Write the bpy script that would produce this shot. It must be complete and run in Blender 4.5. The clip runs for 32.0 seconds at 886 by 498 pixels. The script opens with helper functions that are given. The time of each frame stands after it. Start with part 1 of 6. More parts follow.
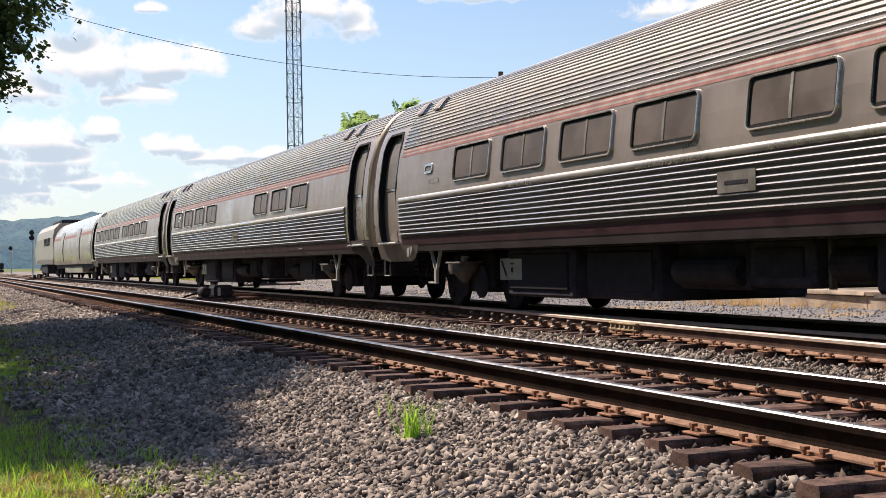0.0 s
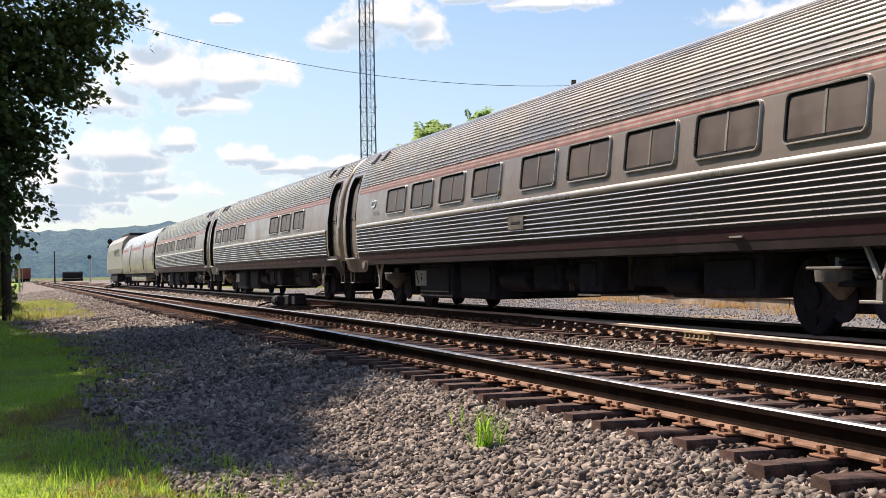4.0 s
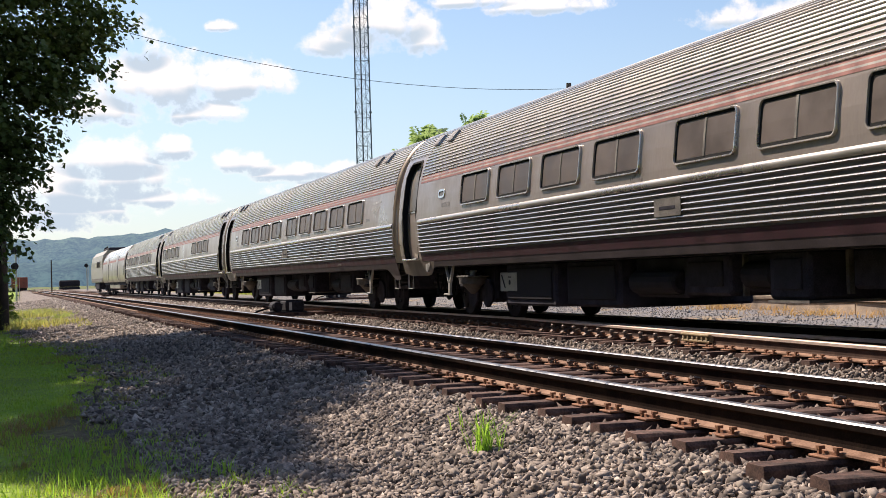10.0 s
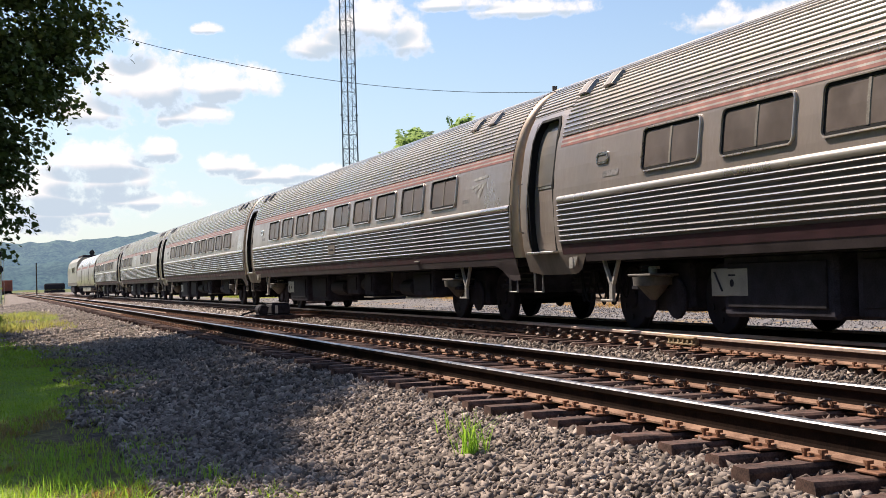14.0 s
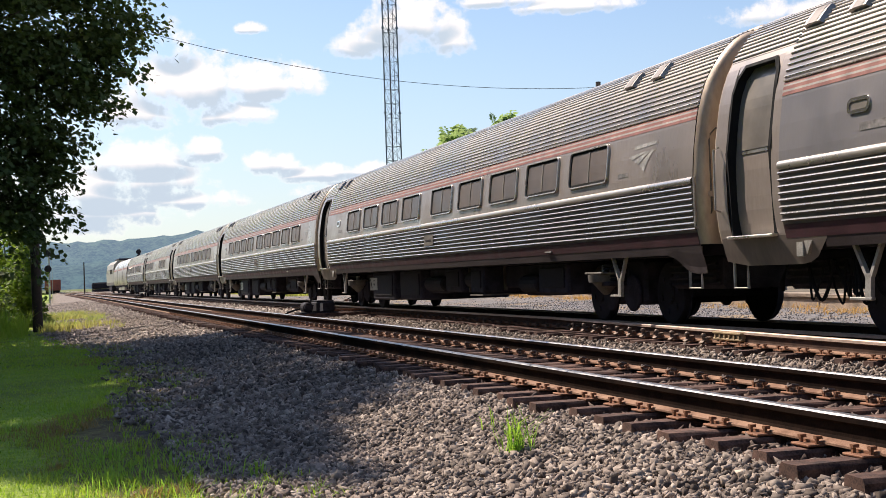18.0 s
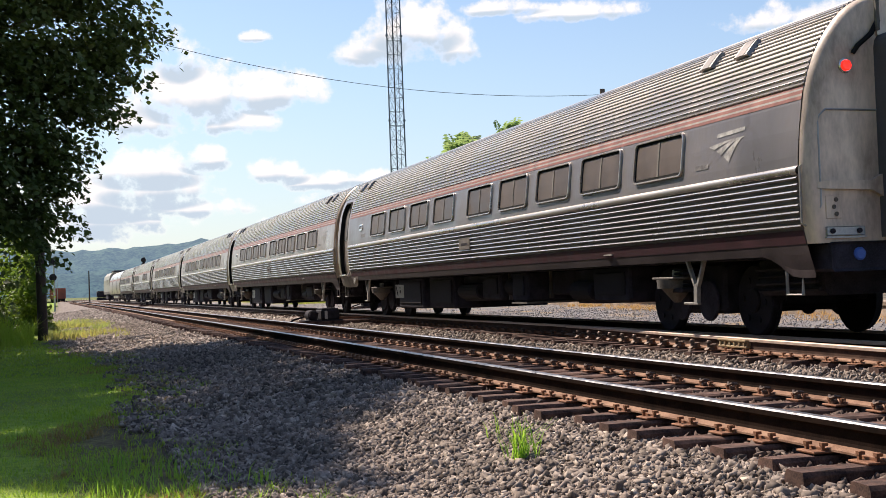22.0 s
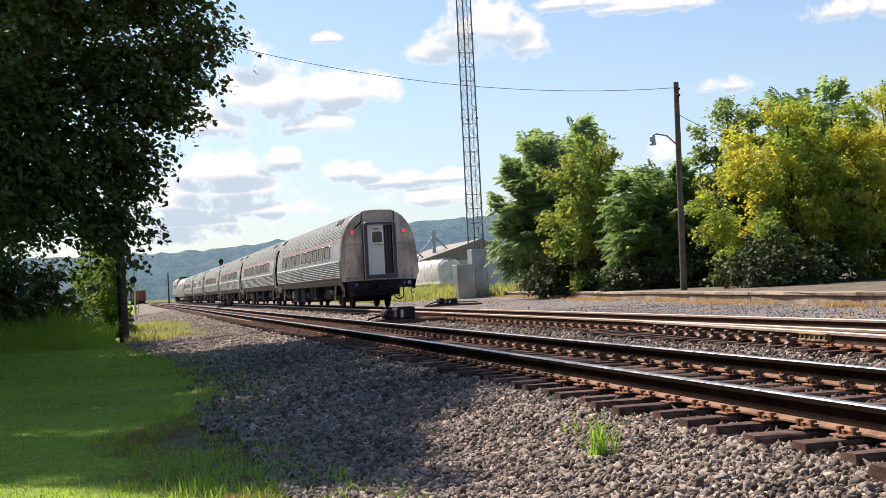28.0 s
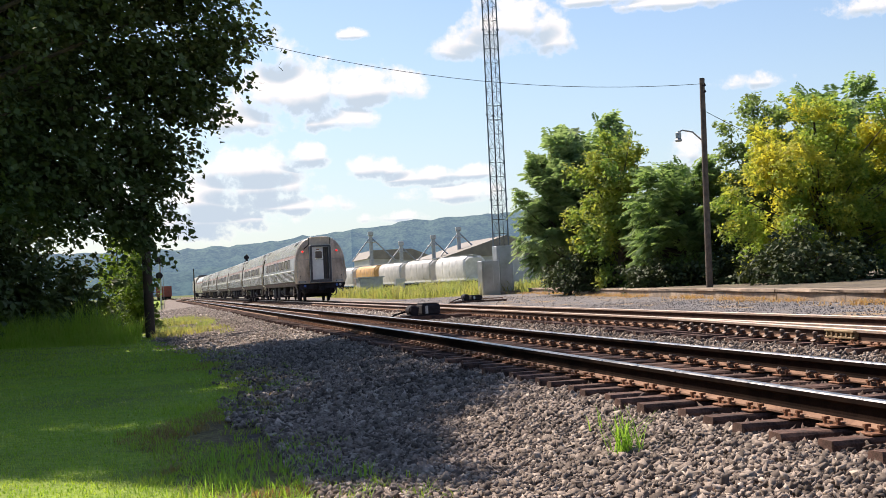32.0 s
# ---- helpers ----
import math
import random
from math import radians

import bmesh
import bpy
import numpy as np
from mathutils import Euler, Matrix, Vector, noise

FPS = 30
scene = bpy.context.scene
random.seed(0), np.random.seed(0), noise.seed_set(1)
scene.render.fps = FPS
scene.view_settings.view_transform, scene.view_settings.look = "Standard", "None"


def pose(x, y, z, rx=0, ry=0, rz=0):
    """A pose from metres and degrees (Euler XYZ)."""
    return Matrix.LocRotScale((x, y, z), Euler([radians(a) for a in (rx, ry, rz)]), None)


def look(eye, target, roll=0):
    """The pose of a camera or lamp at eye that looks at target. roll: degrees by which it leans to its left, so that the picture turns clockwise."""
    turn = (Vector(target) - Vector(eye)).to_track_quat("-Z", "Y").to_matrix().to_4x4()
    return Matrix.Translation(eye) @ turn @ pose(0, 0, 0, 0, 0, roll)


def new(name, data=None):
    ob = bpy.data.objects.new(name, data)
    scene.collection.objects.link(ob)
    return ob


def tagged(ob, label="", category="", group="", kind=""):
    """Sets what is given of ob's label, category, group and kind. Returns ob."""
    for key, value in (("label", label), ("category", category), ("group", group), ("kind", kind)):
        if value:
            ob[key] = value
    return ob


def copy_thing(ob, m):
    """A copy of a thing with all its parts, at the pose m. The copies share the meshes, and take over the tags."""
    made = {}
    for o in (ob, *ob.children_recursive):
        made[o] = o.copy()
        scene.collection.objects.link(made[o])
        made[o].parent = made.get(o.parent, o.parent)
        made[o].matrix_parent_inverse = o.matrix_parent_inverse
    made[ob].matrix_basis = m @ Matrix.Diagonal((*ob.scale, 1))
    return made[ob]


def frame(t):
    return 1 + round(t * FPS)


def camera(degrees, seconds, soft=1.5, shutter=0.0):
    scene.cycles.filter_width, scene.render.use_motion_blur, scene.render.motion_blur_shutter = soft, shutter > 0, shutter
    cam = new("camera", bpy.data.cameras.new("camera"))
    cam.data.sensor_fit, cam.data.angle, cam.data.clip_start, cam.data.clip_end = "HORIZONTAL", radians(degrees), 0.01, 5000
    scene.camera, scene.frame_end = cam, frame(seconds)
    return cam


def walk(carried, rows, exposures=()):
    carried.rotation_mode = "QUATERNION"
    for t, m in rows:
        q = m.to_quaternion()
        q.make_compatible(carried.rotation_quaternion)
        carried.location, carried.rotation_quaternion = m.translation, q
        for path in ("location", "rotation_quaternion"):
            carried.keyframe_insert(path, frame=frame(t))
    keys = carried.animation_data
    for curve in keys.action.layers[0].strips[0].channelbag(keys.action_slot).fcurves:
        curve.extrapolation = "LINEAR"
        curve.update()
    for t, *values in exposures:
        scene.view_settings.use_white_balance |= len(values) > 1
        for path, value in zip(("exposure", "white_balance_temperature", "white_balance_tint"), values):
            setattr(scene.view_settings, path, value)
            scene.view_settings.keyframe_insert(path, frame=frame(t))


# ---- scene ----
# ---- camera: held at one spot beside the line, slowly panned ----
EYE = 0.826
PATH = [
    (0.0, -20.46, 0.49, 1.02), (0.5, -20.29, 0.53, 1.02), (1.0, -19.74, 0.62, 1.02), (1.5, -19.29, 0.90, 1.26),
    (2.0, -18.40, 1.11, 0.97), (2.5, -18.06, 1.10, 0.89), (3.0, -17.82, 1.04, 0.66), (3.5, -17.38, 0.94, 0.85),
    (5.5, -17.56, 1.04, 1.33), (6.0, -17.63, 1.27, 1.24), (6.5, -17.65, 1.37, 1.55), (7.0, -17.57, 1.37, 1.36),
    (7.5, -17.39, 1.30, 1.43), (8.0, -18.05, 1.24, 1.54), (8.5, -17.95, 1.31, 1.77), (9.0, -17.63, 1.39, 2.08),
    (9.5, -17.61, 1.45, 1.86), (10.0, -17.47, 1.11, 1.62), (10.5, -17.44, 0.73, 1.60), (11.0, -17.60, 0.73, 1.85),
    (11.5, -17.70, 0.76, 1.95), (12.0, -17.83, 0.84, 2.01), (12.5, -17.83, 0.95, 2.01), (13.0, -17.99, 1.04, 1.95),
    (13.5, -18.09, 1.09, 1.76), (14.0, -18.06, 1.22, 1.63), (14.5, -17.98, 1.31, 1.70), (16.5, -16.49, 1.24, 1.93),
    (17.0, -16.29, 1.17, 1.92), (17.5, -16.21, 1.14, 1.97), (18.0, -16.17, 1.15, 1.97), (18.5, -16.13, 1.19, 1.93),
    (19.0, -16.16, 1.26, 1.77), (19.5, -16.28, 1.28, 1.95), (20.0, -16.26, 1.31, 2.11), (20.5, -16.24, 1.33, 2.18),
    (21.0, -16.23, 1.41, 2.17), (21.5, -16.05, 1.53, 2.03), (22.0, -15.97, 1.48, 2.10), (22.5, -15.86, 1.28, 2.37),
    (23.0, -15.55, 1.13, 2.57), (23.5, -15.15, 1.07, 2.79), (24.0, -15.05, 1.06, 2.63), (24.5, -14.63, 1.07, 2.49),
    (25.0, -14.09, 1.08, 2.60), (25.5, -13.39, 1.11, 2.87), (26.0, -13.00, 1.19, 2.81), (26.5, -12.81, 1.27, 2.88),
    (28.5, -12.70, 1.56, 2.92), (29.0, -12.36, 1.61, 2.81), (29.5, -11.87, 1.65, 2.77), (30.0, -11.75, 1.64, 2.76),
    (30.5, -12.03, 1.55, 2.80), (31.0, -11.94, 1.51, 2.83), (31.5, -11.79, 1.46, 2.94), (32.0, -11.69, 1.41, 2.80),
]
cam = camera(36.64, 32.0, soft=0.7)
walk(cam, [(t, pose(0, 0, EYE, 90 + p, r, y)) for t, y, p, r in PATH],
     exposures=[(0.0, 0.60, 6870, 15.0), (32.0, 0.60, 6870, 15.0)])

# ---- sky, sun ----
SUN_AZ, SUN_EL = -28.0, 48.0        # degrees left of the line's direction, above the horizon
SUN_DIR = Vector((math.sin(radians(SUN_AZ)) * math.cos(radians(SUN_EL)), math.cos(radians(SUN_AZ)) * math.cos(radians(SUN_EL)), math.sin(radians(SUN_EL))))


class Nodes:
    """Short hand for node trees."""

    def __init__(self, tree):
        self.tree = tree

    def add(self, kind, **values):
        n = self.tree.nodes.new(kind)
        for k, v in values.items():
            if k.startswith("in_"):
                n.inputs[k[3:].replace("_", " ")].default_value = v
            elif k.startswith("at"):
                n.inputs[int(k[2:])].default_value = v
            else:
                setattr(n, k, v)
        return n

    def link(self, a, b):
        self.tree.links.new(a, b)

    def math(self, op, a, b=None, c=None, clamp=False):
        n = self.add("ShaderNodeMath", operation=op, use_clamp=clamp)
        for i, v in enumerate((a, b, c)):
            if v is None:
                continue
            if isinstance(v, (int, float)):
                n.inputs[i].default_value = v
            else:
                self.link(v, n.inputs[i])
        return n.outputs[0]

    def ramp(self, fac, lo, hi, out0=0.0, out1=1.0):
        n = self.add("ShaderNodeMapRange")
        n.interpolation_type = "SMOOTHSTEP"
        self.link(fac, n.inputs["Value"])
        for k, v in (("From Min", lo), ("From Max", hi), ("To Min", out0), ("To Max", out1)):
            n.inputs[k].default_value = v
        return n.outputs[0]

    def mix(self, fac, a, b):
        n = self.add("ShaderNodeMix", data_type="RGBA")
        for i, v in ((0, fac), (6, a), (7, b)):
            if isinstance(v, (int, float)):
                n.inputs[i].default_value = v
            elif isinstance(v, tuple):
                n.inputs[i].default_value = (*v, 1)
            else:
                self.link(v, n.inputs[i])
        return n.outputs[2]

    def noise(self, vec, scale, detail=5.0, rough=0.55, out=0):
        n = self.add("ShaderNodeTexNoise", in_Scale=scale, in_Detail=detail, in_Roughness=rough)
        self.link(vec, n.inputs["Vector"])
        return n.outputs[out]


def make_sky():
    world = bpy.data.worlds.new("sky")
    scene.world = world
    world.use_nodes = True
    t = Nodes(world.node_tree)
    t.tree.nodes.clear()
    sky = t.add("ShaderNodeTexSky", sky_type="NISHITA", sun_disc=False, sun_elevation=radians(SUN_EL), sun_rotation=radians(SUN_AZ),
                air_density=1.0, dust_density=0.6, ozone_density=2.0)
    co = t.add("ShaderNodeTexCoord").outputs["Generated"]
    sep = t.add("ShaderNodeSeparateXYZ")
    t.link(co, sep.inputs[0])
    x, y, z = sep.outputs
    az = t.math("MULTIPLY", t.math("ARCTAN2", x, y), 57.2958)
    el = t.math("MULTIPLY", t.math("ARCSINE", z), 57.2958)
    # warped angles give the cauliflower edges of the cumulus
    flat = t.add("ShaderNodeCombineXYZ")
    t.link(az, flat.inputs[0])
    t.link(el, flat.inputs[1])
    puff = t.noise(flat.outputs[0], 0.85, 10, 0.60)
    big = t.noise(flat.outputs[0], 0.16, 3, 0.5)
    field = shade = None
    for ca, ce, ra, re, amp in CLOUDS:
        da = t.math("DIVIDE", t.math("SUBTRACT", az, ca), ra)
        de0 = t.math("SUBTRACT", el, ce)
        de = t.math("DIVIDE", de0, re)
        # flat bottoms: below the middle the mask falls off faster
        low = t.math("MULTIPLY", t.math("MINIMUM", de, 0.0), 0.45)
        de = t.math("ADD", de, low)
        r2 = t.math("ADD", t.math("MULTIPLY", da, da), t.math("MULTIPLY", de, de))
        m = t.math("MULTIPLY", t.math("SUBTRACT", 1.0, r2, clamp=False), amp)
        field = m if field is None else t.math("MAXIMUM", field, m)
        low = t.math("MULTIPLY", t.math("SUBTRACT", 0.12, de, clamp=True), t.math("ADD", m, 0.55, clamp=True))
        shade = low if shade is None else t.math("MAXIMUM", shade, low)
    # away from the mapped clouds a scattered field goes on all round
    spread = t.math("SUBTRACT", t.math("MULTIPLY", big, 3.2), 2.5)
    off = t.ramp(t.math("ABSOLUTE", t.math("SUBTRACT", az, 10.0)), 32, 44)
    other = t.math("ADD", t.math("MULTIPLY", spread, off), t.math("MULTIPLY", t.math("SUBTRACT", off, 1.0), 2.0))
    field = t.math("MAXIMUM", field, other)
    dens = t.math("ADD", field, t.math("MULTIPLY", t.math("SUBTRACT", puff, 0.52), 3.0))
    mask = t.ramp(dens, -0.05, 0.75)
    # where more cloud lies above, less light comes down
    lifted = t.add("ShaderNodeVectorMath", operation="ADD")
    lifted.inputs[1].default_value = (-0.12, 0.40, 0)
    t.link(flat.outputs[0], lifted.inputs[0])
    above = t.noise(lifted.outputs[0], 0.8, 4, 0.5)
    grey = t.ramp(t.math("SUBTRACT", above, t.math("MULTIPLY", puff, 0.45)), 0.18, 0.36)
    foot = t.ramp(t.math("ADD", shade, t.math("MULTIPLY", t.math("SUBTRACT", above, 0.5), 0.55)), 0.10, 0.55)
    under = t.math("MULTIPLY", t.ramp(dens, 0.05, 0.6), t.math("MAXIMUM", foot, t.math("MULTIPLY", grey, 0.12)))
    cloud = t.mix(under, (10.4, 10.4, 10.5), (5.6, 6.9, 8.2))
    tint = t.add("ShaderNodeVectorMath", operation="MULTIPLY")
    tint.inputs[1].default_value = SKY_TINT
    t.link(sky.outputs[0], tint.inputs[0])
    hazed = t.mix(t.ramp(el, 0.0, 13.0, 0.42, 0.0), tint.outputs[0], (5.4, 6.8, 8.4))
    both = t.mix(mask, hazed, cloud)
    bg = t.add("ShaderNodeBackground", in_Strength=SKY)
    t.link(both, bg.inputs["Color"])
    out = t.add("ShaderNodeOutputWorld")
    t.link(bg.outputs[0], out.inputs[0])


SKY = 0.0688
SKY_TINT = (1.26, 1.345, 1.42)
# cumulus: azimuth, elevation, half widths, weight
CLOUDS = [
    (15.29, 10.80, 2.23, 1.51, 1.0), (13.17, 9.83, 1.73, 0.87, 0.9), (16.82, 10.00, 1.34, 1.10, 0.9), (14.24, 10.20, 1.95, 1.31, 0.9), (8.35, 10.63, 0.83, 0.35, 0.9),
    (18.95, 11.54, 2.09, 0.46, 0.9), (22.02, 11.21, 3.06, 0.58, 0.9), (25.21, 7.65, 1.61, 0.49, 0.8), (31.56, 10.29, 3.34, 0.87, 0.8), (33.65, 7.64, 1.67, 2.61, 0.9),
    (8.84, 8.31, 2.78, 1.22, 1.0), (5.71, 8.31, 2.64, 1.80, 1.0), (3.39, 7.20, 1.95, 1.16, 0.9), (7.57, 7.05, 1.95, 0.81, 0.8), (5.18, 9.86, 0.97, 1.31, 0.5),
    (3.77, 5.16, 2.50, 1.16, 0.9), (6.05, 5.43, 1.17, 0.70, 0.9), (2.18, 3.98, 2.64, 1.39, 1.0), (5.24, 3.52, 3.06, 0.64, 0.8), (1.30, 2.75, 2.23, 1.16, 0.9),
    (3.31, 2.91, 2.50, 0.73, 0.6), (8.68, 4.96, 1.06, 0.76, 0.9), (10.60, 4.49, 1.81, 0.52, 0.8), (12.91, 4.57, 1.53, 0.46, 0.8), (12.50, 3.70, 2.23, 0.70, 0.8),
    (10.03, 2.85, 1.81, 0.38, 0.7), (22.28, 4.94, 0.78, 1.10, 0.6), (6.48, 4.22, 0.83, 0.41, 0.5), (4.0, 4.5, 2.7, 1.35, 0.95), (6.1, 5.6, 1.1, 0.65, 0.9), (2.4, 3.2, 2.6, 1.2, 0.95), (9.2, 4.9, 1.3, 0.7, 0.9), (11.6, 4.5, 1.7, 0.6, 0.9), (-3.5, 4.2, 3.0, 1.6, 0.9), (-8.0, 8.0, 5.0, 2.0, 0.8),
]
make_sky()
sun = new("sun", bpy.data.lights.new("sun", "SUN"))
sun.data.energy, sun.data.angle, sun.data.color = 5.0, radians(0.53), (1.0, 0.92, 0.81)
sun.matrix_world = look(SUN_DIR * 100, (0, 0, 0))

# ---- materials ----
def material(name, rough=0.6, metal=0.0, spec=0.5):
    m = bpy.data.materials.new(name)
    m.use_nodes = True
    t = Nodes(m.node_tree)
    b = t.tree.nodes["Principled BSDF"]
    b.inputs["Roughness"].default_value, b.inputs["Metallic"].default_value, b.inputs["Specular IOR Level"].default_value = rough, metal, spec
    return m, t, b


def plain(name, col, rough=0.6, metal=0.0, var=0.12, scale=6.0, bump=0.0, fine=60.0, spec=0.5):
    """A surface of one colour, broken up by stains and grain."""
    m, t, b = material(name, rough, metal, spec)
    co = t.add("ShaderNodeTexCoord").outputs["Object"]
    n1, n2 = t.noise(co, scale, 6, 0.6), t.noise(co, fine, 4, 0.6)
    f = t.math("ADD", t.math("MULTIPLY", n1, 0.65), t.math("MULTIPLY", n2, 0.35))
    k = t.ramp(f, 0.32, 0.68, 1 - 2 * var, 1 + var)
    rnd = t.add("ShaderNodeObjectInfo").outputs["Random"]
    k = t.math("MULTIPLY", k, t.math("ADD", 1 - var * 0.5, t.math("MULTIPLY", rnd, var)))
    mul = t.add("ShaderNodeVectorMath", operation="SCALE")
    mul.inputs[0].default_value = col
    t.link(k, mul.inputs["Scale"])
    t.link(mul.outputs[0], b.inputs["Base Color"])
    t.link(t.ramp(n1, 0.3, 0.7, max(0.05, rough - 0.1), min(1.0, rough + 0.12)), b.inputs["Roughness"])
    if bump:
        bp = t.add("ShaderNodeBump", in_Strength=0.6, in_Distance=bump)
        t.link(f, bp.inputs["Height"])
        t.link(bp.outputs[0], b.inputs["Normal"])
    return m


def steel(name, col, rough, dirt, dirt_amount, streak=True, shine=0.82):
    """Brushed stainless panels, streaked with road dirt."""
    m, t, b = material(name, rough, 0.85)
    co = t.add("ShaderNodeTexCoord").outputs["Object"]
    mp = t.add("ShaderNodeMapping")
    mp.inputs["Scale"].default_value = (1, 1.0, 0.35) if streak else (1, 1, 1)
    t.link(co, mp.inputs[0])
    n1, n2 = t.noise(mp.outputs[0], 2.2, 6, 0.65), t.noise(co, 0.5, 4, 0.5)
    n3 = t.noise(mp.outputs[0], 22.0, 4, 0.6)
    f = t.math("ADD", t.math("ADD", t.math("MULTIPLY", n1, 0.36), t.math("MULTIPLY", n2, 0.52)), t.math("MULTIPLY", n3, 0.12))
    k = t.ramp(f, 0.36, 0.66, 0.0, dirt_amount)
    t.link(t.mix(k, col, dirt), b.inputs["Base Color"])
    t.link(t.math("SUBTRACT", shine, t.math("MULTIPLY", k, 0.6)), b.inputs["Metallic"])
    t.link(t.ramp(f, 0.3, 0.7, rough - 0.06, rough + 0.16), b.inputs["Roughness"])
    return m


def leafy(name, a, b_, c, patch=0.5, glow=0.35):
    """Leaves: three greens by patch and by leaf, and light that comes through them."""
    m, t, b = material(name, 0.6, 0.0, 0.22)
    co = t.add("ShaderNodeTexCoord").outputs["Object"]
    rnd = t.add("ShaderNodeNewGeometry").outputs["Random Per Island"]
    n = t.noise(co, patch, 3, 0.5)
    col = t.mix(t.ramp(n, 0.42, 0.6), a, c)
    col = t.mix(t.math("MULTIPLY", rnd, 0.7), col, b_)
    t.link(col, b.inputs["Base Color"])
    tr = t.add("ShaderNodeBsdfTranslucent")
    thin = t.add("ShaderNodeVectorMath", operation="MULTIPLY")
    thin.inputs[1].default_value = (1.75, 1.75, 1.1)
    t.link(col, thin.inputs[0])
    t.link(thin.outputs[0], tr.inputs[0])
    mx = t.add("ShaderNodeMixShader", at0=glow)
    t.link(b.outputs[0], mx.inputs[1])
    t.link(tr.outputs[0], mx.inputs[2])
    t.link(mx.outputs[0], t.tree.nodes["Material Output"].inputs[0])
    return m


def stony(name, cols, scale_tint=3.0, rough=0.9):
    """Broken stone: each piece has a tint of its own."""
    m, t, b = material(name, rough, 0.0, 0.3)
    co = t.add("ShaderNodeTexCoord").outputs["Object"]
    rnd = t.add("ShaderNodeNewGeometry").outputs["Random Per Island"]
    ramp = t.add("ShaderNodeValToRGB")
    t.link(rnd, ramp.inputs[0])
    ramp.color_ramp.interpolation = "LINEAR"
    for i, c in enumerate(cols):
        e = ramp.color_ramp.elements[i] if i < 2 else ramp.color_ramp.elements.new(i / (len(cols) - 1))
        e.position, e.color = i / (len(cols) - 1), (*c, 1)
    n = t.noise(co, 40, 4, 0.6)
    big = t.noise(co, scale_tint * 0.2, 3, 0.5)
    k = t.math("MULTIPLY", t.ramp(n, 0.3, 0.7, 0.75, 1.15), t.ramp(big, 0.35, 0.65, 0.85, 1.1))
    mul = t.add("ShaderNodeVectorMath", operation="SCALE")
    t.link(ramp.outputs[0], mul.inputs[0])
    t.link(k, mul.inputs["Scale"])
    t.link(mul.outputs[0], b.inputs["Base Color"])
    return m


def ground_material():
    """One sheet: lawn left of the line, crushed stone round the tracks, a gravel lot on the far side, fields beyond."""
    m, t, b = material("ground_earth", 0.95, 0.0, 0.2)
    co = t.add("ShaderNodeTexCoord").outputs["Object"]
    sep = t.add("ShaderNodeSeparateXYZ")
    t.link(co, sep.inputs[0])
    x, y, z = sep.outputs
    wob = t.math("MULTIPLY", t.math("SUBTRACT", t.noise(co, 0.7, 5, 0.65), 0.5), 1.8)
    n_fine, n_mid, n_big = t.noise(co, 55, 4, 0.7), t.noise(co, 9, 4, 0.6), t.noise(co, 0.35, 4, 0.6)
    vor = t.add("ShaderNodeTexVoronoi", in_Scale=19.0)
    t.link(co, vor.inputs["Vector"])
    stone = t.mix(t.ramp(vor.outputs["Color"], 0.0, 1.0), (0.06, 0.048, 0.042), (0.24, 0.198, 0.172))
    # near-black specks: shade of the gaps between stones, put into colour
    stone = t.mix(t.ramp(n_fine, 0.35, 0.7), (0.022, 0.018, 0.015), stone)
    lawn = t.mix(t.ramp(n_mid, 0.35, 0.65), (0.19, 0.30, 0.034), (0.30, 0.40, 0.06))
    lawn = t.mix(t.ramp(n_big, 0.45, 0.7), lawn, (0.17, 0.22, 0.05))
    lot = t.mix(t.ramp(n_mid, 0.3, 0.7), (0.185, 0.172, 0.172), (0.30, 0.28, 0.278))
    lot = t.mix(t.ramp(n_fine, 0.3, 0.7), t.mix(0.45, lot, (0.06, 0.055, 0.05)), lot)
    lot = t.mix(t.ramp(t.noise(co, 0.5, 6, 0.7), 0.52, 0.62), lot, (0.34, 0.235, 0.13))
    dry = t.mix(t.ramp(n_fine, 0.3, 0.7), (0.18, 0.19, 0.06), (0.28, 0.25, 0.11))
    field = t.mix(t.ramp(n_big, 0.4, 0.6), (0.08, 0.12, 0.035), (0.16, 0.16, 0.06))
    xw = t.math("ADD", x, wob)
    # the lawn's edge: near 0.2 beside the camera, beyond 45 m a gravel margin lies further left
    edge = t.math("ADD", t.math("ADD", t.ramp(y, 14.0, 19.0, 0.25, 1.35), t.ramp(y, 9.0, 13.0, 0.6, 0.0)), t.ramp(y, 27.0, 48.0, 0.0, -2.0))
    lawn_m = t.ramp(t.math("SUBTRACT", xw, edge), -0.35, 0.35, 1.0, 0.0)
    col = t.mix(lawn_m, stone, lawn)
    lot_m = t.ramp(t.math("ADD", x, t.math("MULTIPLY", wob, 0.3)), 11.6, 12.5)
    col = t.mix(lot_m, col, lot)
    # sunlight painted along the far shoulder; trodden earth where the lawn meets the stone
    sun_pale = t.math("MULTIPLY", t.ramp(y, 24, 32), t.math("MULTIPLY", t.ramp(t.math("SUBTRACT", xw, edge), -0.3, 0.5), t.math("SUBTRACT", 1.0, lot_m)))
    col = t.mix(t.math("MULTIPLY", sun_pale, 0.75), col, t.mix(t.ramp(n_fine, 0.3, 0.7), (0.17, 0.14, 0.12), (0.36, 0.30, 0.26)))
    trod = t.ramp(t.math("ABSOLUTE", t.math("SUBTRACT", t.math("SUBTRACT", xw, edge), 0.05)), 0.25, 0.85, 0.85, 0.0)
    col = t.mix(t.math("MULTIPLY", trod, t.ramp(y, 20, 30, 1.0, 0.35)), col, t.mix(t.ramp(n_mid, 0.35, 0.65), (0.10, 0.075, 0.038), (0.21, 0.17, 0.075)))
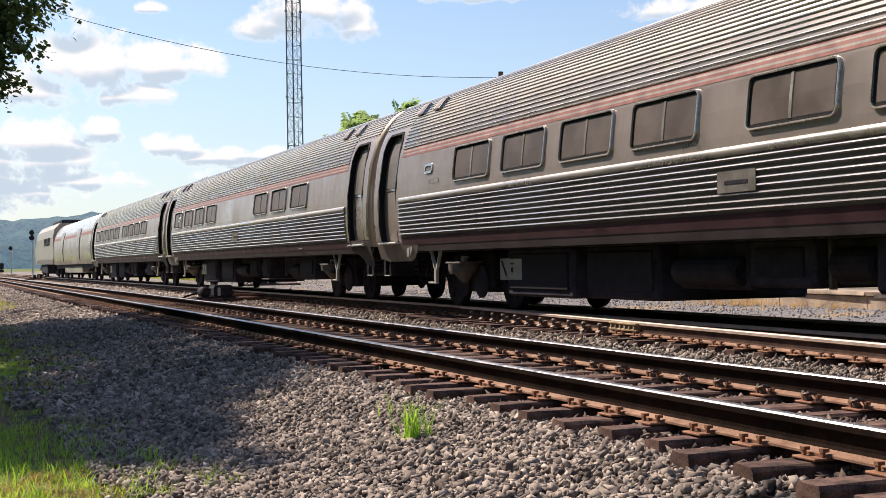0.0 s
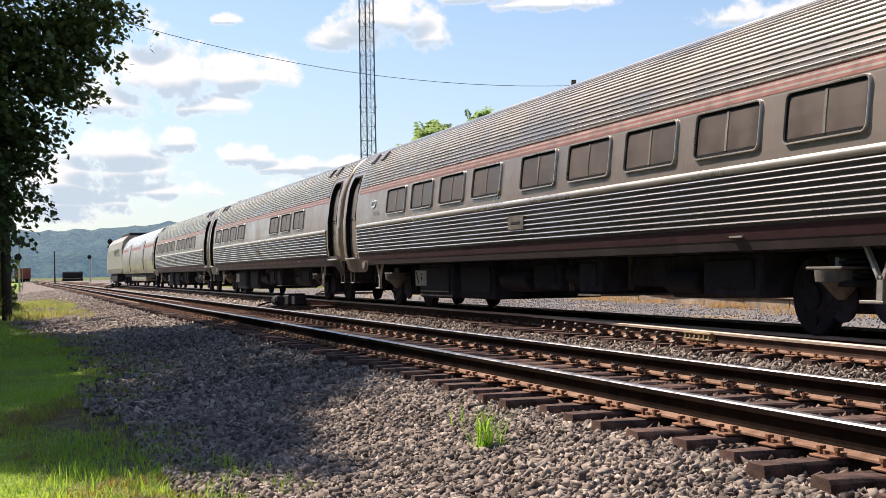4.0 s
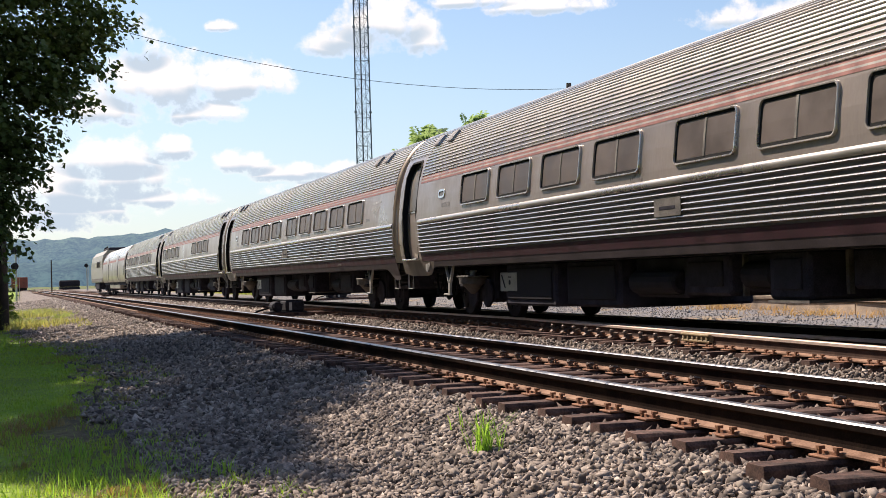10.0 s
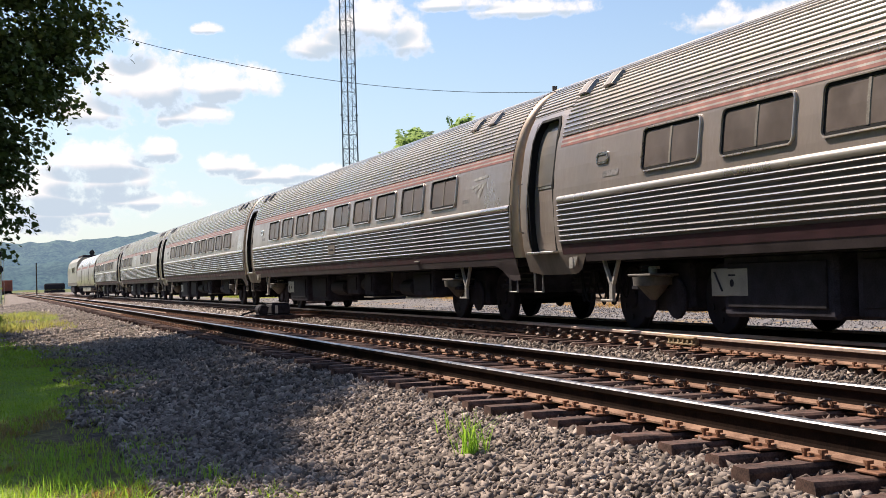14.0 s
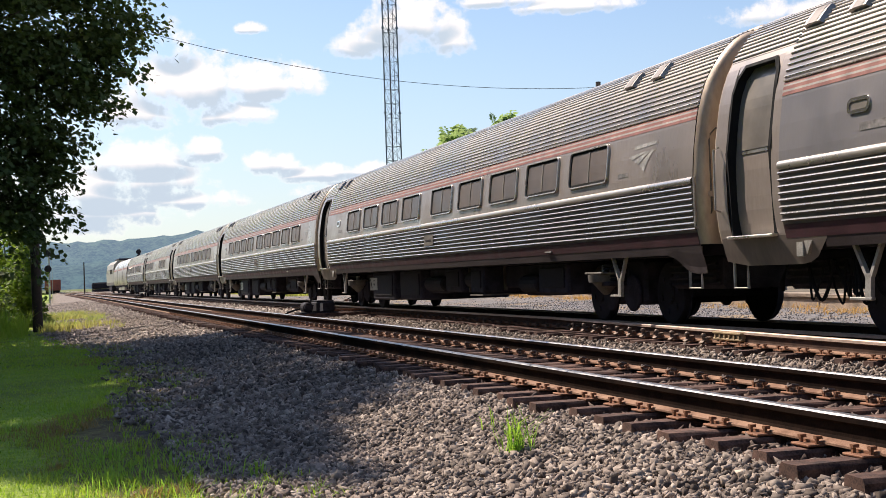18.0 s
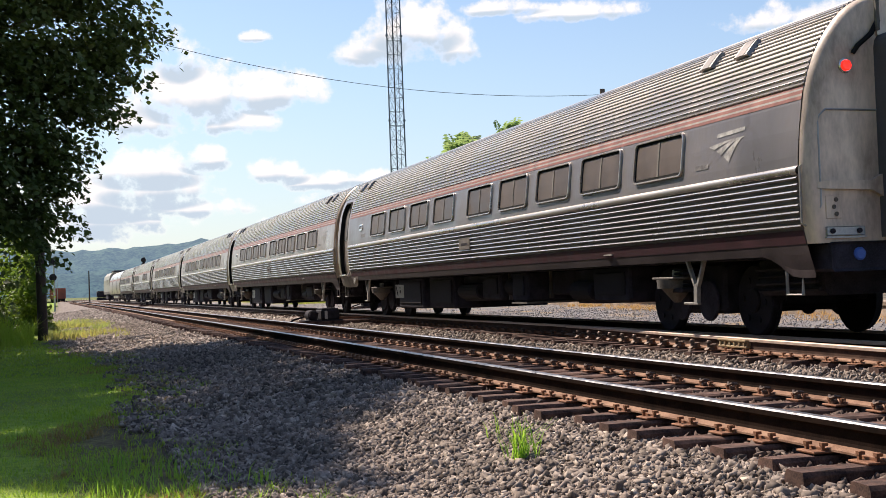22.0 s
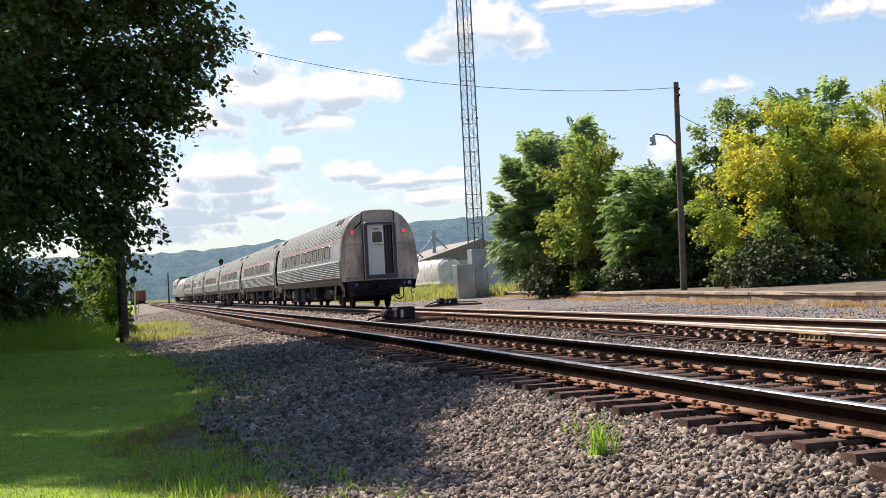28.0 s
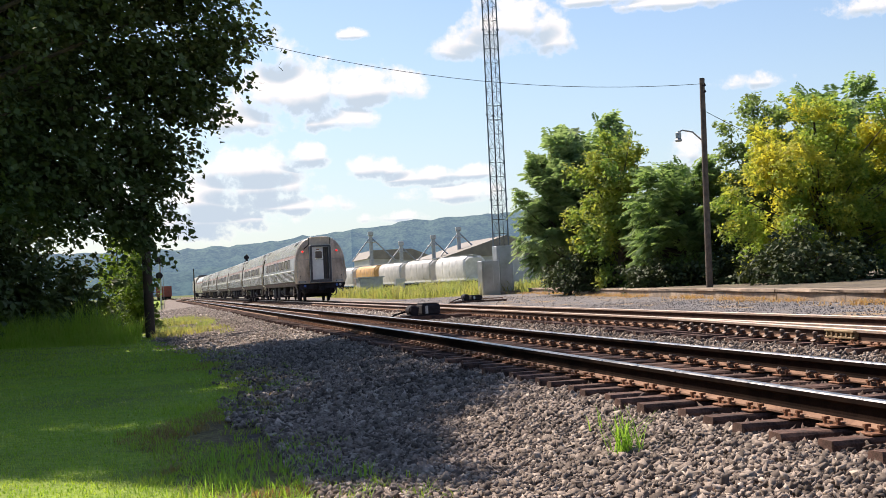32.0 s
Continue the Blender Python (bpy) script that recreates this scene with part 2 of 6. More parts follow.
    # wild grass round the yard ahead, and the land beyond
    line = t.math("ADD", 13.0, t.math("MULTIPLY", y, 0.02))
    wild = t.math("MULTIPLY", t.ramp(y, 84, 92), t.ramp(t.math("SUBTRACT", xw, line), -1.0, 1.5))
    col = t.mix(wild, col, dry)
    far = t.math("MAXIMUM", t.ramp(y, 330, 420), t.math("MAXIMUM", t.ramp(x, 60, 90), t.math("MAXIMUM", t.ramp(x, -60, -90, 0, 1), t.ramp(y, -40, -60, 0, 1))))
    col = t.mix(far, col, field)
    t.link(col, b.inputs["Base Color"])
    bp = t.add("ShaderNodeBump", in_Strength=0.7, in_Distance=0.03)
    t.link(t.math("ADD", vor.outputs["Distance"], t.math("MULTIPLY", n_fine, 0.5)), bp.inputs["Height"])
    t.link(bp.outputs[0], b.inputs["Normal"])
    return m


def rusty(name, a, b_, rough=0.75, metal=0.3, spec=0.3):
    m, t, b = material(name, rough, metal, spec)
    co = t.add("ShaderNodeTexCoord").outputs["Object"]
    n1, n2 = t.noise(co, 5, 6, 0.65), t.noise(co, 90, 4, 0.6)
    f = t.math("ADD", t.math("MULTIPLY", n1, 0.6), t.math("MULTIPLY", n2, 0.4))
    t.link(t.mix(t.ramp(f, 0.36, 0.64), a, b_), b.inputs["Base Color"])
    bp = t.add("ShaderNodeBump", in_Strength=0.5, in_Distance=0.004)
    t.link(n2, bp.inputs["Height"])
    t.link(bp.outputs[0], b.inputs["Normal"])
    return m


def glass_dark(name, col, rough, spec=0.6):
    m, t, b = material(name, rough, 0.0, spec)
    co = t.add("ShaderNodeTexCoord").outputs["Object"]
    n = t.noise(co, 1.6, 4, 0.6)
    t.link(t.mix(t.ramp(n, 0.3, 0.7), col, tuple(c * 1.6 for c in col)), b.inputs["Base Color"])
    t.link(t.ramp(n, 0.3, 0.7, rough, rough + 0.15), b.inputs["Roughness"])
    return m


def lit(name, col, power):
    m, t, b = material(name, 0.3)
    b.inputs["Base Color"].default_value = (*col, 1)
    b.inputs["Emission Color"].default_value = (*col, 1)
    b.inputs["Emission Strength"].default_value = power
    return m


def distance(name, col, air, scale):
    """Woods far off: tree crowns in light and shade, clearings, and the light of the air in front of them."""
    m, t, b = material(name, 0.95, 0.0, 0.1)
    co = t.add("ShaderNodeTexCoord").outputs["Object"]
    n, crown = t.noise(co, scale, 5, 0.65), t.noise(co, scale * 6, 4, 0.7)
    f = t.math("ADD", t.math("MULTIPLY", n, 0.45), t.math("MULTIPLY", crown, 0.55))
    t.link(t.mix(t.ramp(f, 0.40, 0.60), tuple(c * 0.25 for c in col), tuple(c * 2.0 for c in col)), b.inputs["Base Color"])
    # blue emission on the woods stands in for the haze
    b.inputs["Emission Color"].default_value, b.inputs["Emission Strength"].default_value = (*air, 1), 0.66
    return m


GROUND = ground_material()
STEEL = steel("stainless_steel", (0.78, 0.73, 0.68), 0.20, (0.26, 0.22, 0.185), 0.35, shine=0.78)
# steel for rib valleys: grime, darkened further by painted shade
SHADE_GRIME = steel("shaded_grimy_fluting", (0.13, 0.109, 0.10), 0.45, (0.072, 0.059, 0.054), 0.9, shine=0.5)
ROOF_SHADE_GRIME = steel("shaded_grimy_roof_fluting", (0.36, 0.322, 0.295), 0.34, (0.17, 0.14, 0.12), 0.7)
STEEL_BAND = steel("window_band_steel", (0.45, 0.38, 0.34), 0.30, (0.23, 0.186, 0.16), 0.8, shine=0.68)
# last coach's band: a blue-grey reflection put into the steel's colour
STEEL_BLUE_SHEEN = steel("blue_reflection_band", (0.285, 0.272, 0.288), 0.32, (0.20, 0.175, 0.165), 0.75, shine=0.58)
SKIRT_STEEL = steel("grimy_skirt_steel", (0.24, 0.20, 0.172), 0.4, (0.10, 0.08, 0.068), 0.9, shine=0.5)
BELT = steel("belt_rail_steel", (0.60, 0.545, 0.49), 0.26, (0.38, 0.33, 0.285), 0.5, shine=0.8)
STEEL_END = steel("end_panel_steel", (0.86, 0.69, 0.56), 0.38, (0.19, 0.138, 0.106), 1.0, shine=0.32)
STEEL_RUSTY = steel("sooty_end_steel", (0.50, 0.40, 0.31), 0.45, (0.17, 0.105, 0.062), 1.0, shine=0.5)
BRIGHT = plain("polished_trim", (0.74, 0.70, 0.65), 0.26, 0.9, 0.05, 1)
SKIRT = plain("sill_paint", (0.060, 0.045, 0.046), 0.65, 0.1, 0.25, 2.5, spec=0.25)
SKIRT_RED = plain("faded_maroon_stripe", (0.058, 0.020, 0.026), 0.6, 0.0, 0.25, 2.5, spec=0.3)
STRIPE_RED = plain("faded_red_stripe", (0.32, 0.125, 0.098), 0.5, 0.0, 0.2, 4)
STRIPE_PALE = plain("faded_white_stripe", (0.40, 0.36, 0.325), 0.5, 0.0, 0.2, 4)
BLACK = plain("grimy_black_steel", (0.027, 0.0245, 0.031), 0.8, 0.1, 0.35, 5, 0.004, spec=0.2)
UNDER = plain("underframe_grime", (0.040, 0.037, 0.049), 0.9, 0.0, 0.35, 3, 0.004, spec=0.15)
GREY_BOX = plain("grey_painted_box", (0.34, 0.32, 0.29), 0.6, 0.1, 0.25, 4)
GREY_GRIME = plain("grimy_grey_casting", (0.13, 0.115, 0.10), 0.75, 0.1, 0.3, 4)
BOX_PALE = plain("dull_silver_paint", (0.34, 0.315, 0.28), 0.5, 0.2, 0.2, 2)
BOX_FACE = plain("grimy_beige_box", (0.22, 0.195, 0.165), 0.65, 0.1, 0.3, 3)
PANE = glass_dark("tinted_pane", (0.095, 0.076, 0.066), 0.32, 0.25)
PANE_DOOR = glass_dark("door_pane", (0.13, 0.115, 0.10), 0.3, 0.4)
RUBBER = plain("black_rubber", (0.013, 0.013, 0.014), 0.85, 0.0, 0.2, 8, spec=0.15)
DIAPHRAGM = plain("grey_diaphragm", (0.075, 0.074, 0.086), 0.6, 0.0, 0.2, 5)
MARK = plain("pale_lettering", (0.42, 0.40, 0.38), 0.5, 0.0, 0.25, 8)
MARK_FAINT = plain("worn_lettering", (0.25, 0.23, 0.22), 0.5, 0.0, 0.3, 12)
RED_LAMP = lit("red_lamp_glass", (1.0, 0.025, 0.012), 0.9)
BLUE = plain("blue_plate", (0.05, 0.12, 0.42), 0.5)
DOOR_WHITE = plain("door_white", (0.80, 0.80, 0.79), 0.5, 0.0, 0.06, 3)
WHITE_PAINT = plain("white_paint", (0.66, 0.65, 0.62), 0.5, 0.0, 0.12, 3)
RAIL_TOP = plain("worn_rail_head", (0.37, 0.355, 0.355), 0.34, 0.9, 0.05, 8)
RAIL_SIDE = rusty("rail_web_near_black", (0.010, 0.007, 0.006), (0.026, 0.016, 0.012), 0.95, 0.0, 0.02)
RAIL_TAN = plain("dull_rail_head", (0.56, 0.42, 0.34), 0.45, 0.35, 0.12, 8)
RAIL_BROWN = rusty("rail_web_brown", (0.040, 0.024, 0.019), (0.085, 0.05, 0.036), 0.9, 0.0, 0.1)
RAIL_FOOT = rusty("rail_foot_rust", (0.17, 0.088, 0.055), (0.34, 0.20, 0.13), 0.85, 0.1)
PLATE = rusty("tie_plate_rust", (0.17, 0.078, 0.045), (0.33, 0.165, 0.095))
BAR_TAN = rusty("painted_joint_bar", (0.22, 0.155, 0.085), (0.40, 0.30, 0.17), 0.7, 0.1)
CLIP = rusty("worn_clip_steel", (0.07, 0.045, 0.035), (0.22, 0.165, 0.13), 0.5, 0.4)
TIE = plain("creosoted_timber", (0.125, 0.070, 0.054), 0.9, 0.0, 0.42, 7, 0.012, 80, spec=0.3)
STONES_RUSTY = stony("rusty_ballast_stone", [(0.055, 0.036, 0.030), (0.13, 0.085, 0.066), (0.20, 0.145, 0.115), (0.08, 0.052, 0.042), (0.28, 0.215, 0.175)])
# lighter copy of the ballast stone, with sunlight put into its colour
STONES_SUNLIT = stony("sunlit_ballast_stone", [(0.15, 0.123, 0.106), (0.33, 0.273, 0.232), (0.52, 0.435, 0.375), (0.23, 0.188, 0.162), (0.66, 0.565, 0.49)])
STONES = stony("ballast_stone", [(0.068, 0.052, 0.044), (0.22, 0.172, 0.142), (0.37, 0.298, 0.247), (0.113, 0.088, 0.073), (0.52, 0.428, 0.353)])
LOT_STONES = stony("lot_gravel_stone", [(0.17, 0.158, 0.158), (0.25, 0.235, 0.235), (0.34, 0.32, 0.318), (0.21, 0.197, 0.195)])
CONCRETE = plain("weathered_concrete", (0.36, 0.275, 0.205), 0.9, 0.0, 0.3, 1.5, 0.01)
EARTH = plain("weedy_earth", (0.17, 0.135, 0.09), 0.95, 0.0, 0.4, 0.9, 0.02, 25)
BARK = plain("bark", (0.085, 0.065, 0.05), 0.95, 0.0, 0.4, 6, 0.02)
POLE_WOOD = plain("weathered_pole", (0.14, 0.108, 0.085), 0.9, 0.0, 0.3, 4, 0.01)
POLE_DARK = plain("tarred_pole", (0.05, 0.038, 0.03), 0.9, 0.0, 0.3, 4, 0.01)
GALV = plain("galvanised_steel", (0.42, 0.43, 0.44), 0.45, 0.7, 0.15, 3)
TOWER = plain("tower_steel", (0.17, 0.20, 0.23), 0.55, 0.5, 0.2, 3)
CABINET = plain("aluminium_case", (0.50, 0.50, 0.50), 0.38, 0.8, 0.12, 1.5)
TANK = plain("hopper_grey", (0.50, 0.48, 0.455), 0.55, 0.1, 0.15, 0.8)
TANK_WHITE = plain("hopper_white", (0.62, 0.605, 0.58), 0.5, 0.1, 0.15, 0.8)
TANK_TAN = plain("hopper_ochre", (0.55, 0.31, 0.10), 0.6, 0.0, 0.2, 0.8)
CONTAINER = plain("oxide_red_steel", (0.25, 0.06, 0.045), 0.7, 0.0, 0.25, 1)
SHED = plain("corrugated_shed", (0.50, 0.49, 0.48), 0.5, 0.3, 0.12, 0.6)
SHED_TAN = plain("tan_roofing", (0.25, 0.22, 0.185), 0.6, 0.1, 0.15, 0.6)
LEAF_DARK = leafy("maple_leaves", (0.066, 0.10, 0.036), (0.10, 0.135, 0.048), (0.085, 0.115, 0.042), 0.5, 0.14)
# undergrowth green darkened: the shade beneath the trees is in the colour
LEAF_UNDER_SHADE = leafy("shaded_undergrowth_leaves", (0.040, 0.060, 0.024), (0.062, 0.085, 0.034), (0.05, 0.07, 0.028), 0.5, 0.1)
LEAF_GREEN = leafy("sumac_leaves", (0.13, 0.215, 0.09), (0.30, 0.40, 0.19), (0.18, 0.26, 0.11), 0.5, 0.42)
LEAF_DEEP = leafy("deep_green_leaves", (0.13, 0.19, 0.075), (0.24, 0.30, 0.12), (0.17, 0.23, 0.085), 0.5, 0.42)
LEAF_MIX = leafy("turning_leaves", (0.13, 0.22, 0.06), (0.24, 0.32, 0.10), (0.36, 0.36, 0.08), 0.45, 0.45)
LEAF_YELLOW = leafy("yellow_green_leaves", (0.15, 0.25, 0.06), (0.36, 0.39, 0.09), (0.50, 0.43, 0.065), 0.36, 0.5)
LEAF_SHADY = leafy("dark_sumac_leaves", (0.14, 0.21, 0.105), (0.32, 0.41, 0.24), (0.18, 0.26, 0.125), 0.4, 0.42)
BUSH = leafy("hedge_leaves", (0.075, 0.13, 0.022), (0.15, 0.21, 0.04), (0.12, 0.17, 0.03), 0.5, 0.45)
GRASS = leafy("grass_blades", (0.21, 0.34, 0.036), (0.32, 0.44, 0.065), (0.30, 0.37, 0.07), 1.5, 0.4)
WEED = leafy("weed_blades", (0.17, 0.33, 0.045), (0.30, 0.45, 0.09), (0.22, 0.37, 0.06), 3.0, 0.45)
STRAW = leafy("straw_weeds", (0.34, 0.20, 0.09), (0.50, 0.34, 0.17), (0.36, 0.20, 0.09), 0.6, 0.3)
DRY = leafy("dry_grass", (0.25, 0.165, 0.065), (0.36, 0.25, 0.11), (0.22, 0.19, 0.07), 0.6, 0.3)
WILD = leafy("wild_grass", (0.20, 0.26, 0.07), (0.33, 0.35, 0.13), (0.31, 0.27, 0.10), 0.2, 0.4)
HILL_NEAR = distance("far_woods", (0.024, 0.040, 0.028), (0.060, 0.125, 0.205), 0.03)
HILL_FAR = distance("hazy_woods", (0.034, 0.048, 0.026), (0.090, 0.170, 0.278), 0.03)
HEDGE = plain("dense_foliage", (0.03, 0.045, 0.015), 0.9, 0, 0.4, 0.6, 0, 4.0)


# ---- mesh helpers ----
class Geo:
    """Vertices and faces, gathered piece by piece; every face has a material slot."""

    def __init__(self):
        self.v, self.f, self.m = [], [], []

    def put(self, verts, faces, slot=0):
        k = len(self.v)
        self.v += [tuple(p) for p in verts]
        self.f += [tuple(i + k for i in f) for f in faces]
        self.m += [slot] * len(faces)
        return self

    def box(self, x0, x1, y0, y1, z0, z1, slot=0, bevel=0.0):
        """A box; a bevel cuts its four long edges along y and chamfers the ends."""
        if bevel <= 0:
            v = [(x, y, z) for x in (x0, x1) for y in (y0, y1) for z in (z0, z1)]
            return self.put(v, [(0, 1, 3, 2), (4, 6, 7, 5), (0, 4, 5, 1), (2, 3, 7, 6), (0, 2, 6, 4), (1, 5, 7, 3)], slot)
        b = bevel
        ring = [(x0 + b, z0), (x1 - b, z0), (x1, z0 + b), (x1, z1 - b), (x1 - b, z1), (x0 + b, z1), (x0, z1 - b), (x0, z0 + b)]
        cx, cz = (x0 + x1) / 2, (z0 + z1) / 2
        sx, sz = 1 - 2 * b / max(x1 - x0, 1e-6), 1 - 2 * b / max(z1 - z0, 1e-6)
        small = [(cx + (x - cx) * sx, cz + (z - cz) * sz) for x, z in ring]
        rings = [[(x, y0, z) for x, z in small], [(x, y0 + b, z) for x, z in ring], [(x, y1 - b, z) for x, z in ring], [(x, y1, z) for x, z in small]]
        return self.loft(rings, True, True, slot)

    def loft(self, rings, closed=True, caps=True, slot=0):
        n = len(rings[0])
        v = [p for r in rings for p in r]
        f = []
        for i in range(len(rings) - 1):
            for j in range(n if closed else n - 1):
                a, b = i * n + j, i * n + (j + 1) % n
                f.append((a, b, b + n, a + n))
        if caps:
            f.append(tuple(range(n - 1, -1, -1)))
            f.append(tuple(range((len(rings) - 1) * n, len(rings) * n)))
        return self.put(v, f, slot)

    def tube(self, pts, radii, n=8, slot=0, caps=True):
        """A round bar through the points."""
        pts = [Vector(p) for p in pts]
        if isinstance(radii, (int, float)):
            radii = [radii] * len(pts)
        rings = []
        for i, p in enumerate(pts):
            d = (pts[min(i + 1, len(pts) - 1)] - pts[max(i - 1, 0)]).normalized()
            u = d.orthogonal().normalized() if abs(d.z) > 0.9 else d.cross(Vector((0, 0, 1))).normalized()
            w = d.cross(u)
            rings.append([p + radii[i] * (math.cos(a) * u + math.sin(a) * w) for a in (2 * math.pi * k / n for k in range(n))])
        return self.loft(rings, True, caps, slot)

    def disc(self, c, axis, r, h, n=20, slot=0, inset=0.0):
        """A short drum along an axis, chamfered by inset."""
        c, axis = Vector(c), Vector(axis).normalized()
        if inset > 0:
            return self.tube([c, c + axis * inset, c + axis * (h - inset), c + axis * h], [r - inset, r, r, r - inset], n, slot)
        return self.tube([c, c + axis * h], r, n, slot)

    def mesh(self, name, mats, smooth=False):
        me = bpy.data.meshes.new(name)
        me.from_pydata(self.v, [], self.f)
        for mt in mats if isinstance(mats, (list, tuple)) else [mats]:
            me.materials.append(mt)
        if len(me.materials) > 1:
            me.polygons.foreach_set("material_index", self.m)
        if smooth:
            me.polygons.foreach_set("use_smooth", [True] * len(me.polygons))
            me.set_sharp_from_angle(angle=radians(38))
        me.update()
        return me


def part(name, geo, mats, parent, label="", smooth=False, at=None):
    """Links geometry as one mesh object under a thing or a part."""
    ob = new(name, geo if isinstance(geo, bpy.types.Mesh) else geo.mesh(name, mats, smooth))
    ob.parent = parent
    if at is not None:
        ob.matrix_basis = at
    if label:
        tagged(ob, label)
    return ob


def thing(name, label, category, group="", kind="", at=None):
    ob = new(name)
    if at is not None:
        ob.matrix_basis = at
    return tagged(ob, label, category, group, kind)


def solo(name, geo, mats, label, category, group="", kind="", smooth=False, at=None):
    ob = new(name, geo if isinstance(geo, bpy.types.Mesh) else geo.mesh(name, mats, smooth))
    if at is not None:
        ob.matrix_basis = at
    return tagged(ob, label, category, group, kind)


def big_mesh(name, verts, faces, mats):
    """A mesh from numpy arrays of equal-sided faces."""
    me = bpy.data.meshes.new(name)
    n, k = faces.shape
    me.vertices.add(len(verts))
    me.vertices.foreach_set("co", np.ascontiguousarray(verts, dtype=np.float32).ravel())
    me.loops.add(n * k)
    me.loops.foreach_set("vertex_index", faces.astype(np.int32).ravel())
    me.polygons.add(n)
    me.polygons.foreach_set("loop_start", np.arange(0, n * k, k, dtype=np.int32))
    for mt in mats if isinstance(mats, (list, tuple)) else [mats]:
        me.materials.append(mt)
    me.update(calc_edges=True)
    me.validate()
    return me


# ---- the plan: rail tops are at z = 0, the line runs along y ----
C1, C2 = 4.87, 9.566                  # middles of the near track and of the train's track
GAUGE = 1.505                         # between the middles of the rail heads


def bend(y):
    """The line's slow curve to the left, ahead."""
    return -0.326e-4 * y * abs(y) if y > 0 else 0.0


def bend1(y):
    return bend(y) - (0.0035 * (y - 22) if y > 22 else 0.0) + (0.0035 * (y - 60) if y > 60 else 0.0)


def lerp(v, xs, ys):
    return float(np.interp(v, xs, ys))


PROFILE_X = [-60, -6, -2, 0.2, 1.2, 2.4, 3.2, 3.62, 4.1, 6.1, 6.5, 7.4, 8.1, 11.1, 12.0, 14.0, 40]
PROFILE_Z = [-0.55, -0.55, -0.60, -0.62, -0.58, -0.465, -0.34, -0.29, -0.265, -0.26, -0.29, -0.29, -0.265, -0.25, -0.245, -0.22, -0.18]


def ground_z(x, y):
    z = lerp(x - bend(y), PROFILE_X, PROFILE_Z)
    return z + 0.03 * noise.noise(Vector((x * 0.8, y * 0.8, 0))) * (1.0 if x < 3.3 or x > 11.5 else 0.25)


def make_ground():
    xs = [-3000, -900, -300, -100, -60, -40, -25, -15, -10, -7, -5] + [round(-4 + 0.25 * i, 3) for i in range(68)] + [13.5, 14.5, 16, 20, 26, 34, 45, 60, 90, 200, 600, 1500, 3000]
    ys = [-400, -120, -50, -25, -12, -5, 0, 3] + [5 + 0.5 * i for i in range(72)] + [42 + 2 * i for i in range(32)] + [110, 125, 145, 170, 200, 240, 290, 350, 430, 600, 900, 1500, 3000, 4600]
    v = [(x + (bend(y) if abs(x) < 60 else 0), y, ground_z(x + bend(y), y) if abs(x) < 100 else -0.4) for y in ys for x in xs]
    n = len(xs)
    f = [(j * n + i, j * n + i + 1, (j + 1) * n + i + 1, (j + 1) * n + i) for j in range(len(ys) - 1) for i in range(n - 1)]
    g = Geo().put(v, f)
    solo("ground", g, GROUND, "ground of lawn, crushed stone and gravel beside the railway", "ground", kind="structure", smooth=True)


make_ground()

# rail section, from the foot's middle round the head (x, z below the running surface)
RAIL_SECTION = [(-0.076, -0.172), (-0.076, -0.160), (-0.02, -0.142), (-0.0085, -0.125), (-0.0085, -0.058), (-0.036, -0.040), (-0.036, -0.010), (-0.027, 0.0),
                (0.027, 0.0), (0.036, -0.010), (0.036, -0.040), (0.0085, -0.058), (0.0085, -0.125), (0.02, -0.142), (0.076, -0.160), (0.076, -0.172)]


def rail_mesh(name, mid, curve, ys, top, side, worn=(6, 7)):
    g = Geo()
    rings = [[(mid + curve(y) + px, y, pz) for px, pz in RAIL_SECTION] for y in ys]
    g.loft(rings, True, True)
    n = len(RAIL_SECTION)
    g.m = [(1 if (i % n) in worn else 2 if (i % n) in (0, 1, 13, 14) else 0) if i < n * (len(ys) - 1) else 0 for i in range(len(g.f))]
    return g.mesh(name, [side, top, RAIL_FOOT])


RAIL_YS = [-60 + 6 * i for i in range(10)] + [2 * i for i in range(51)] + [106 + 8 * i for i in range(40)]


def tie_mesh(length, seed):
    rnd = random.Random(seed)
    g = Geo()
    w, h = 0.205 + rnd.uniform(-0.012, 0.012), 0.17
    n = 7
    rings = []
    for i in range(n):
        x = -length / 2 + length * i / (n - 1)
        e = 0.012 if i in (0, n - 1) else 0.0
        j = lambda: rnd.uniform(-0.006, 0.006)
        rings.append([(x + j() * 2, -w / 2 + e + j(), -h), (x, w / 2 - e + j(), -h), (x, w / 2 - e + j(), -0.018 - e), (x, w / 2 - 0.018 - e + j(), j() * 0.6 - e * 0.3),
                      (x, 0.03 + j(), j() * 0.7 - 0.004), (x, -w / 2 + 0.018 + e + j(), j() * 0.6 - e * 0.3), (x + j() * 2, -w / 2 + e + j(), -0.018 - e)])
    g.loft(rings, True, True)
    return g.mesh("tie", [TIE])


def plate_mesh():
    """A tie plate with its shoulders and four spikes."""
    g = Geo()
    g.box(-0.17, 0.17, -0.095, 0.095, 0.0, 0.014, 0, 0.004)
    for s in (-1, 1):
        g.box(s * 0.088 - 0.010, s * 0.088 + 0.010, -0.09, 0.09, 0.014, 0.028)
        for k in (-0.055, 0.06):
            x, y = s * (0.098 + 0.03 * (k > 0)), k + 0.01 * s
            g.box(x - 0.009, x + 0.009, y - 0.009, y + 0.009, 0.01, 0.046)
            g.box(x - 0.026 if s > 0 else x - 0.012, x + 0.012 if s > 0 else x + 0.026, y - 0.016, y + 0.016, 0.040, 0.058)
    return g.mesh("tie_plate", [PLATE])


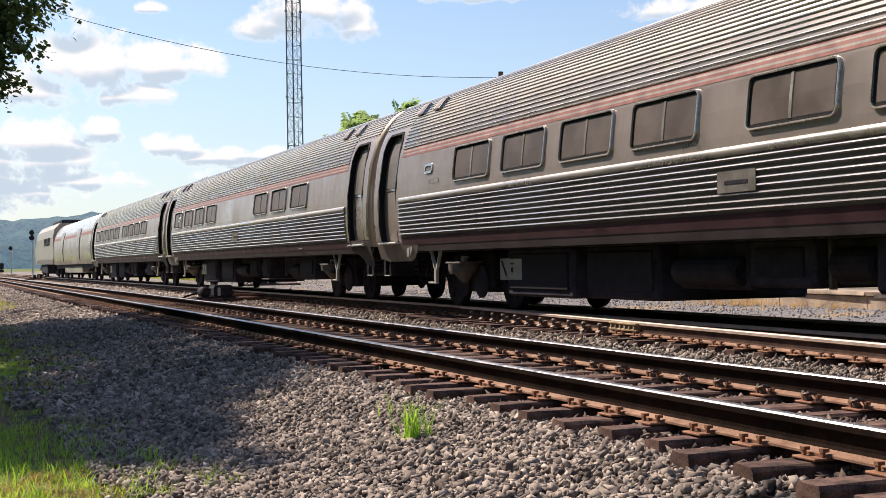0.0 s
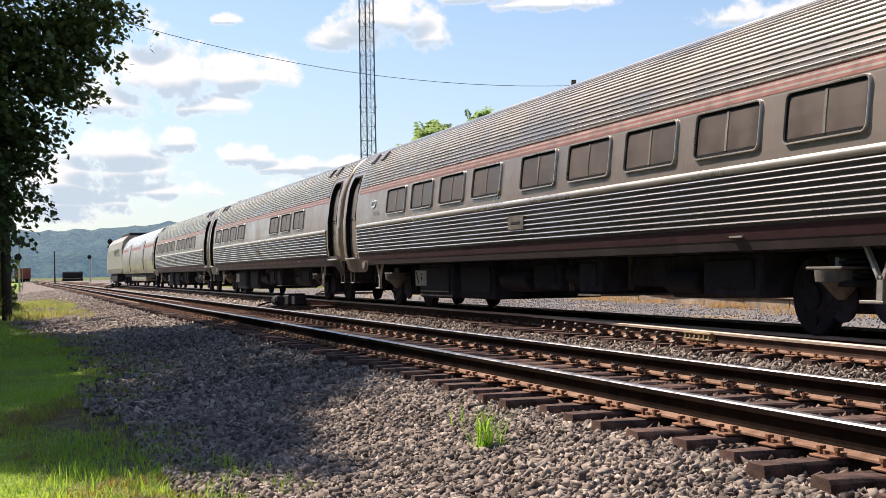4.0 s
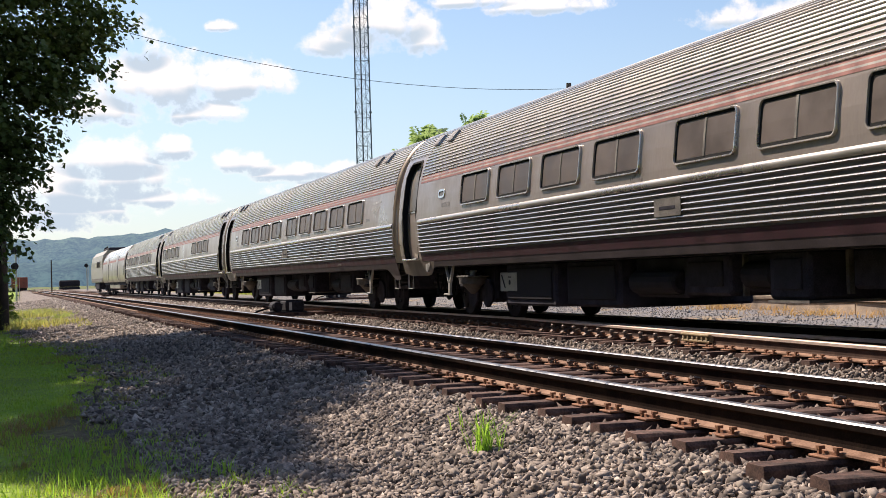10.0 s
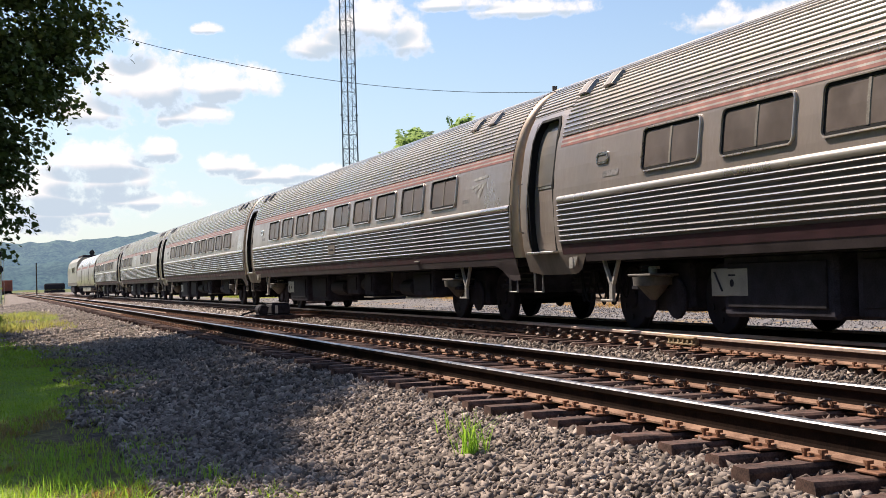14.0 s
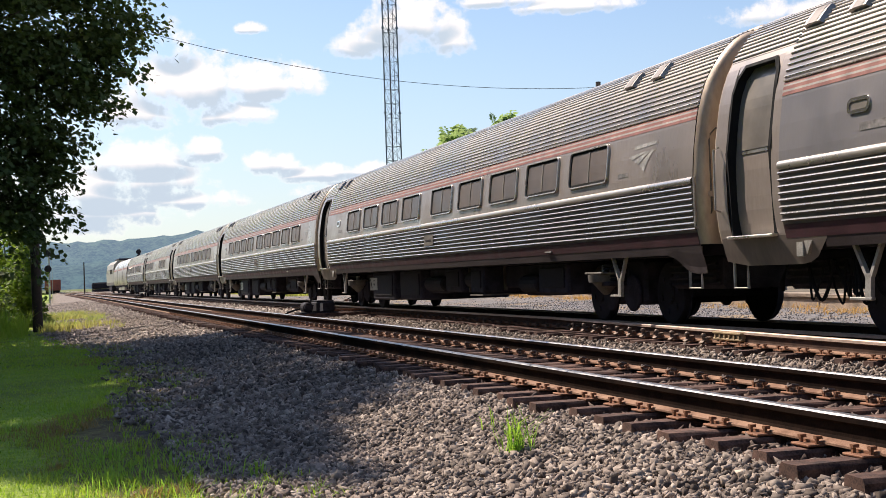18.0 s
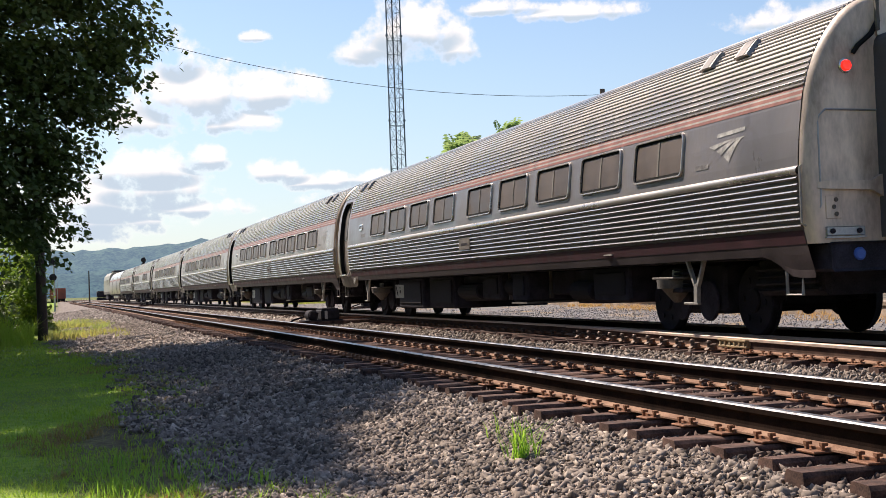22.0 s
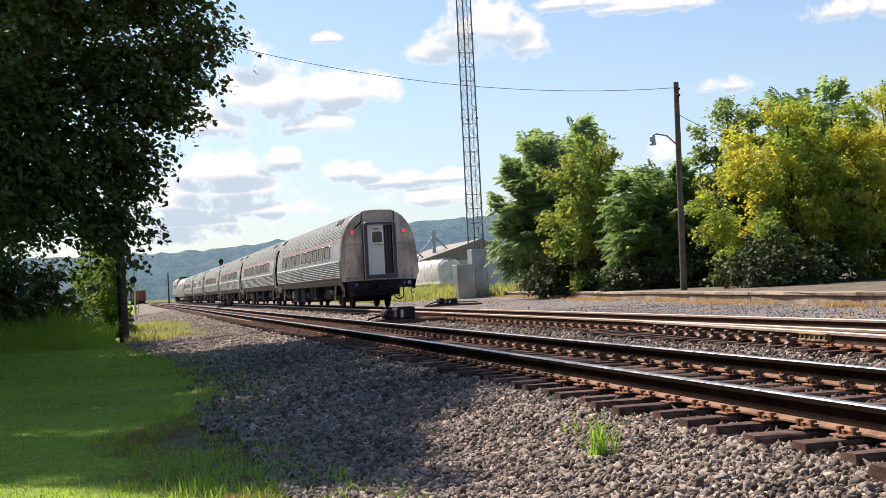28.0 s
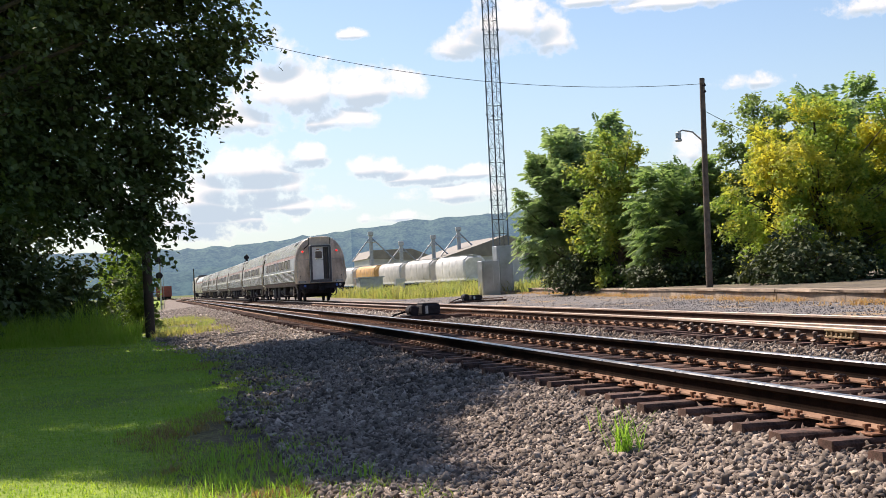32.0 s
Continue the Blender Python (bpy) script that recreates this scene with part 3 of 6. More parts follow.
def anchor_mesh():
    """A sprung clip: a looped round bar gripping the rail's foot, with a worn tip."""
    g = Geo()
    g.tube([(-0.07, -0.03, 0.03), (-0.10, -0.042, 0.055), (-0.135, -0.032, 0.06), (-0.15, 0.0, 0.045), (-0.135, 0.032, 0.06), (-0.10, 0.042, 0.055), (-0.085, 0.02, 0.03)], 0.014, 6)
    g.box(-0.14, -0.095, -0.022, 0.022, 0.0, 0.035, 0, 0.008)
    return g.mesh("rail_clip", [CLIP])


def closure(y):
    """How far the turnout's closure rail lies left of the main line's near rail."""
    return -0.058 * max(0.0, 22.5 - y)


def brace_mesh():
    """A rail brace: a wedge against the web, with a domed bolt through it."""
    g = Geo()
    g.loft([[(-0.10, -0.05, 0.0), (0.04, -0.05, 0.0), (0.04, -0.05, 0.075), (-0.02, -0.05, 0.06)], [(-0.10, 0.05, 0.0), (0.04, 0.05, 0.0), (0.04, 0.05, 0.075), (-0.02, 0.05, 0.06)]])
    g.tube([(-0.05, 0, 0.03), (-0.05, 0, 0.075), (-0.05, 0, 0.085), (-0.05, 0, 0.11), (-0.05, 0, 0.125)], [0.024, 0.024, 0.042, 0.036, 0.012], 8)
    return g.mesh("rail_brace", [CLIP])


BRACE = brace_mesh()


def make_track(name, mid, curve, label, first, last, seed, detail, clips, top, side, worn, timbers=0.0):
    rnd = random.Random(seed)
    track = thing(name, label, "railway track", "tracks through the yard", "structure")
    for s in (-1, 1):
        part("rail", rail_mesh("rail", mid + s * GAUGE / 2, curve, RAIL_YS, top, side, worn), None, track, "rusted steel rail with a worn bright head")
    ties, plates, anchor = [tie_mesh(2.6, seed * 10 + k) for k in range(6)], plate_mesh(), anchor_mesh()
    long_ties = [tie_mesh(3.0, seed * 10 + 6 + k) for k in range(3)]
    y, k = first, 0
    while y < last:
        m = pose(mid + 0.05 + curve(y) + rnd.uniform(-0.08, 0.08), y, -0.188 + rnd.uniform(-0.006, 0.004), 0, 0, rnd.uniform(-1.3, 1.3))
        if y < timbers:
            m = m @ pose(-0.2, 0, 0)
        tie = part("tie", long_ties[rnd.randrange(3)] if y < timbers else ties[rnd.randrange(6)], None, track, at=m)
        if 7.0 < y < timbers - 2.0:
            px = mid - GAUGE / 2 - 0.078 + closure(y)
            part("tie_plate", plates, None, tie, at=m.inverted() @ pose(px, y, -0.186))
            if y > 15.9:
                part("rail_brace", BRACE, None, tie, at=m.inverted() @ pose(px - 0.10, y, -0.172))
        if y < detail:
            for s in (-1, 1):
                px = mid + curve(y) + s * GAUGE / 2
                part("tie_plate", plates, None, tie, at=m.inverted() @ pose(px, y + rnd.uniform(-0.01, 0.01), -0.186))
                if clips[s] and y < 34:
                    part("rail_clip", anchor, None, tie, at=m.inverted() @ pose(px, y + rnd.uniform(-0.015, 0.015), -0.174))
        y += 0.535 + rnd.uniform(-0.035, 0.035)
        k += 1
    # beyond, and behind the camera, the ties lie as one lot
    far = Geo()
    for a, b in ((-50, first - 0.3), (last + 0.3, 240)):
        y = a
        while y < b:
            far.box(mid + curve(y) - 1.3, mid + curve(y) + 1.3, y - 0.11, y + 0.11, -0.35, -0.19)
            y += 0.535
    tagged(part("distant_ties", far, TIE, track), "row of dark timber ties", kind="stuff")
    return track


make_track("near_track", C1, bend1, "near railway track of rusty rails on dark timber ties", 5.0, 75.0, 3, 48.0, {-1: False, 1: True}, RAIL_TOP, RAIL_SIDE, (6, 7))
make_track("main_track", C2, bend, "main railway track carrying the train on timber ties", 6.0, 75.0, 4, 45.0, {-1: True, 1: False}, RAIL_TAN, RAIL_BROWN, (5, 6, 7, 8), 24.0)


# the turnout's closure rail, which leaves the main line's near rail
points = thing("turnout_rail", "rusty turnout rail closing on the main line", "rail", kind="structure")
part("rail", rail_mesh("rail", C2 - GAUGE / 2 - 0.078, closure, [4 + 1.85 * i for i in range(11)], RAIL_TAN, RAIL_BROWN, (5, 6, 7, 8)), None, points)

# ---- the train ----
P = 26.01                              # length of a car between its couplers
ROOF = 3.95                            # the roof's ridge over the rail
CAR_Z = [0.8, 1.0, 1.12, 1.28, 1.55, 1.95, 2.12, 2.40, 2.72, 2.84, 3.05, 3.23, 3.40, 3.53, 3.66, 3.75, 3.81, 3.86, 3.90, 3.93, 3.945, ROOF]
CAR_X = [1.44, 1.50, 1.53, 1.565, 1.595, 1.60, 1.592, 1.565, 1.52, 1.495, 1.435, 1.365, 1.27, 1.182, 1.075, 0.98, 0.90, 0.81, 0.70, 0.55, 0.30, 0.0]


def half(z):
    """Half the body's width at a height over the rail."""
    return lerp(z, CAR_Z, CAR_X)


def shell(y0, y1, z0, z1, off=0.0, step=0.06, side=0):
    """A strip of the car's skin between two heights: over the roof when side is 0, else on one side."""
    zs = list(np.arange(z0, z1, step)) + [z1]
    if side:
        ring = [(side * (half(z) + off), z) for z in zs]
        return Geo().loft([[(x, y, z) for x, z in ring] for y in (y0, y1)], False, False)
    ring = [(-(half(z) + off), z) for z in zs] + [(half(z) + off, z) for z in reversed(zs[:-1])]
    return Geo().loft([[(x, y, z + off * 0.5) for x, z in ring] for y in (y0, y1)], False, False)


def fluting(y0, y1, z0, z1, pitch, depth, side, crest=(3, 4)):
    """Ribbed stainless sheet: rounded ribs along the car."""
    zs = np.linspace(0, 1, 400)
    zz = z0 + (z1 - z0) * zs
    xx = np.array([half(z) for z in zz])
    arc = np.concatenate([[0], np.cumsum(np.hypot(np.diff(xx), np.diff(zz)))])
    n = max(2, int(round(arc[-1] / pitch)))
    ring = []
    for k in range(n):
        for u, d in ((0.0, 0.0), (0.26, 0.0), (0.38, 0.72), (0.50, 1.0), (0.66, 0.74), (0.76, 0.0)):
            a = (k + u) / n * arc[-1]
            x, z = np.interp(a, arc, xx), np.interp(a, arc, zz)
            dx, dz = np.interp(min(a + 0.02, arc[-1]), arc, xx) - np.interp(max(a - 0.02, 0), arc, xx), np.interp(min(a + 0.02, arc[-1]), arc, zz) - np.interp(max(a - 0.02, 0), arc, zz)
            ln = math.hypot(dx, dz)
            ring.append((side * (x + dz / ln * (0.004 + depth * d)), z - dx / ln * (0.004 + depth * d)))
    ring.append((side * (xx[-1] + 0.004), zz[-1]))
    g = Geo().loft([[(x, y, z) for x, z in ring] for y in (y0, y1)], False, False)
    # bright crests, dark grimy valleys: the ribs' glint and shade put into colour
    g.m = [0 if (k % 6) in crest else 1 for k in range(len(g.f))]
    # closed ends
    for y in (y0, y1):
        base = [(side * (half(z) - 0.01), y, z) for _, z in ring]
        g.loft([[(x, y, z) for x, z in ring], base], False, False, 1)
    return g


def rounded(w, h, r, n=5):
    pts = []
    for cx, cz, a0 in ((w / 2 - r, h / 2 - r, 0), (-w / 2 + r, h / 2 - r, 90), (-w / 2 + r, -h / 2 + r, 180), (w / 2 - r, -h / 2 + r, 270)):
        for k in range(n + 1):
            a = radians(a0 + 90 * k / n)
            pts.append((cx + r * math.cos(a), cz + r * math.sin(a)))
    return pts


def on_side(pts, yc, zc, off, side):
    return [(side * (half(zc + z) + off), yc + y, zc + z) for y, z in pts]


def side_window(car, yc, zc, w, h, side, panes=2):
    """A window: bright raised rim, rubber seal, two tinted panes and a bar between them."""
    rim = Geo()
    o, i = rounded(w, h, 0.095), rounded(w - 0.044, h - 0.044, 0.078)
    rim.loft([on_side(o, yc, zc, 0.0, side), on_side(o, yc, zc, 0.026, side), on_side([(y * 0.992, z * 0.985) for y, z in o], yc, zc, 0.036, side), on_side(i, yc, zc, 0.034, side), on_side(i, yc, zc, 0.002, side)], True, False)
    win = part("window", rim, BELT, car, "rounded window with a bright rim and dark tinted panes")
    seal = Geo()
    j = rounded(w - 0.13, h - 0.12, 0.03)
    seal.loft([on_side(i, yc, zc, 0.003, side), on_side(i, yc, zc, 0.008, side), on_side(j, yc, zc, 0.007, side), on_side(j, yc, zc, 0.004, side)], True, False)
    part("seal", seal, RUBBER, win)
    edges = [-(w - 0.14) / 2 + (w - 0.14) * k / panes for k in range(panes + 1)]
    for k in range(panes):
        a, b = edges[k] + (0.012 if k else 0), edges[k + 1] - (0.012 if k < panes - 1 else 0)
        pg, hh = Geo(), (h - 0.13) / 2
        pg.loft([[(side * (half(zc + z) + 0.005), yc + y, zc + z) for z in (-hh, -hh / 2, 0, hh / 2, hh)] for y in (a, b)], False, False)
        part("pane", pg, PANE, win)
    for k in range(1, panes):
        bg, hh = Geo(), (h - 0.12) / 2
        bg.loft([[(side * (half(zc + z) + q), yc + edges[k] + y, zc + z) for z in (-hh, 0, hh)] for y, q in ((-0.034, 0.004), (-0.024, 0.014), (0.024, 0.014), (0.034, 0.004))], False, False)
        part("window_bar", bg, BOX_FACE, win)
    return win


def wheelset_mesh():
    g = Geo()
    g.tube([(-0.8, 0, 0), (0.8, 0, 0)], 0.08, 10)
    for s in (-1, 1):
        g.disc((s * 0.69, 0, 0), (s, 0, 0), 0.485, 0.03, 28)
        g.disc((s * 0.715, 0, 0), (s, 0, 0), 0.457, 0.10, 28, 0, 0.012)
        g.disc((s * 0.80, 0, 0), (s, 0, 0), 0.16, 0.05, 16, 0, 0.015)
        for k in range(6):
            a = math.pi * k / 3
            g.disc((s * 0.815, 0.28 * math.cos(a), 0.28 * math.sin(a)), (s, 0, 0), 0.045, 0.02, 8)
    return g.mesh("wheelset", [BLACK], True)


WHEELSET = wheelset_mesh()
ROLLING = []                           # wheelsets, with their places on their vehicle


def truck(car, yc):
    """A two-axle truck: side beams, bolster, springs, brake gear, brackets and two wheelsets."""
    fr = Geo()
    for s in (-1, 1):
        fr.box(s * 0.60 - 0.07, s * 0.60 + 0.07, yc - 1.65, yc + 1.65, 0.42, 0.62, 0, 0.03)
        fr.box(s * 0.60 - 0.10, s * 0.60 + 0.10, yc - 0.35, yc + 0.35, 0.34, 0.78, 0, 0.03)
    fr.box(-1.0, 1.0, yc - 0.28, yc + 0.28, 0.62, 0.86, 0, 0.03)
    fr.box(-0.98, 0.98, yc - 0.80, yc + 0.80, 0.28, 0.98, 0, 0.05)
    tr = part("truck_frame", fr, BLACK, car, "black cast steel truck frame")
    for s in (-1, 1):
        sp = Geo()
        for k in range(5):
            sp.disc((s * 1.12, yc, 0.66 + 0.055 * k), (0, 0, 1), 0.19, 0.035, 16, 0, 0.01)
        sp.box(s * 1.12 - 0.23, s * 1.12 + 0.23, yc - 0.26, yc + 0.26, 0.58, 0.65, 0, 0.015)
        part("spring", sp, BLACK, tr)
        for q in (-1, 1):
            part("brake_disc", Geo().disc((s * 0.99, yc + q * 0.42, 0.46), (s, 0, 0), 0.28, 0.05, 20, 0, 0.01), UNDER, tr)
    for y in (yc - 1.295, yc + 1.295):
        w = part("wheelset", WHEELSET, None, car, "dark steel wheels on their axle", at=pose(0, y, 0.457))
        ROLLING.append((w, y))


def bracket(car, yc, side):
    """The pale V-shaped hanger beside a truck: two thin arms, one leg and a foot."""
    g = Geo()
    x = side * 1.38
    for (y0, z0), (y1, z1), w in (((yc - 0.24, 1.02), (yc - 0.03, 0.66), 0.026), ((yc + 0.26, 1.02), (yc + 0.03, 0.66), 0.026), ((yc, 0.70), (yc + 0.02, 0.43), 0.05)):
        g.loft([[(x - 0.025, y0 - w, z0), (x + 0.025, y0 - w, z0), (x + 0.025, y0 + w, z0), (x - 0.025, y0 + w, z0)],
                [(x - 0.025, y1 - w, z1), (x + 0.025, y1 - w, z1), (x + 0.025, y1 + w, z1), (x - 0.025, y1 + w, z1)]])
    g.box(x - 0.028, x + 0.028, yc - 0.05, yc + 0.36, 0.415, 0.45, 0, 0.008)
    part("bracket", g, GREY_BOX, car, "pale grimy V-shaped bracket")


def air_bag(car, yc, side):
    g = Geo()
    x = side * 1.22
    g.tube([(x, yc, 0.44), (x, yc, 0.48), (x, yc, 0.62), (x, yc, 0.64), (x, yc, 0.64), (x, yc, 0.76)], [0.04, 0.08, 0.20, 0.22, 0.27, 0.28], 20)
    ag = part("air_spring", g, GREY_GRIME, car, "grimy air spring pot on the bolster", smooth=True)
    part("plate", Geo().box(x - 0.22, x + 0.22, yc - 0.34, yc + 0.34, 0.765, 0.80, 0, 0.01), GREY_GRIME, ag)
    part("valve", Geo().disc((x, yc, 0.80), (0, 0, 1), 0.06, 0.10, 10, 0, 0.01).box(x - 0.03, x + 0.03, yc - 0.15, yc + 0.05, 0.86, 0.90), GREY_BOX, ag)


def car_door(car, yc, w, side):
    """An entrance: black jambs running in from the skin, a set-back leaf with its tall pane, and a bright sill."""
    z0, z1 = 1.15, 3.28
    arch = [(-w / 2, z0), (w / 2, z0), (w / 2, 2.2), (w / 2, 2.95), (w / 2 - 0.04, 3.14), (w / 2 - 0.16, z1), (-w / 2 + 0.16, z1), (-w / 2 + 0.04, 3.14), (-w / 2, 2.95), (-w / 2, 2.2)]
    k_in = 0.90
    inner = [(y * k_in, z0 + (z - z0) * 0.965 + 0.03) for y, z in arch]
    put = lambda pts, off: [(side * (half(z) + off), yc + y, z) for y, z in pts]
    # rubber edge; jamb faces are black too, the recess's shade put into colour
    jamb = Geo().loft([put(arch, 0.012), put(inner, 0.016), put(inner, -0.15)], True, False)
    fr = part("door_frame", jamb, RUBBER, car, "deep black rubber-edged entrance")
    for sy in (-1, 1):
        corner = Geo().put([(side * half(z1), yc + sy * w / 2, z1), (side * half(z1), yc + sy * (w / 2 - 0.16), z1), (side * half(3.14), yc + sy * (w / 2 - 0.04), 3.14), (side * half(2.95), yc + sy * w / 2, 2.95)], [(0, 1, 2, 3)])
        part("corner_plate", corner, STEEL_BAND, fr)
    hw = w * k_in / 2
    leaf = Geo().loft([[(side * (half(z) - 0.11), yc + y, z) for z in np.linspace(z0 + 0.02, z1 - 0.02, 14)] for y in (-hw, hw)], False, False)
    lf = part("door", leaf, STEEL_BAND, car, "set-back grey sliding door with a tall pane")
    a, b = (-hw + 0.10, hw - 0.14)
    part("pane", Geo().loft([[(side * (half(z) - 0.10), yc + y, z) for z in np.linspace(2.22, 3.08, 8)] for y in (a, b)], False, False), PANE_DOOR, lf)
    part("door_seal", Geo().loft([[(side * (half(z) - 0.098), yc + y, z) for z in (2.17, 2.205)] for y in (a, b)], False, False), BRIGHT, lf)
    part("sill", Geo().box(side * 1.535 - 0.09, side * 1.535 + 0.035, yc - w / 2, yc + w / 2, 1.15, 1.185, 0, 0.008), BRIGHT, fr, "bright worn door sill")


def grab_rail(car, y, side, z0, z1, out=0.07, x=None):
    g = Geo()
    b = x if x is not None else half((z0 + z1) / 2)
    g.tube([(side * b, y, z0), (side * (b + out), y, z0 + 0.03), (side * (b + out), y, z1 - 0.03), (side * b, y, z1)], 0.014, 6)
    part("grab_rail", g, GREY_BOX, car)


def step_iron(car, y, side, w=0.34):
    g = Geo()
    x = side * 1.42
    g.tube([(x, y - w / 2, 1.1), (x, y - w / 2, 0.55), (x, y + w / 2, 0.55), (x, y + w / 2, 1.1)], 0.022, 6)
    part("step", g, GREY_BOX, car, "steel stirrup step")


def roof_vent(car, y, side):
    g = Geo()
    zs = np.linspace(3.52, 3.72, 5)
    ring = [[(side * (half(z) + 0.055), y + k, z + 0.03) for z in zs] for k in (-0.16, 0.16)]
    base = [[(side * (half(z) - 0.005), y + k, z - 0.005) for z in zs] for k in (-0.19, 0.19)]
    g.loft([base[0], ring[0], ring[1], base[1]], False, False)
    for e in (0, -1):
        g.put([base[0][e], ring[0][e], ring[1][e], base[1][e]], [(0, 1, 2, 3)])
    v = part("roof_vent", g, ROOF_SHADE_GRIME, car, "raised roof hatch")
    d = Geo().loft([[(side * (half(z) + 0.059), y + k, z + 0.032) for z in zs] for k in (-0.10, 0.10)], False, False)
    part("grille", d, SHADE_GRIME, v)


def end_wall(car, y, sign, full):
    """The end of a car: rounded shoulders, roof hood, doorway with its rubber frame; the last car also shows lamps and plates."""
    zs = [1.12, 1.28, 1.6, 1.95, 2.4, 2.84, 3.05, 3.23, 3.40, 3.53, 3.66, 3.75, 3.81, 3.86, 3.90, 3.93]
    ring0 = [(-half(z), z) for z in zs] + [(half(z), z) for z in reversed(zs)]
    g = Geo()
    rings = []
    for inset, out in ((0.0, 0.0), (0.015, 0.05), (0.05, 0.10), (0.11, 0.13), (0.25, 0.14)):
        rings.append([(x * (1 - inset / 1.6), y + sign * out, 1.12 + (z - 1.12) * (1 - inset * 0.10)) for x, z in ring0])
    g.loft(rings, True, True)
    part("end_wall", g, STEEL_END if full else STEEL_RUSTY, car, "rounded stained steel end wall", smooth=True)
    hood = Geo()
    hw = 0.63
    zt = 3.985
    crown = [(-hw, -0.05), (-hw + 0.02, -0.02)] + [(hw * u, 0.035 * (1 - u * u) - 0.008) for u in (-0.93, -0.75, -0.5, -0.25, 0, 0.25, 0.5, 0.75, 0.93)] + [(hw - 0.02, -0.02), (hw, -0.05)]
    hood.loft([[(x, y + q, z0) for x in (-hw,)] + [(x, y + q, zt - 0.015 - d0 + dz) for x, dz in crown] + [(hw, y + q, z0)]
               for q, z0, d0 in ((-sign * 2.2, 3.78, 0.09), (-sign * 0.2, 3.6, 0.0), (sign * 0.13, 3.45, 0.0), (sign * 0.165, 3.45, 0.02))], True, True)
    part("roof_hood", hood, STEEL_END if full else STEEL_RUSTY, car, "low arched steel hood over the end door", smooth=True)
    # rubber and steel diaphragm round the doorway
    o = [(-0.67, 1.17), (0.67, 1.17), (0.67, 3.31), (0.655, 3.39), (0.615, 3.445), (0.55, 3.47), (-0.55, 3.47), (-0.615, 3.445), (-0.655, 3.39), (-0.67, 3.31)]
    i = [(-0.515, 1.35), (0.515, 1.35), (0.515, 3.33), (0.512, 3.345), (0.505, 3.355), (0.49, 3.36), (-0.49, 3.36), (-0.505, 3.355), (-0.512, 3.345), (-0.515, 3.33)]
    deep = 0.55 if full else 0.24
    at = lambda pts, q: [(x, y + sign * q, z) for x, z in pts]
    dg = Geo().loft([at(o, 0.1), at(o, deep - 0.03), at([(x * 0.97, 2.3 + (z - 2.3) * 0.985) for x, z in o], deep), at(i, deep), at(i, 0.1)], True, False)
    dia = part("diaphragm", dg, DIAPHRAGM, car, "dark rubber gangway frame with a pale edge")
    eg = Geo()
    eo = [(x * 1.012, 2.3 + (z - 2.3) * 1.006) for x, z in o]
    eg.loft([at(eo, deep - 0.05), at(eo, deep - 0.01), at(o, deep + 0.006), at([(x * 0.97, 2.3 + (z - 2.3) * 0.984) for x, z in o], deep + 0.006)], True, False)
    part("edge_strip", eg, GALV, dia)
    ig = Geo().loft([at(i, deep + 0.004), at(i, deep + 0.010), at([(x * 0.972, 2.355 + (z - 2.355) * 0.986) for x, z in i], deep + 0.010), at([(x * 0.972, 2.355 + (z - 2.355) * 0.986) for x, z in i], deep - 0.02)], True, False)
    part("edge_strip", ig, GALV, dia)
    # pressed band, seam, panel and cable run on each half of the end
    for s in (-1, 1):
        part("end_rib", Geo().loft([[(s * x, y + sign * q, z0), (s * x, y + sign * q, z1), (s * x, y + sign * 0.10, z1), (s * x, y + sign * 0.10, z0)] for x, q, z0, z1 in ((0.66, 0.215, 1.62, 1.88), (0.80, 0.205, 1.70, 1.81), (1.34, 0.195, 1.72, 1.81), (1.46, 0.14, 1.73, 1.80))]), STEEL_END if full else STEEL_RUSTY, car, "pressed stiffening band")
        seam = Geo().tube([(s * 0.62, y + sign * 0.147, 2.60), (s * 1.33, y + sign * 0.147, 2.61), (s * 1.40, y + sign * 0.13, 2.54), (s * 1.42, y + sign * 0.13, 2.46), (s * 1.42, y + sign * 0.14, 1.55), (s * 1.46, y + sign * 0.08, 1.40)], 0.012, 6)
        part("grab_rail", seam, GALV if full else GREY_GRIME, car)
        part("hood_edge", Geo().box(s * 0.655 - 0.022, s * 0.655 + 0.022, y + sign * 0.19 - 0.05, y + sign * 0.19, 3.49, 3.92, 0, 0.008), GREY_GRIME, car)
        box = part("end_panel", Geo().box(s * 1.27 - 0.10, s * 1.27 + 0.10, y + sign * 0.148, y + sign * 0.12, 1.39, 1.65, 0, 0.006), STEEL_END if full else STEEL_RUSTY, car)
        for k in range(3):
            part("latch", Geo().disc((s * 1.27 + (0.03, 0.0, 0.03)[k], y + sign * 0.146, 1.60 - 0.08 * k), (0, sign, 0), 0.026, 0.012, 10), GREY_GRIME, box)
    if not full:
        return
    # the last car's door, ajar in its frame, and the fold beside it
    door = Geo().box(-0.508, 0.17, y + sign * 0.40 - 0.02, y + sign * 0.40 + 0.02, 1.33, 3.35, 0, 0.01)
    dr = part("end_door", door, DOOR_WHITE, car, "pale painted end door with a small rounded pane")
    ro, ri = rounded(0.46, 0.50, 0.09), rounded(0.41, 0.45, 0.07)
    wc, wz, yy = -0.10, 2.86, y + sign * 0.425
    rg = Geo().loft([[(wc + a, yy - sign * 0.01, wz + b) for a, b in ro], [(wc + a, yy + sign * 0.012, wz + b) for a, b in ro], [(wc + a, yy + sign * 0.012, wz + b) for a, b in ri], [(wc + a, yy, wz + b) for a, b in ri]], True, False)
    part("pane_rim", rg, BRIGHT, dr)
    part("pane", Geo().put([(wc + a, yy + sign * 0.002, wz + b) for a, b in ri], [tuple(range(len(ri)))]), PANE, dr)
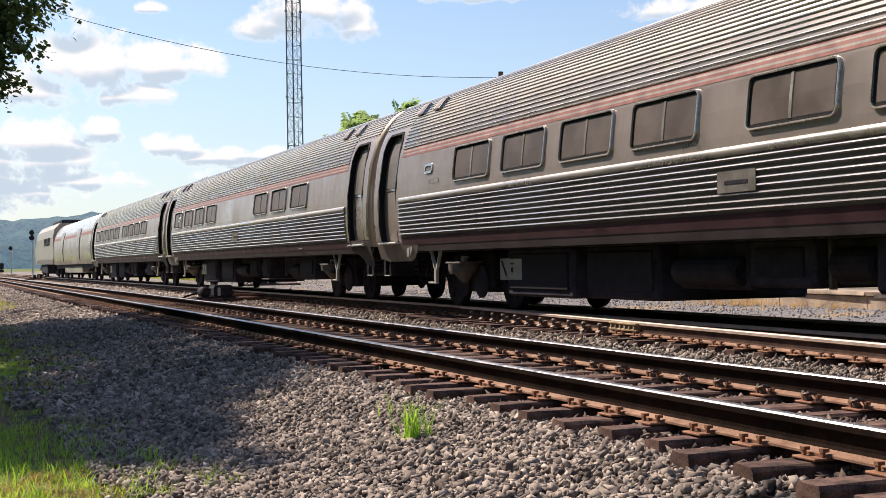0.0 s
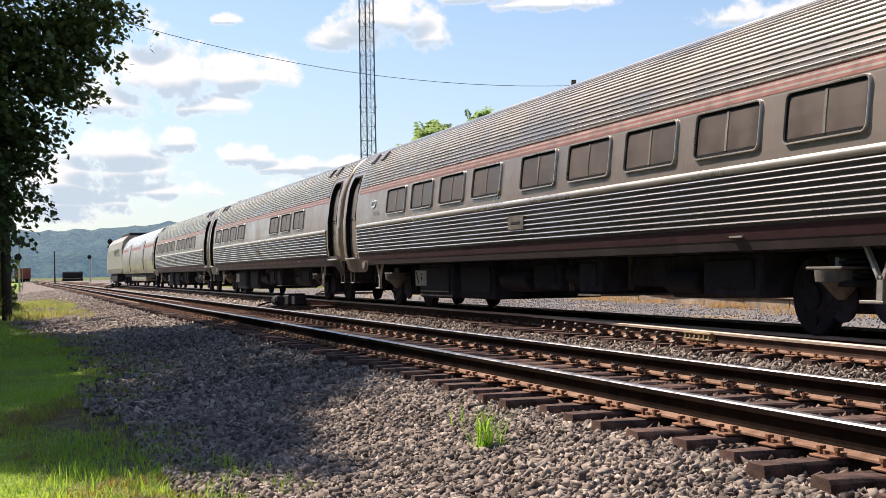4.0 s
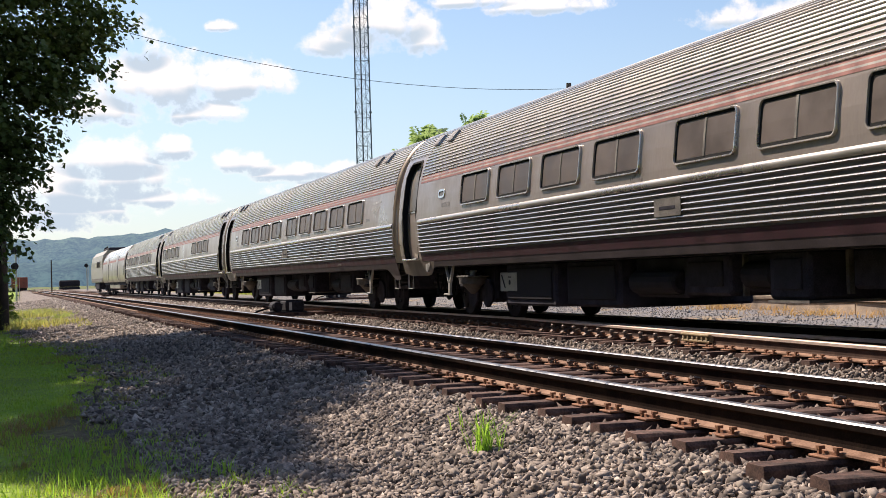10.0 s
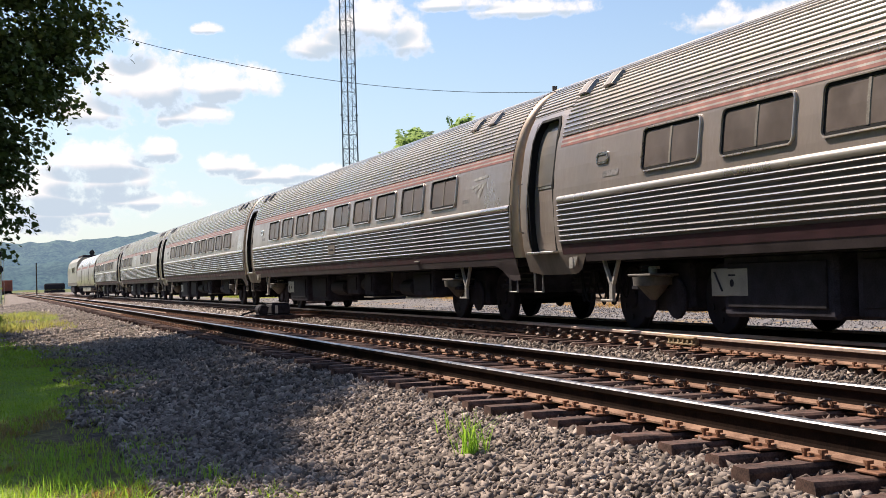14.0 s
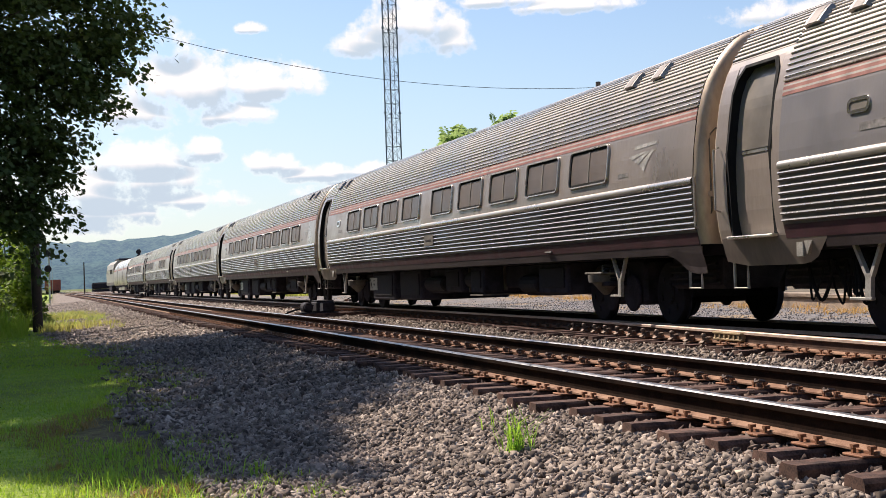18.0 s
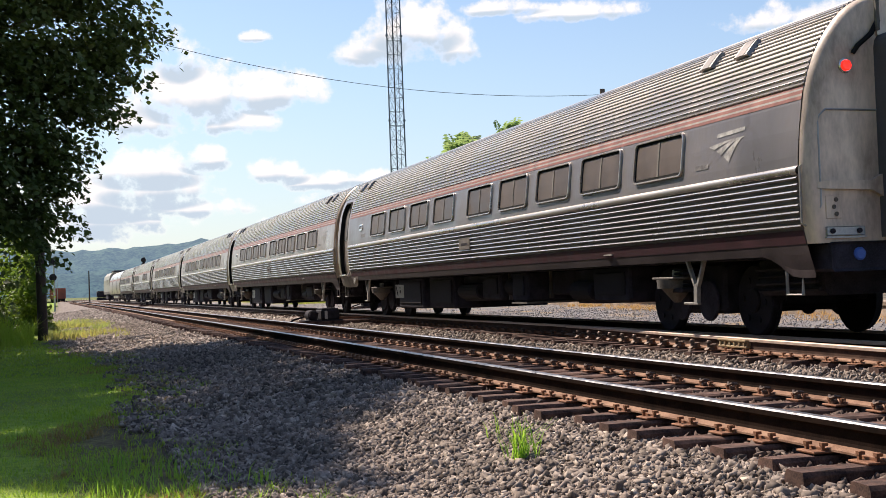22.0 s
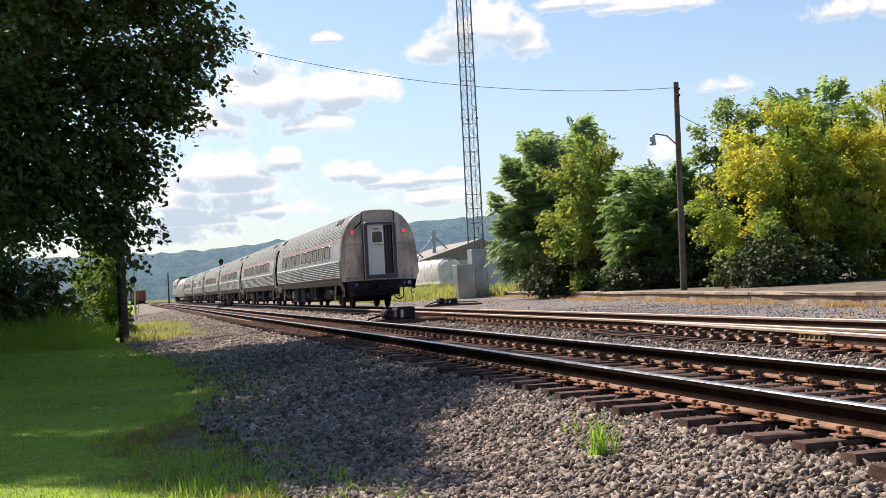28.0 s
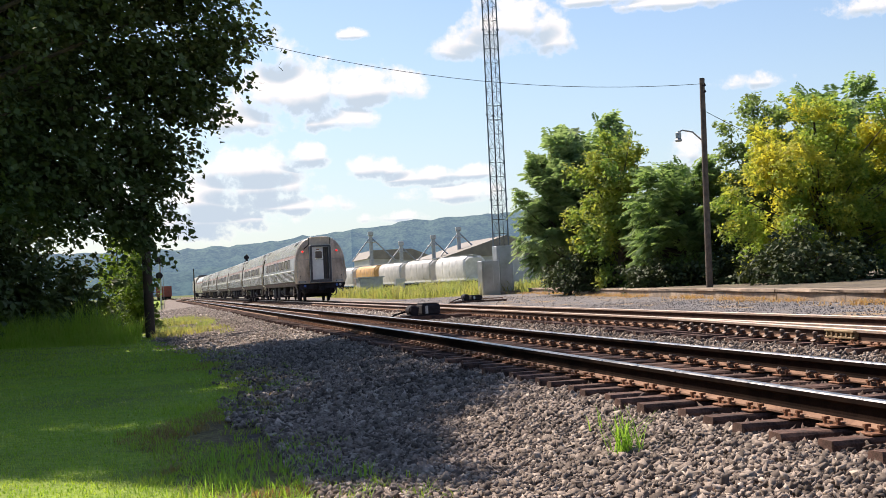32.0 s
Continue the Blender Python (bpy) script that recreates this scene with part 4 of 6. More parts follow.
    part("door_rail", Geo().box(-0.30, 0.36, yy - 0.02, yy + 0.02, 2.545, 2.565), GREY_GRIME, dr)
    part("notice", Geo().box(-0.24, -0.06, yy - 0.008, yy + 0.004, 3.17, 3.22), PLATE, dr, "small rusty notice plate")
    for k, x in enumerate((0.20, 0.265, 0.33, 0.395, 0.46)):
        part("gangway_fold", Geo().box(x - 0.025, x + 0.025, y + sign * 0.27, y + sign * (0.38 + 0.05 * (k % 2)), 1.34, 3.34, 0, 0.01), GREY_GRIME if k % 2 else DIAPHRAGM, dia)
    # tail lamps
    for s in (-1, 1):
        lg = Geo().disc((s * 1.05, y + sign * 0.08, 3.10), (0, sign, 0), 0.085, 0.09, 20, 0, 0.015)
        lamp = part("tail_lamp", lg, BRIGHT, car, "round red tail lamp")
        part("lens", Geo().disc((s * 1.05, y + sign * 0.172, 3.10), (0, sign, 0), 0.062, 0.02, 18, 0, 0.012), RED_LAMP, lamp, "glowing red lens")
        # bumper step, hoses, handholds
        step = part("end_step", Geo().box(s * 1.14 - 0.25, s * 1.14 + 0.25, y + sign * 0.15 - 0.03, y + sign * 0.15 + 0.03, 1.17, 1.19).box(s * 1.14 - 0.24, s * 1.14 + 0.24, y + sign * 0.135, y + sign * 0.165, 1.20, 1.30, 0, 0.008), GALV, car, "steel end step")
        for q in (-0.17, 0.17):
            part("step_bolt", Geo().disc((s * 1.14 + q, y + sign * 0.165, 1.25), (0, sign, 0), 0.03, 0.02, 10), UNDER, step)
    part("hose_cover", Geo().tube([(-0.62, y + sign * 0.18, 3.62), (-0.72, y + sign * 0.18, 3.46), (-0.90, y + sign * 0.18, 3.32), (-0.95, y + sign * 0.16, 3.24)], 0.03, 6), RUBBER, car)
    for x, mt in ((-0.98, BLUE), (0.98, BLUE), (1.19, WHITE_PAINT)):
        part("end_plug", Geo().disc((x, y + sign * 0.10, 0.99), (0, sign, 0), 0.075, 0.10, 14, 0, 0.02), mt, car, "round plug cover")
    cp = Geo().box(-0.10, 0.10, y + sign * 0.0, y + sign * 0.55, 0.74, 0.98, 0, 0.03).box(-0.16, 0.16, y + sign * 0.45, y + sign * 0.70, 0.70, 1.0, 0, 0.04)
    part("coupler", cp, BLACK, car, "knuckle coupler")
    bow = [(0.72 - 0.20 * math.cos(math.pi * u), y + sign * (0.22 + 0.14 * math.sin(math.pi * u)), 0.56 - 0.21 * math.sin(math.pi * u)) for u in np.linspace(0, 1, 13)]
    hs = Geo().tube([(0.52, y + sign * 0.12, 0.88)] + bow + [(0.92, y + sign * 0.12, 0.88)], 0.026, 8)
    part("air_hose", hs, RUBBER, car, "hanging rubber air hose")
    fr = Geo().box(-1.35, 1.35, y - sign * 0.25, y + sign * 0.16, 0.80, 1.13, 0, 0.03)
    part("end_sill", fr, UNDER, car)


def logo(car, side):
    """Faded emblem: a short bar over three bands that fan out from one upper corner to a slanting foot."""
    put = lambda y, z: (side * (half(z) + 0.006), y, z)
    g = Geo()
    g.loft([[put(y, 2.545 - 0.03 * (y - 1.40)), put(y, 2.595 - 0.03 * (y - 1.40))] for y in (1.40, 1.75, 2.10)], False, False)
    apex = (1.38, 2.475)
    for (a0, a1), (b0, b1), (m0, m1) in (((2.30, 2.43), (2.16, 2.385), (1.92, 1.83)), ((2.09, 2.355), (1.96, 2.30), (1.76, 1.68)), ((1.90, 2.27), (1.76, 2.19), (1.62, 1.54))):
        rows = []
        for w in np.linspace(0.06, 1, 9):
            u = w * w
            # each edge runs along the top, then turns down to the foot
            top = (apex[0] + (a0 - apex[0]) * w + 2 * w * (1 - w) * (m0 - (apex[0] + a0) / 2) * 0.5, apex[1] + 0.018 * w * (1 - w) + (a1 - apex[1]) * u)
            low = (apex[0] + (b0 - apex[0]) * w + 2 * w * (1 - w) * (m1 - (apex[0] + b0) / 2) * 0.5, apex[1] - 0.02 * w + (b1 - apex[1] + 0.02) * u)
            rows.append([put(*top), put(*low)])
        g.loft(rows, False, False)
    part("emblem", g, MARK, car, "faded pale emblem on the window band")


def number_bars(car, y0, z, side, count=5, size=0.13):
    """A car's number, as one plain bar."""
    w = count * size * 0.72
    g = Geo().loft([[(side * (half(z + q) + 0.006), y0 + y, z + q) for q in (0.2 * size, 0.8 * size)] for y in (0, w)], False, False)
    part("number_mark", g, MARK_FAINT, car, "faded pale number as a plain bar")


def coach(label, windows, front_door=True, rear_door=False, last=False, cafe=False, plate_y=12.9):
    """A fluted stainless coach; its origin is the rear coupling at rail level, it runs towards +y."""
    car = thing("passenger_coach", label, "train car", "coaches of the train")
    f0, f1 = 1.78 if rear_door else 0.16 if last else 0.27, P - (1.78 if front_door else 0.27)
    e0, e1 = 0.14 if last else 0.25, P - 0.25
    # skin
    part("roof", shell(f0 - 0.01, f1 + 0.01, 2.84, ROOF, -0.002), STEEL, car, "dull stainless roof", smooth=True)
    for y0, y1 in ((e0, f0), (f1, e1)):
        part("end_roof", shell(y0, y1, 3.27, ROOF, -0.001), ROOF_SHADE_GRIME, car, smooth=True)
        if y1 - y0 > 0.1:
            for s in (-1, 1):
                part("end_fluting", fluting(y0, y1, 3.36, 3.935, 0.071, 0.018, s, (2, 3)), [STEEL, ROOF_SHADE_GRIME], car)
    for y0, y1, door in ((e0, f0, rear_door), (f1, e1, front_door)):
        for s in (-1, 1):
            if not door:
                if y1 - y0 > 0.05:
                    part("end_panel", shell(y0, y1, 1.26, 3.28, 0.0, 0.06, s), STEEL_BAND, car)
                continue
            d0, d1 = (y0 + 0.28, y1 - 0.17) if y0 < 5 else (y0 + 0.17, y1 - 0.28)
            for a, b in ((y0, d0), (d1, y1)):
                part("door_pillar", shell(a, b, 1.15, 3.28, 0.0, 0.06, s), STEEL_BAND, car, "curved grey pillar beside the door")
            car_door(car, (d0 + d1) / 2, d1 - d0, s)
    for s in (-1, 1):
        part("side_band", shell(f0, f1, 1.93, 2.86, 0.0, 0.06, s), STEEL_BLUE_SHEEN if last else STEEL_BAND, car, "smooth window band with a blue-grey reflection in its colour" if last else "smooth brown-grey window band")
        part("lower_side", shell(f0, f1, 1.26, 1.95, -0.003, 0.06, s), SHADE_GRIME, car)
        part("sill_panel", shell(e0 + 1.05, e1 - 2.3, 1.0, 1.27, 0.0, 0.05, s), SKIRT, car, "dark painted lower sill")
        part("sill_stripe", shell(f0, f1, 1.12, 1.275, 0.004, 0.05, s), SKIRT_RED, car, "faded maroon stripe")
        part("roof_fluting", fluting(f0, f1, 2.93, 3.935, 0.071, 0.018, s, (2, 3)), [STEEL, ROOF_SHADE_GRIME], car, "ribbed stainless roof sheets", smooth=True)
        part("side_fluting", fluting(f0, f1, 1.285, 1.90, 0.0775, 0.026, s, (3,)), [STEEL, SHADE_GRIME], car, "ribbed stainless lower side", smooth=True)
        belt = Geo()
        belt.loft([[(s * (half(z) + o), y, z) for z, o in ((1.895, 0.0), (1.905, 0.022), (1.93, 0.034), (1.96, 0.034), (1.985, 0.018), (2.0, 0.0))] for y in (f0, f1)], False, False)
        part("belt_rail", belt, BELT, car, "bright rounded belt rail", smooth=True)
        for z0, z1, mt in ((2.745, 2.785, STRIPE_RED), (2.785, 2.81, STRIPE_PALE), (2.81, 2.85, STRIPE_RED), (2.85, 2.872, STRIPE_PALE), (2.872, 2.905, STRIPE_RED)):
            part("stripe", shell(f0, f1, z0, z1, 0.004, 0.05, s), mt, car)
        drip = Geo().loft([[(s * (half(2.92) + o), y, 2.915 + z) for o, z in ((0.0, -0.012), (0.022, -0.004), (0.022, 0.008), (0.0, 0.016))] for y in (f0, f1)], False, False)
        part("gutter", drip, STEEL, car)
        # door-end skirts come down lower
        toe = [(e1 - 2.35, 1.10), (e1 - 2.22, 1.0), (e1 - 2.08, 0.90), (e1 - 1.9, 0.84), (e1 - 1.7, 0.82), (e1 - 0.5, 0.82), (e1, 0.88)]
        part("end_skirt", Geo().loft([[(s * (half(z) + 0.002), yy, z) for z in np.linspace(zb, 1.16, 6)] for yy, zb in toe], False, False), SKIRT_STEEL, car, "grimy skirt below the entrance")
        tail = Geo()
        foot = [(e0, 0.74), (e0 + 0.30, 0.74), (e0 + 0.48, 0.76), (e0 + 0.62, 0.82), (e0 + 0.74, 0.90), (e0 + 0.88, 0.96), (e0 + 1.05, 1.0)]
        tail.loft([[(s * (half(z) + 0.001), yy, z) for z in np.linspace(zb, 1.27, 7)] for yy, zb in foot], False, False)
        part("end_skirt", tail, SKIRT, car, "dark sill that curves down at the car's end")
    for s in (-1, 1):
        for y in windows:
            side_window(car, y + 0.77, 2.425, 1.55, 0.59, s)
    for s in (-1, 1):
        if front_door:
            grab_rail(car, P - 0.36, s, 1.5, 2.3)
        for y in (P - 2.0, P - 2.9) + (() if rear_door is None else (2.0, 2.95)):
            roof_vent(car, y, s)
        grab_rail(car, e0 - 0.03, s, 1.32, 2.02, 0.05, 1.56)
        step_iron(car, 0.62, s)
        step_iron(car, P - 0.5, s)
        bracket(car, 3.16, s)
        bracket(car, P - 3.15, s)
        air_bag(car, 4.1, s)
        air_bag(car, P - 4.1, s)
        if front_door:
            ov, iv = rounded(0.40, 0.17, 0.08), rounded(0.32, 0.09, 0.04)
            yy, zz = P - 3.35, 2.44
            part("marker_light", Geo().loft([on_side(ov, yy, zz, 0.0, s), on_side(ov, yy, zz, 0.02, s), on_side(iv, yy, zz, 0.02, s), on_side(iv, yy, zz, 0.006, s)], True, False), BRIGHT, car, "small oval marker light")
            part("marker_lens", Geo().put(on_side(iv, yy, zz, 0.008, s), [tuple(range(len(iv)))]), PANE_DOOR, car)
            tb = Geo().box(s * 1.50 - 0.02, s * 1.50 + 0.02, P - 2.10, P - 1.95, 0.90, 1.08, 0, 0.01)
            part("placard", tb, GREY_BOX, car)
            wd = Geo().loft([[(s * 1.51 - 0.02, P - 2.14, 1.08), (s * 1.51 - 0.02, P - 2.30, 1.08), (s * 1.51 - 0.02, P - 2.19, 0.92)], [(s * 1.51 + 0.02, P - 2.14, 1.08), (s * 1.51 + 0.02, P - 2.30, 1.08), (s * 1.51 + 0.02, P - 2.19, 0.92)]])
            part("sill_gusset", wd, GREY_BOX, car)
        if not cafe:
            logo(car, s)
            number_bars(car, P - 3.88, 2.14, s, 5, 0.14)
            number_bars(car, 2.30, 2.14, s, 5, 0.10)
        pg = Geo().loft([[(s * (half(z) + 0.028), y, z) for z in (1.52, 1.62, 1.72)] for y in (plate_y - 0.36, plate_y + 0.36)], False, False)
        pg.box(s * (half(1.6) + 0.026) - 0.006, s * (half(1.6) + 0.026) + 0.001, plate_y - 0.37, plate_y + 0.37, 1.50, 1.735)
        pl = part("side_plate", pg, GREY_GRIME, car, "grey equipment plate on the fluting")
        bars = Geo()
        bars.box(s * (half(1.6) + 0.034) - 0.003, s * (half(1.6) + 0.034) + 0.003, plate_y - 0.22, plate_y + 0.22, 1.59, 1.63)
        part("number_mark", bars, UNDER, pl)
        hk = Geo().box(s * 1.54 - 0.03, s * 1.54 + 0.05, 5.55, 5.85, 1.155, 1.175).box(s * 1.54 + 0.03, s * 1.54 + 0.05, 5.55, 5.58, 1.10, 1.155)
        part("sill_hook", hk, GREY_BOX, car)
        # battery box face near the front truck
        dr = part("equipment_door", Geo().box(s * 1.22 - 0.03, s * 1.22 + 0.03, P - 6.58, P - 5.72, 0.50, 0.84, 0, 0.01), BOX_PALE, car, "grey-beige equipment box door")
        part("door_mark", Geo().disc((s * 1.252, P - 6.22, 0.66), (s, 0, 0), 0.045, 0.004, 12).box(s * 1.252 - 0.003, s * 1.252 + 0.003, P - 6.30, P - 6.14, 0.745, 0.765), UNDER, dr)
        part("door_bar", Geo().loft([[(s * 1.25, P - 5.80, 0.80), (s * 1.262, P - 5.80, 0.80), (s * 1.262, P - 5.83, 0.80), (s * 1.25, P - 5.83, 0.80)], [(s * 1.25, P - 5.98, 0.56), (s * 1.262, P - 5.98, 0.56), (s * 1.262, P - 6.01, 0.56), (s * 1.25, P - 6.01, 0.56)]]), UNDER, dr)
    # underframe and equipment
    for y0, y1 in ((0.75, 2.35), (P - 2.4, P - 0.75)):
        gear = part("end_equipment", Geo().box(-0.92, 0.92, y0, y1, 0.52, 1.0, 0, 0.05), UNDER, car, "dark gear below the car's end")
        for k in range(4):
            part("pipe", Geo().tube([(-0.96 - 0.03 * (k % 2), y0 + 0.1, 0.60 + 0.09 * k), (-0.96 - 0.03 * (k % 2), y1 - 0.1, 0.58 + 0.09 * k)], 0.025, 6), BLACK, gear)
    part("underframe", Geo().box(-1.35, 1.35, 0.6, P - 0.6, 0.98, 1.16), UNDER, car)
    for k, (y0, y1, zb, w) in enumerate(((5.75, 7.20, 0.43, 1.20), (7.38, 8.50, 0.40, 0.98), (8.78, 10.10, 0.54, 0.82), (10.28, 11.14, 0.43, 1.24), (11.30, 12.2, 0.50, 0.9), (12.32, 13.52, 0.46, 1.08),
                                         (13.68, 15.30, 0.42, 0.94), (15.46, 17.5, 0.26, 1.12), (17.70, 20.05, 0.25, 1.22))):
        eb = part("equipment_box", Geo().box(-w, w, y0, y1, zb, 1.0, 0, 0.04), UNDER, car, "grimy underfloor equipment box")
        for s in (-1, 1):
            if k in (0, 3, 5, 7, 8):
                part("cover", Geo().box(s * (w + 0.012) - 0.015, s * (w + 0.012) + 0.015, y0 + 0.15, y1 - 0.15, zb + 0.12, 0.90, 0, 0.008), BLACK, eb)
            if k in (1, 4, 6):
                part("tank", Geo().disc((s * (w + 0.02), y0 + 0.1, zb + 0.22), (0, 1, 0), 0.17, y1 - y0 - 0.2, 14, 0, 0.04), BLACK, eb)
            if k in (2, 4):
                part("hanger", Geo().box(s * w - 0.02, s * w + 0.05, y1 + 0.03, y1 + 0.09, zb - 0.05, 1.0), GREY_GRIME, eb)
        if k == 3:
            part("drip_tray", Geo().box(-w - 0.02, w + 0.02, y0, y1, zb - 0.035, zb - 0.004), GREY_GRIME, eb)
    for yc in (3.95, P - 3.95):
        truck(car, yc)
    end_wall(car, e0, -1, last)
    end_wall(car, e1, 1, False)
    if cafe:
        for k in range(3):
            part("roof_fan", Geo().box(-0.5, 0.5, P - 3.0 + 0.55 * k, P - 2.7 + 0.55 * k, 3.86, 4.02, 0, 0.03), UNDER, car, "dark roof exhaust")
    else:
        hr = random.Random(31)
        for k in range(9):
            y, span, drop, x = P - 2.85 + 0.14 * k + hr.uniform(-0.05, 0.05), hr.uniform(0.25, 0.5), hr.uniform(0.30, 0.55), -1.12 + hr.uniform(-0.06, 0.10)
            pts = [(x + 0.04 * math.sin(5 * u + k), y + span * (u - 0.5 + 0.12 * math.sin(2 * math.pi * u)), 0.86 - drop * math.sin(math.pi * u) ** 0.8) for u in np.linspace(0, 1, 13)]
            part("air_hose", Geo().tube(pts, hr.uniform(0.014, 0.024), 6), RUBBER, car)
        part("air_hose", Geo().tube([(-0.5, P - 0.1, 0.9), (-0.55, P + 0.02, 0.62), (-0.5, P + 0.1, 0.5), (-0.45, P + 0.2, 0.62)], 0.03, 6), RUBBER, car)
    return car


def baggage_car():
    """A smooth-sided baggage car with two big doors a side."""
    car = thing("baggage_car", "beige-grey smooth-sided baggage car with tall dark door openings", "train car", "coaches of the train")
    ln = 25.9
    part("roof", shell(0.3, ln - 0.3, 3.0, ROOF, 0.0), STEEL, car, "steel roof", smooth=True)
    for s in (-1, 1):
        part("side_wall", shell(0.3, ln - 0.3, 1.0, 3.02, 0.0, 0.08, s), STEEL_BAND, car, "plain steel side")
        part("stripe", shell(0.3, ln - 0.3, 2.70, 2.88, 0.006, 0.05, s), STRIPE_RED, car)
        for y in (6.4, 17.4):
            dg = Geo().loft([[(s * (half(z) + 0.01), yy, z) for z in np.linspace(1.2, 3.15, 8)] for yy in (y, y + 0.5)], False, False)
            part("door_opening", dg, UNDER, car, "dark gap at a loading door")
            dd = Geo().loft([[(s * (half(z) + 0.02), yy, z) for z in np.linspace(1.15, 3.2, 8)] for yy in (y + 0.5, y + 2.6)], False, False)
            part("loading_door", dd, STEEL_BAND, car, "sliding steel loading door")
    part("underframe", Geo().box(-1.4, 1.4, 0.6, ln - 0.6, 0.75, 1.1), UNDER, car)
    part("equipment_box", Geo().box(-1.4, 1.4, 7.0, 18.5, 0.45, 0.9, 0, 0.05), STEEL_BAND, car)
    for yc in (3.9, ln - 3.9):
        truck(car, yc)
    end_wall(car, 0.3, -1, False)
    end_wall(car, ln - 0.3, 1, False)
    return car


def locomotive():
    """A monocoque diesel passenger locomotive with a raked nose."""
    car = thing("diesel_locomotive", "grey and white diesel locomotive with a raked nose", "locomotive")
    ln = 21.0
    sec = [(-1.52, 1.05), (-1.55, 1.5), (-1.55, 3.1), (-1.42, 3.7), (-1.0, 4.15), (1.0, 4.15), (1.42, 3.7), (1.55, 3.1), (1.55, 1.5), (1.52, 1.05)]
    g = Geo()
    rings = []
    for y, kz, kx in ((0.4, 1.0, 1.0), (ln - 3.6, 1.0, 1.0), (ln - 1.9, 0.78, 0.98), (ln - 0.6, 0.60, 0.93), (ln - 0.35, 0.55, 0.80)):
        rings.append([(x * kx, y, 1.05 + (z - 1.05) * kz) for x, z in sec])
    g.loft(rings, True, True)
    part("body", g, BOX_PALE, car, "dull silver-grey monocoque body")
    for s in (-1, 1):
        part("side_stripe", Geo().loft([[(s * 1.56, y, z) for z in (1.1, 1.42)] for y in (0.5, ln - 3.6)], False, False), GREY_GRIME, car, "dark lower stripe")
        part("cab_window", Geo().loft([[(s * 1.56, y, z) for z in (2.6, 3.2)] for y in (ln - 4.4, ln - 3.7)], False, False), PANE_DOOR, car)
        part("grille", Geo().loft([[(s * 1.55, y, z) for z in (2.5, 3.1)] for y in (3.0, 9.0)], False, False), UNDER, car)
    part("windscreen", Geo().put([(-1.2, ln - 3.40, 3.75), (1.2, ln - 3.40, 3.75), (1.15, ln - 2.1, 3.25), (-1.15, ln - 2.1, 3.25)], [(0, 1, 2, 3)]), PANE_DOOR, car)
    part("fuel_tank", Geo().box(-1.45, 1.45, 7.0, 13.5, 0.35, 1.06, 0, 0.06), UNDER, car)
    part("roof_equipment", Geo().box(-0.8, 0.8, 1.5, 9.5, 4.14, 4.42, 0, 0.05), UNDER, car, "dark roof fans and exhaust")
    for yc in (3.6, ln - 4.0):
        truck(car, yc)
    return car


REAR5 = [3.03, 5.08, 7.12, 9.16, 11.19]
FRONT4 = [13.73, 15.78, 17.83, 19.87]
STEEL_LABEL = "fluted stainless steel passenger coach with faded red stripes"
last_coach = coach("fluted stainless steel last coach with lit red tail lamps", REAR5 + FRONT4, last=True)
mid_coach = coach(STEEL_LABEL, REAR5 + FRONT4)
cafe_car = coach("fluted stainless cafe car with few windows and roof fans", [4.95, 7.0, 9.05, 16.0, 18.05, 20.1, 22.15], True, True, cafe=True)
TRAIN = [last_coach, mid_coach]


def copy_coach(src):
    """A further coach of the same build, with its wheelsets noted."""
    c = copy_thing(src, Matrix())
    for o in c.children:
        if o.name.startswith("wheelset"):
            ROLLING.append((o, o.matrix_basis.translation.y))
    return c


TRAIN += [copy_coach(mid_coach), copy_coach(mid_coach), cafe_car]
TRAIN.append(coach("fluted stainless coach with doors at both ends", [4.9, 6.95, 9.0, 11.05] + [13.8, 15.85, 17.9, 19.95, 22.0][:5], True, True))
TRAIN += [baggage_car(), locomotive()]

# ---- beyond the tracks ----
def wall_x(y):
    return 13.4 + 0.122 * y


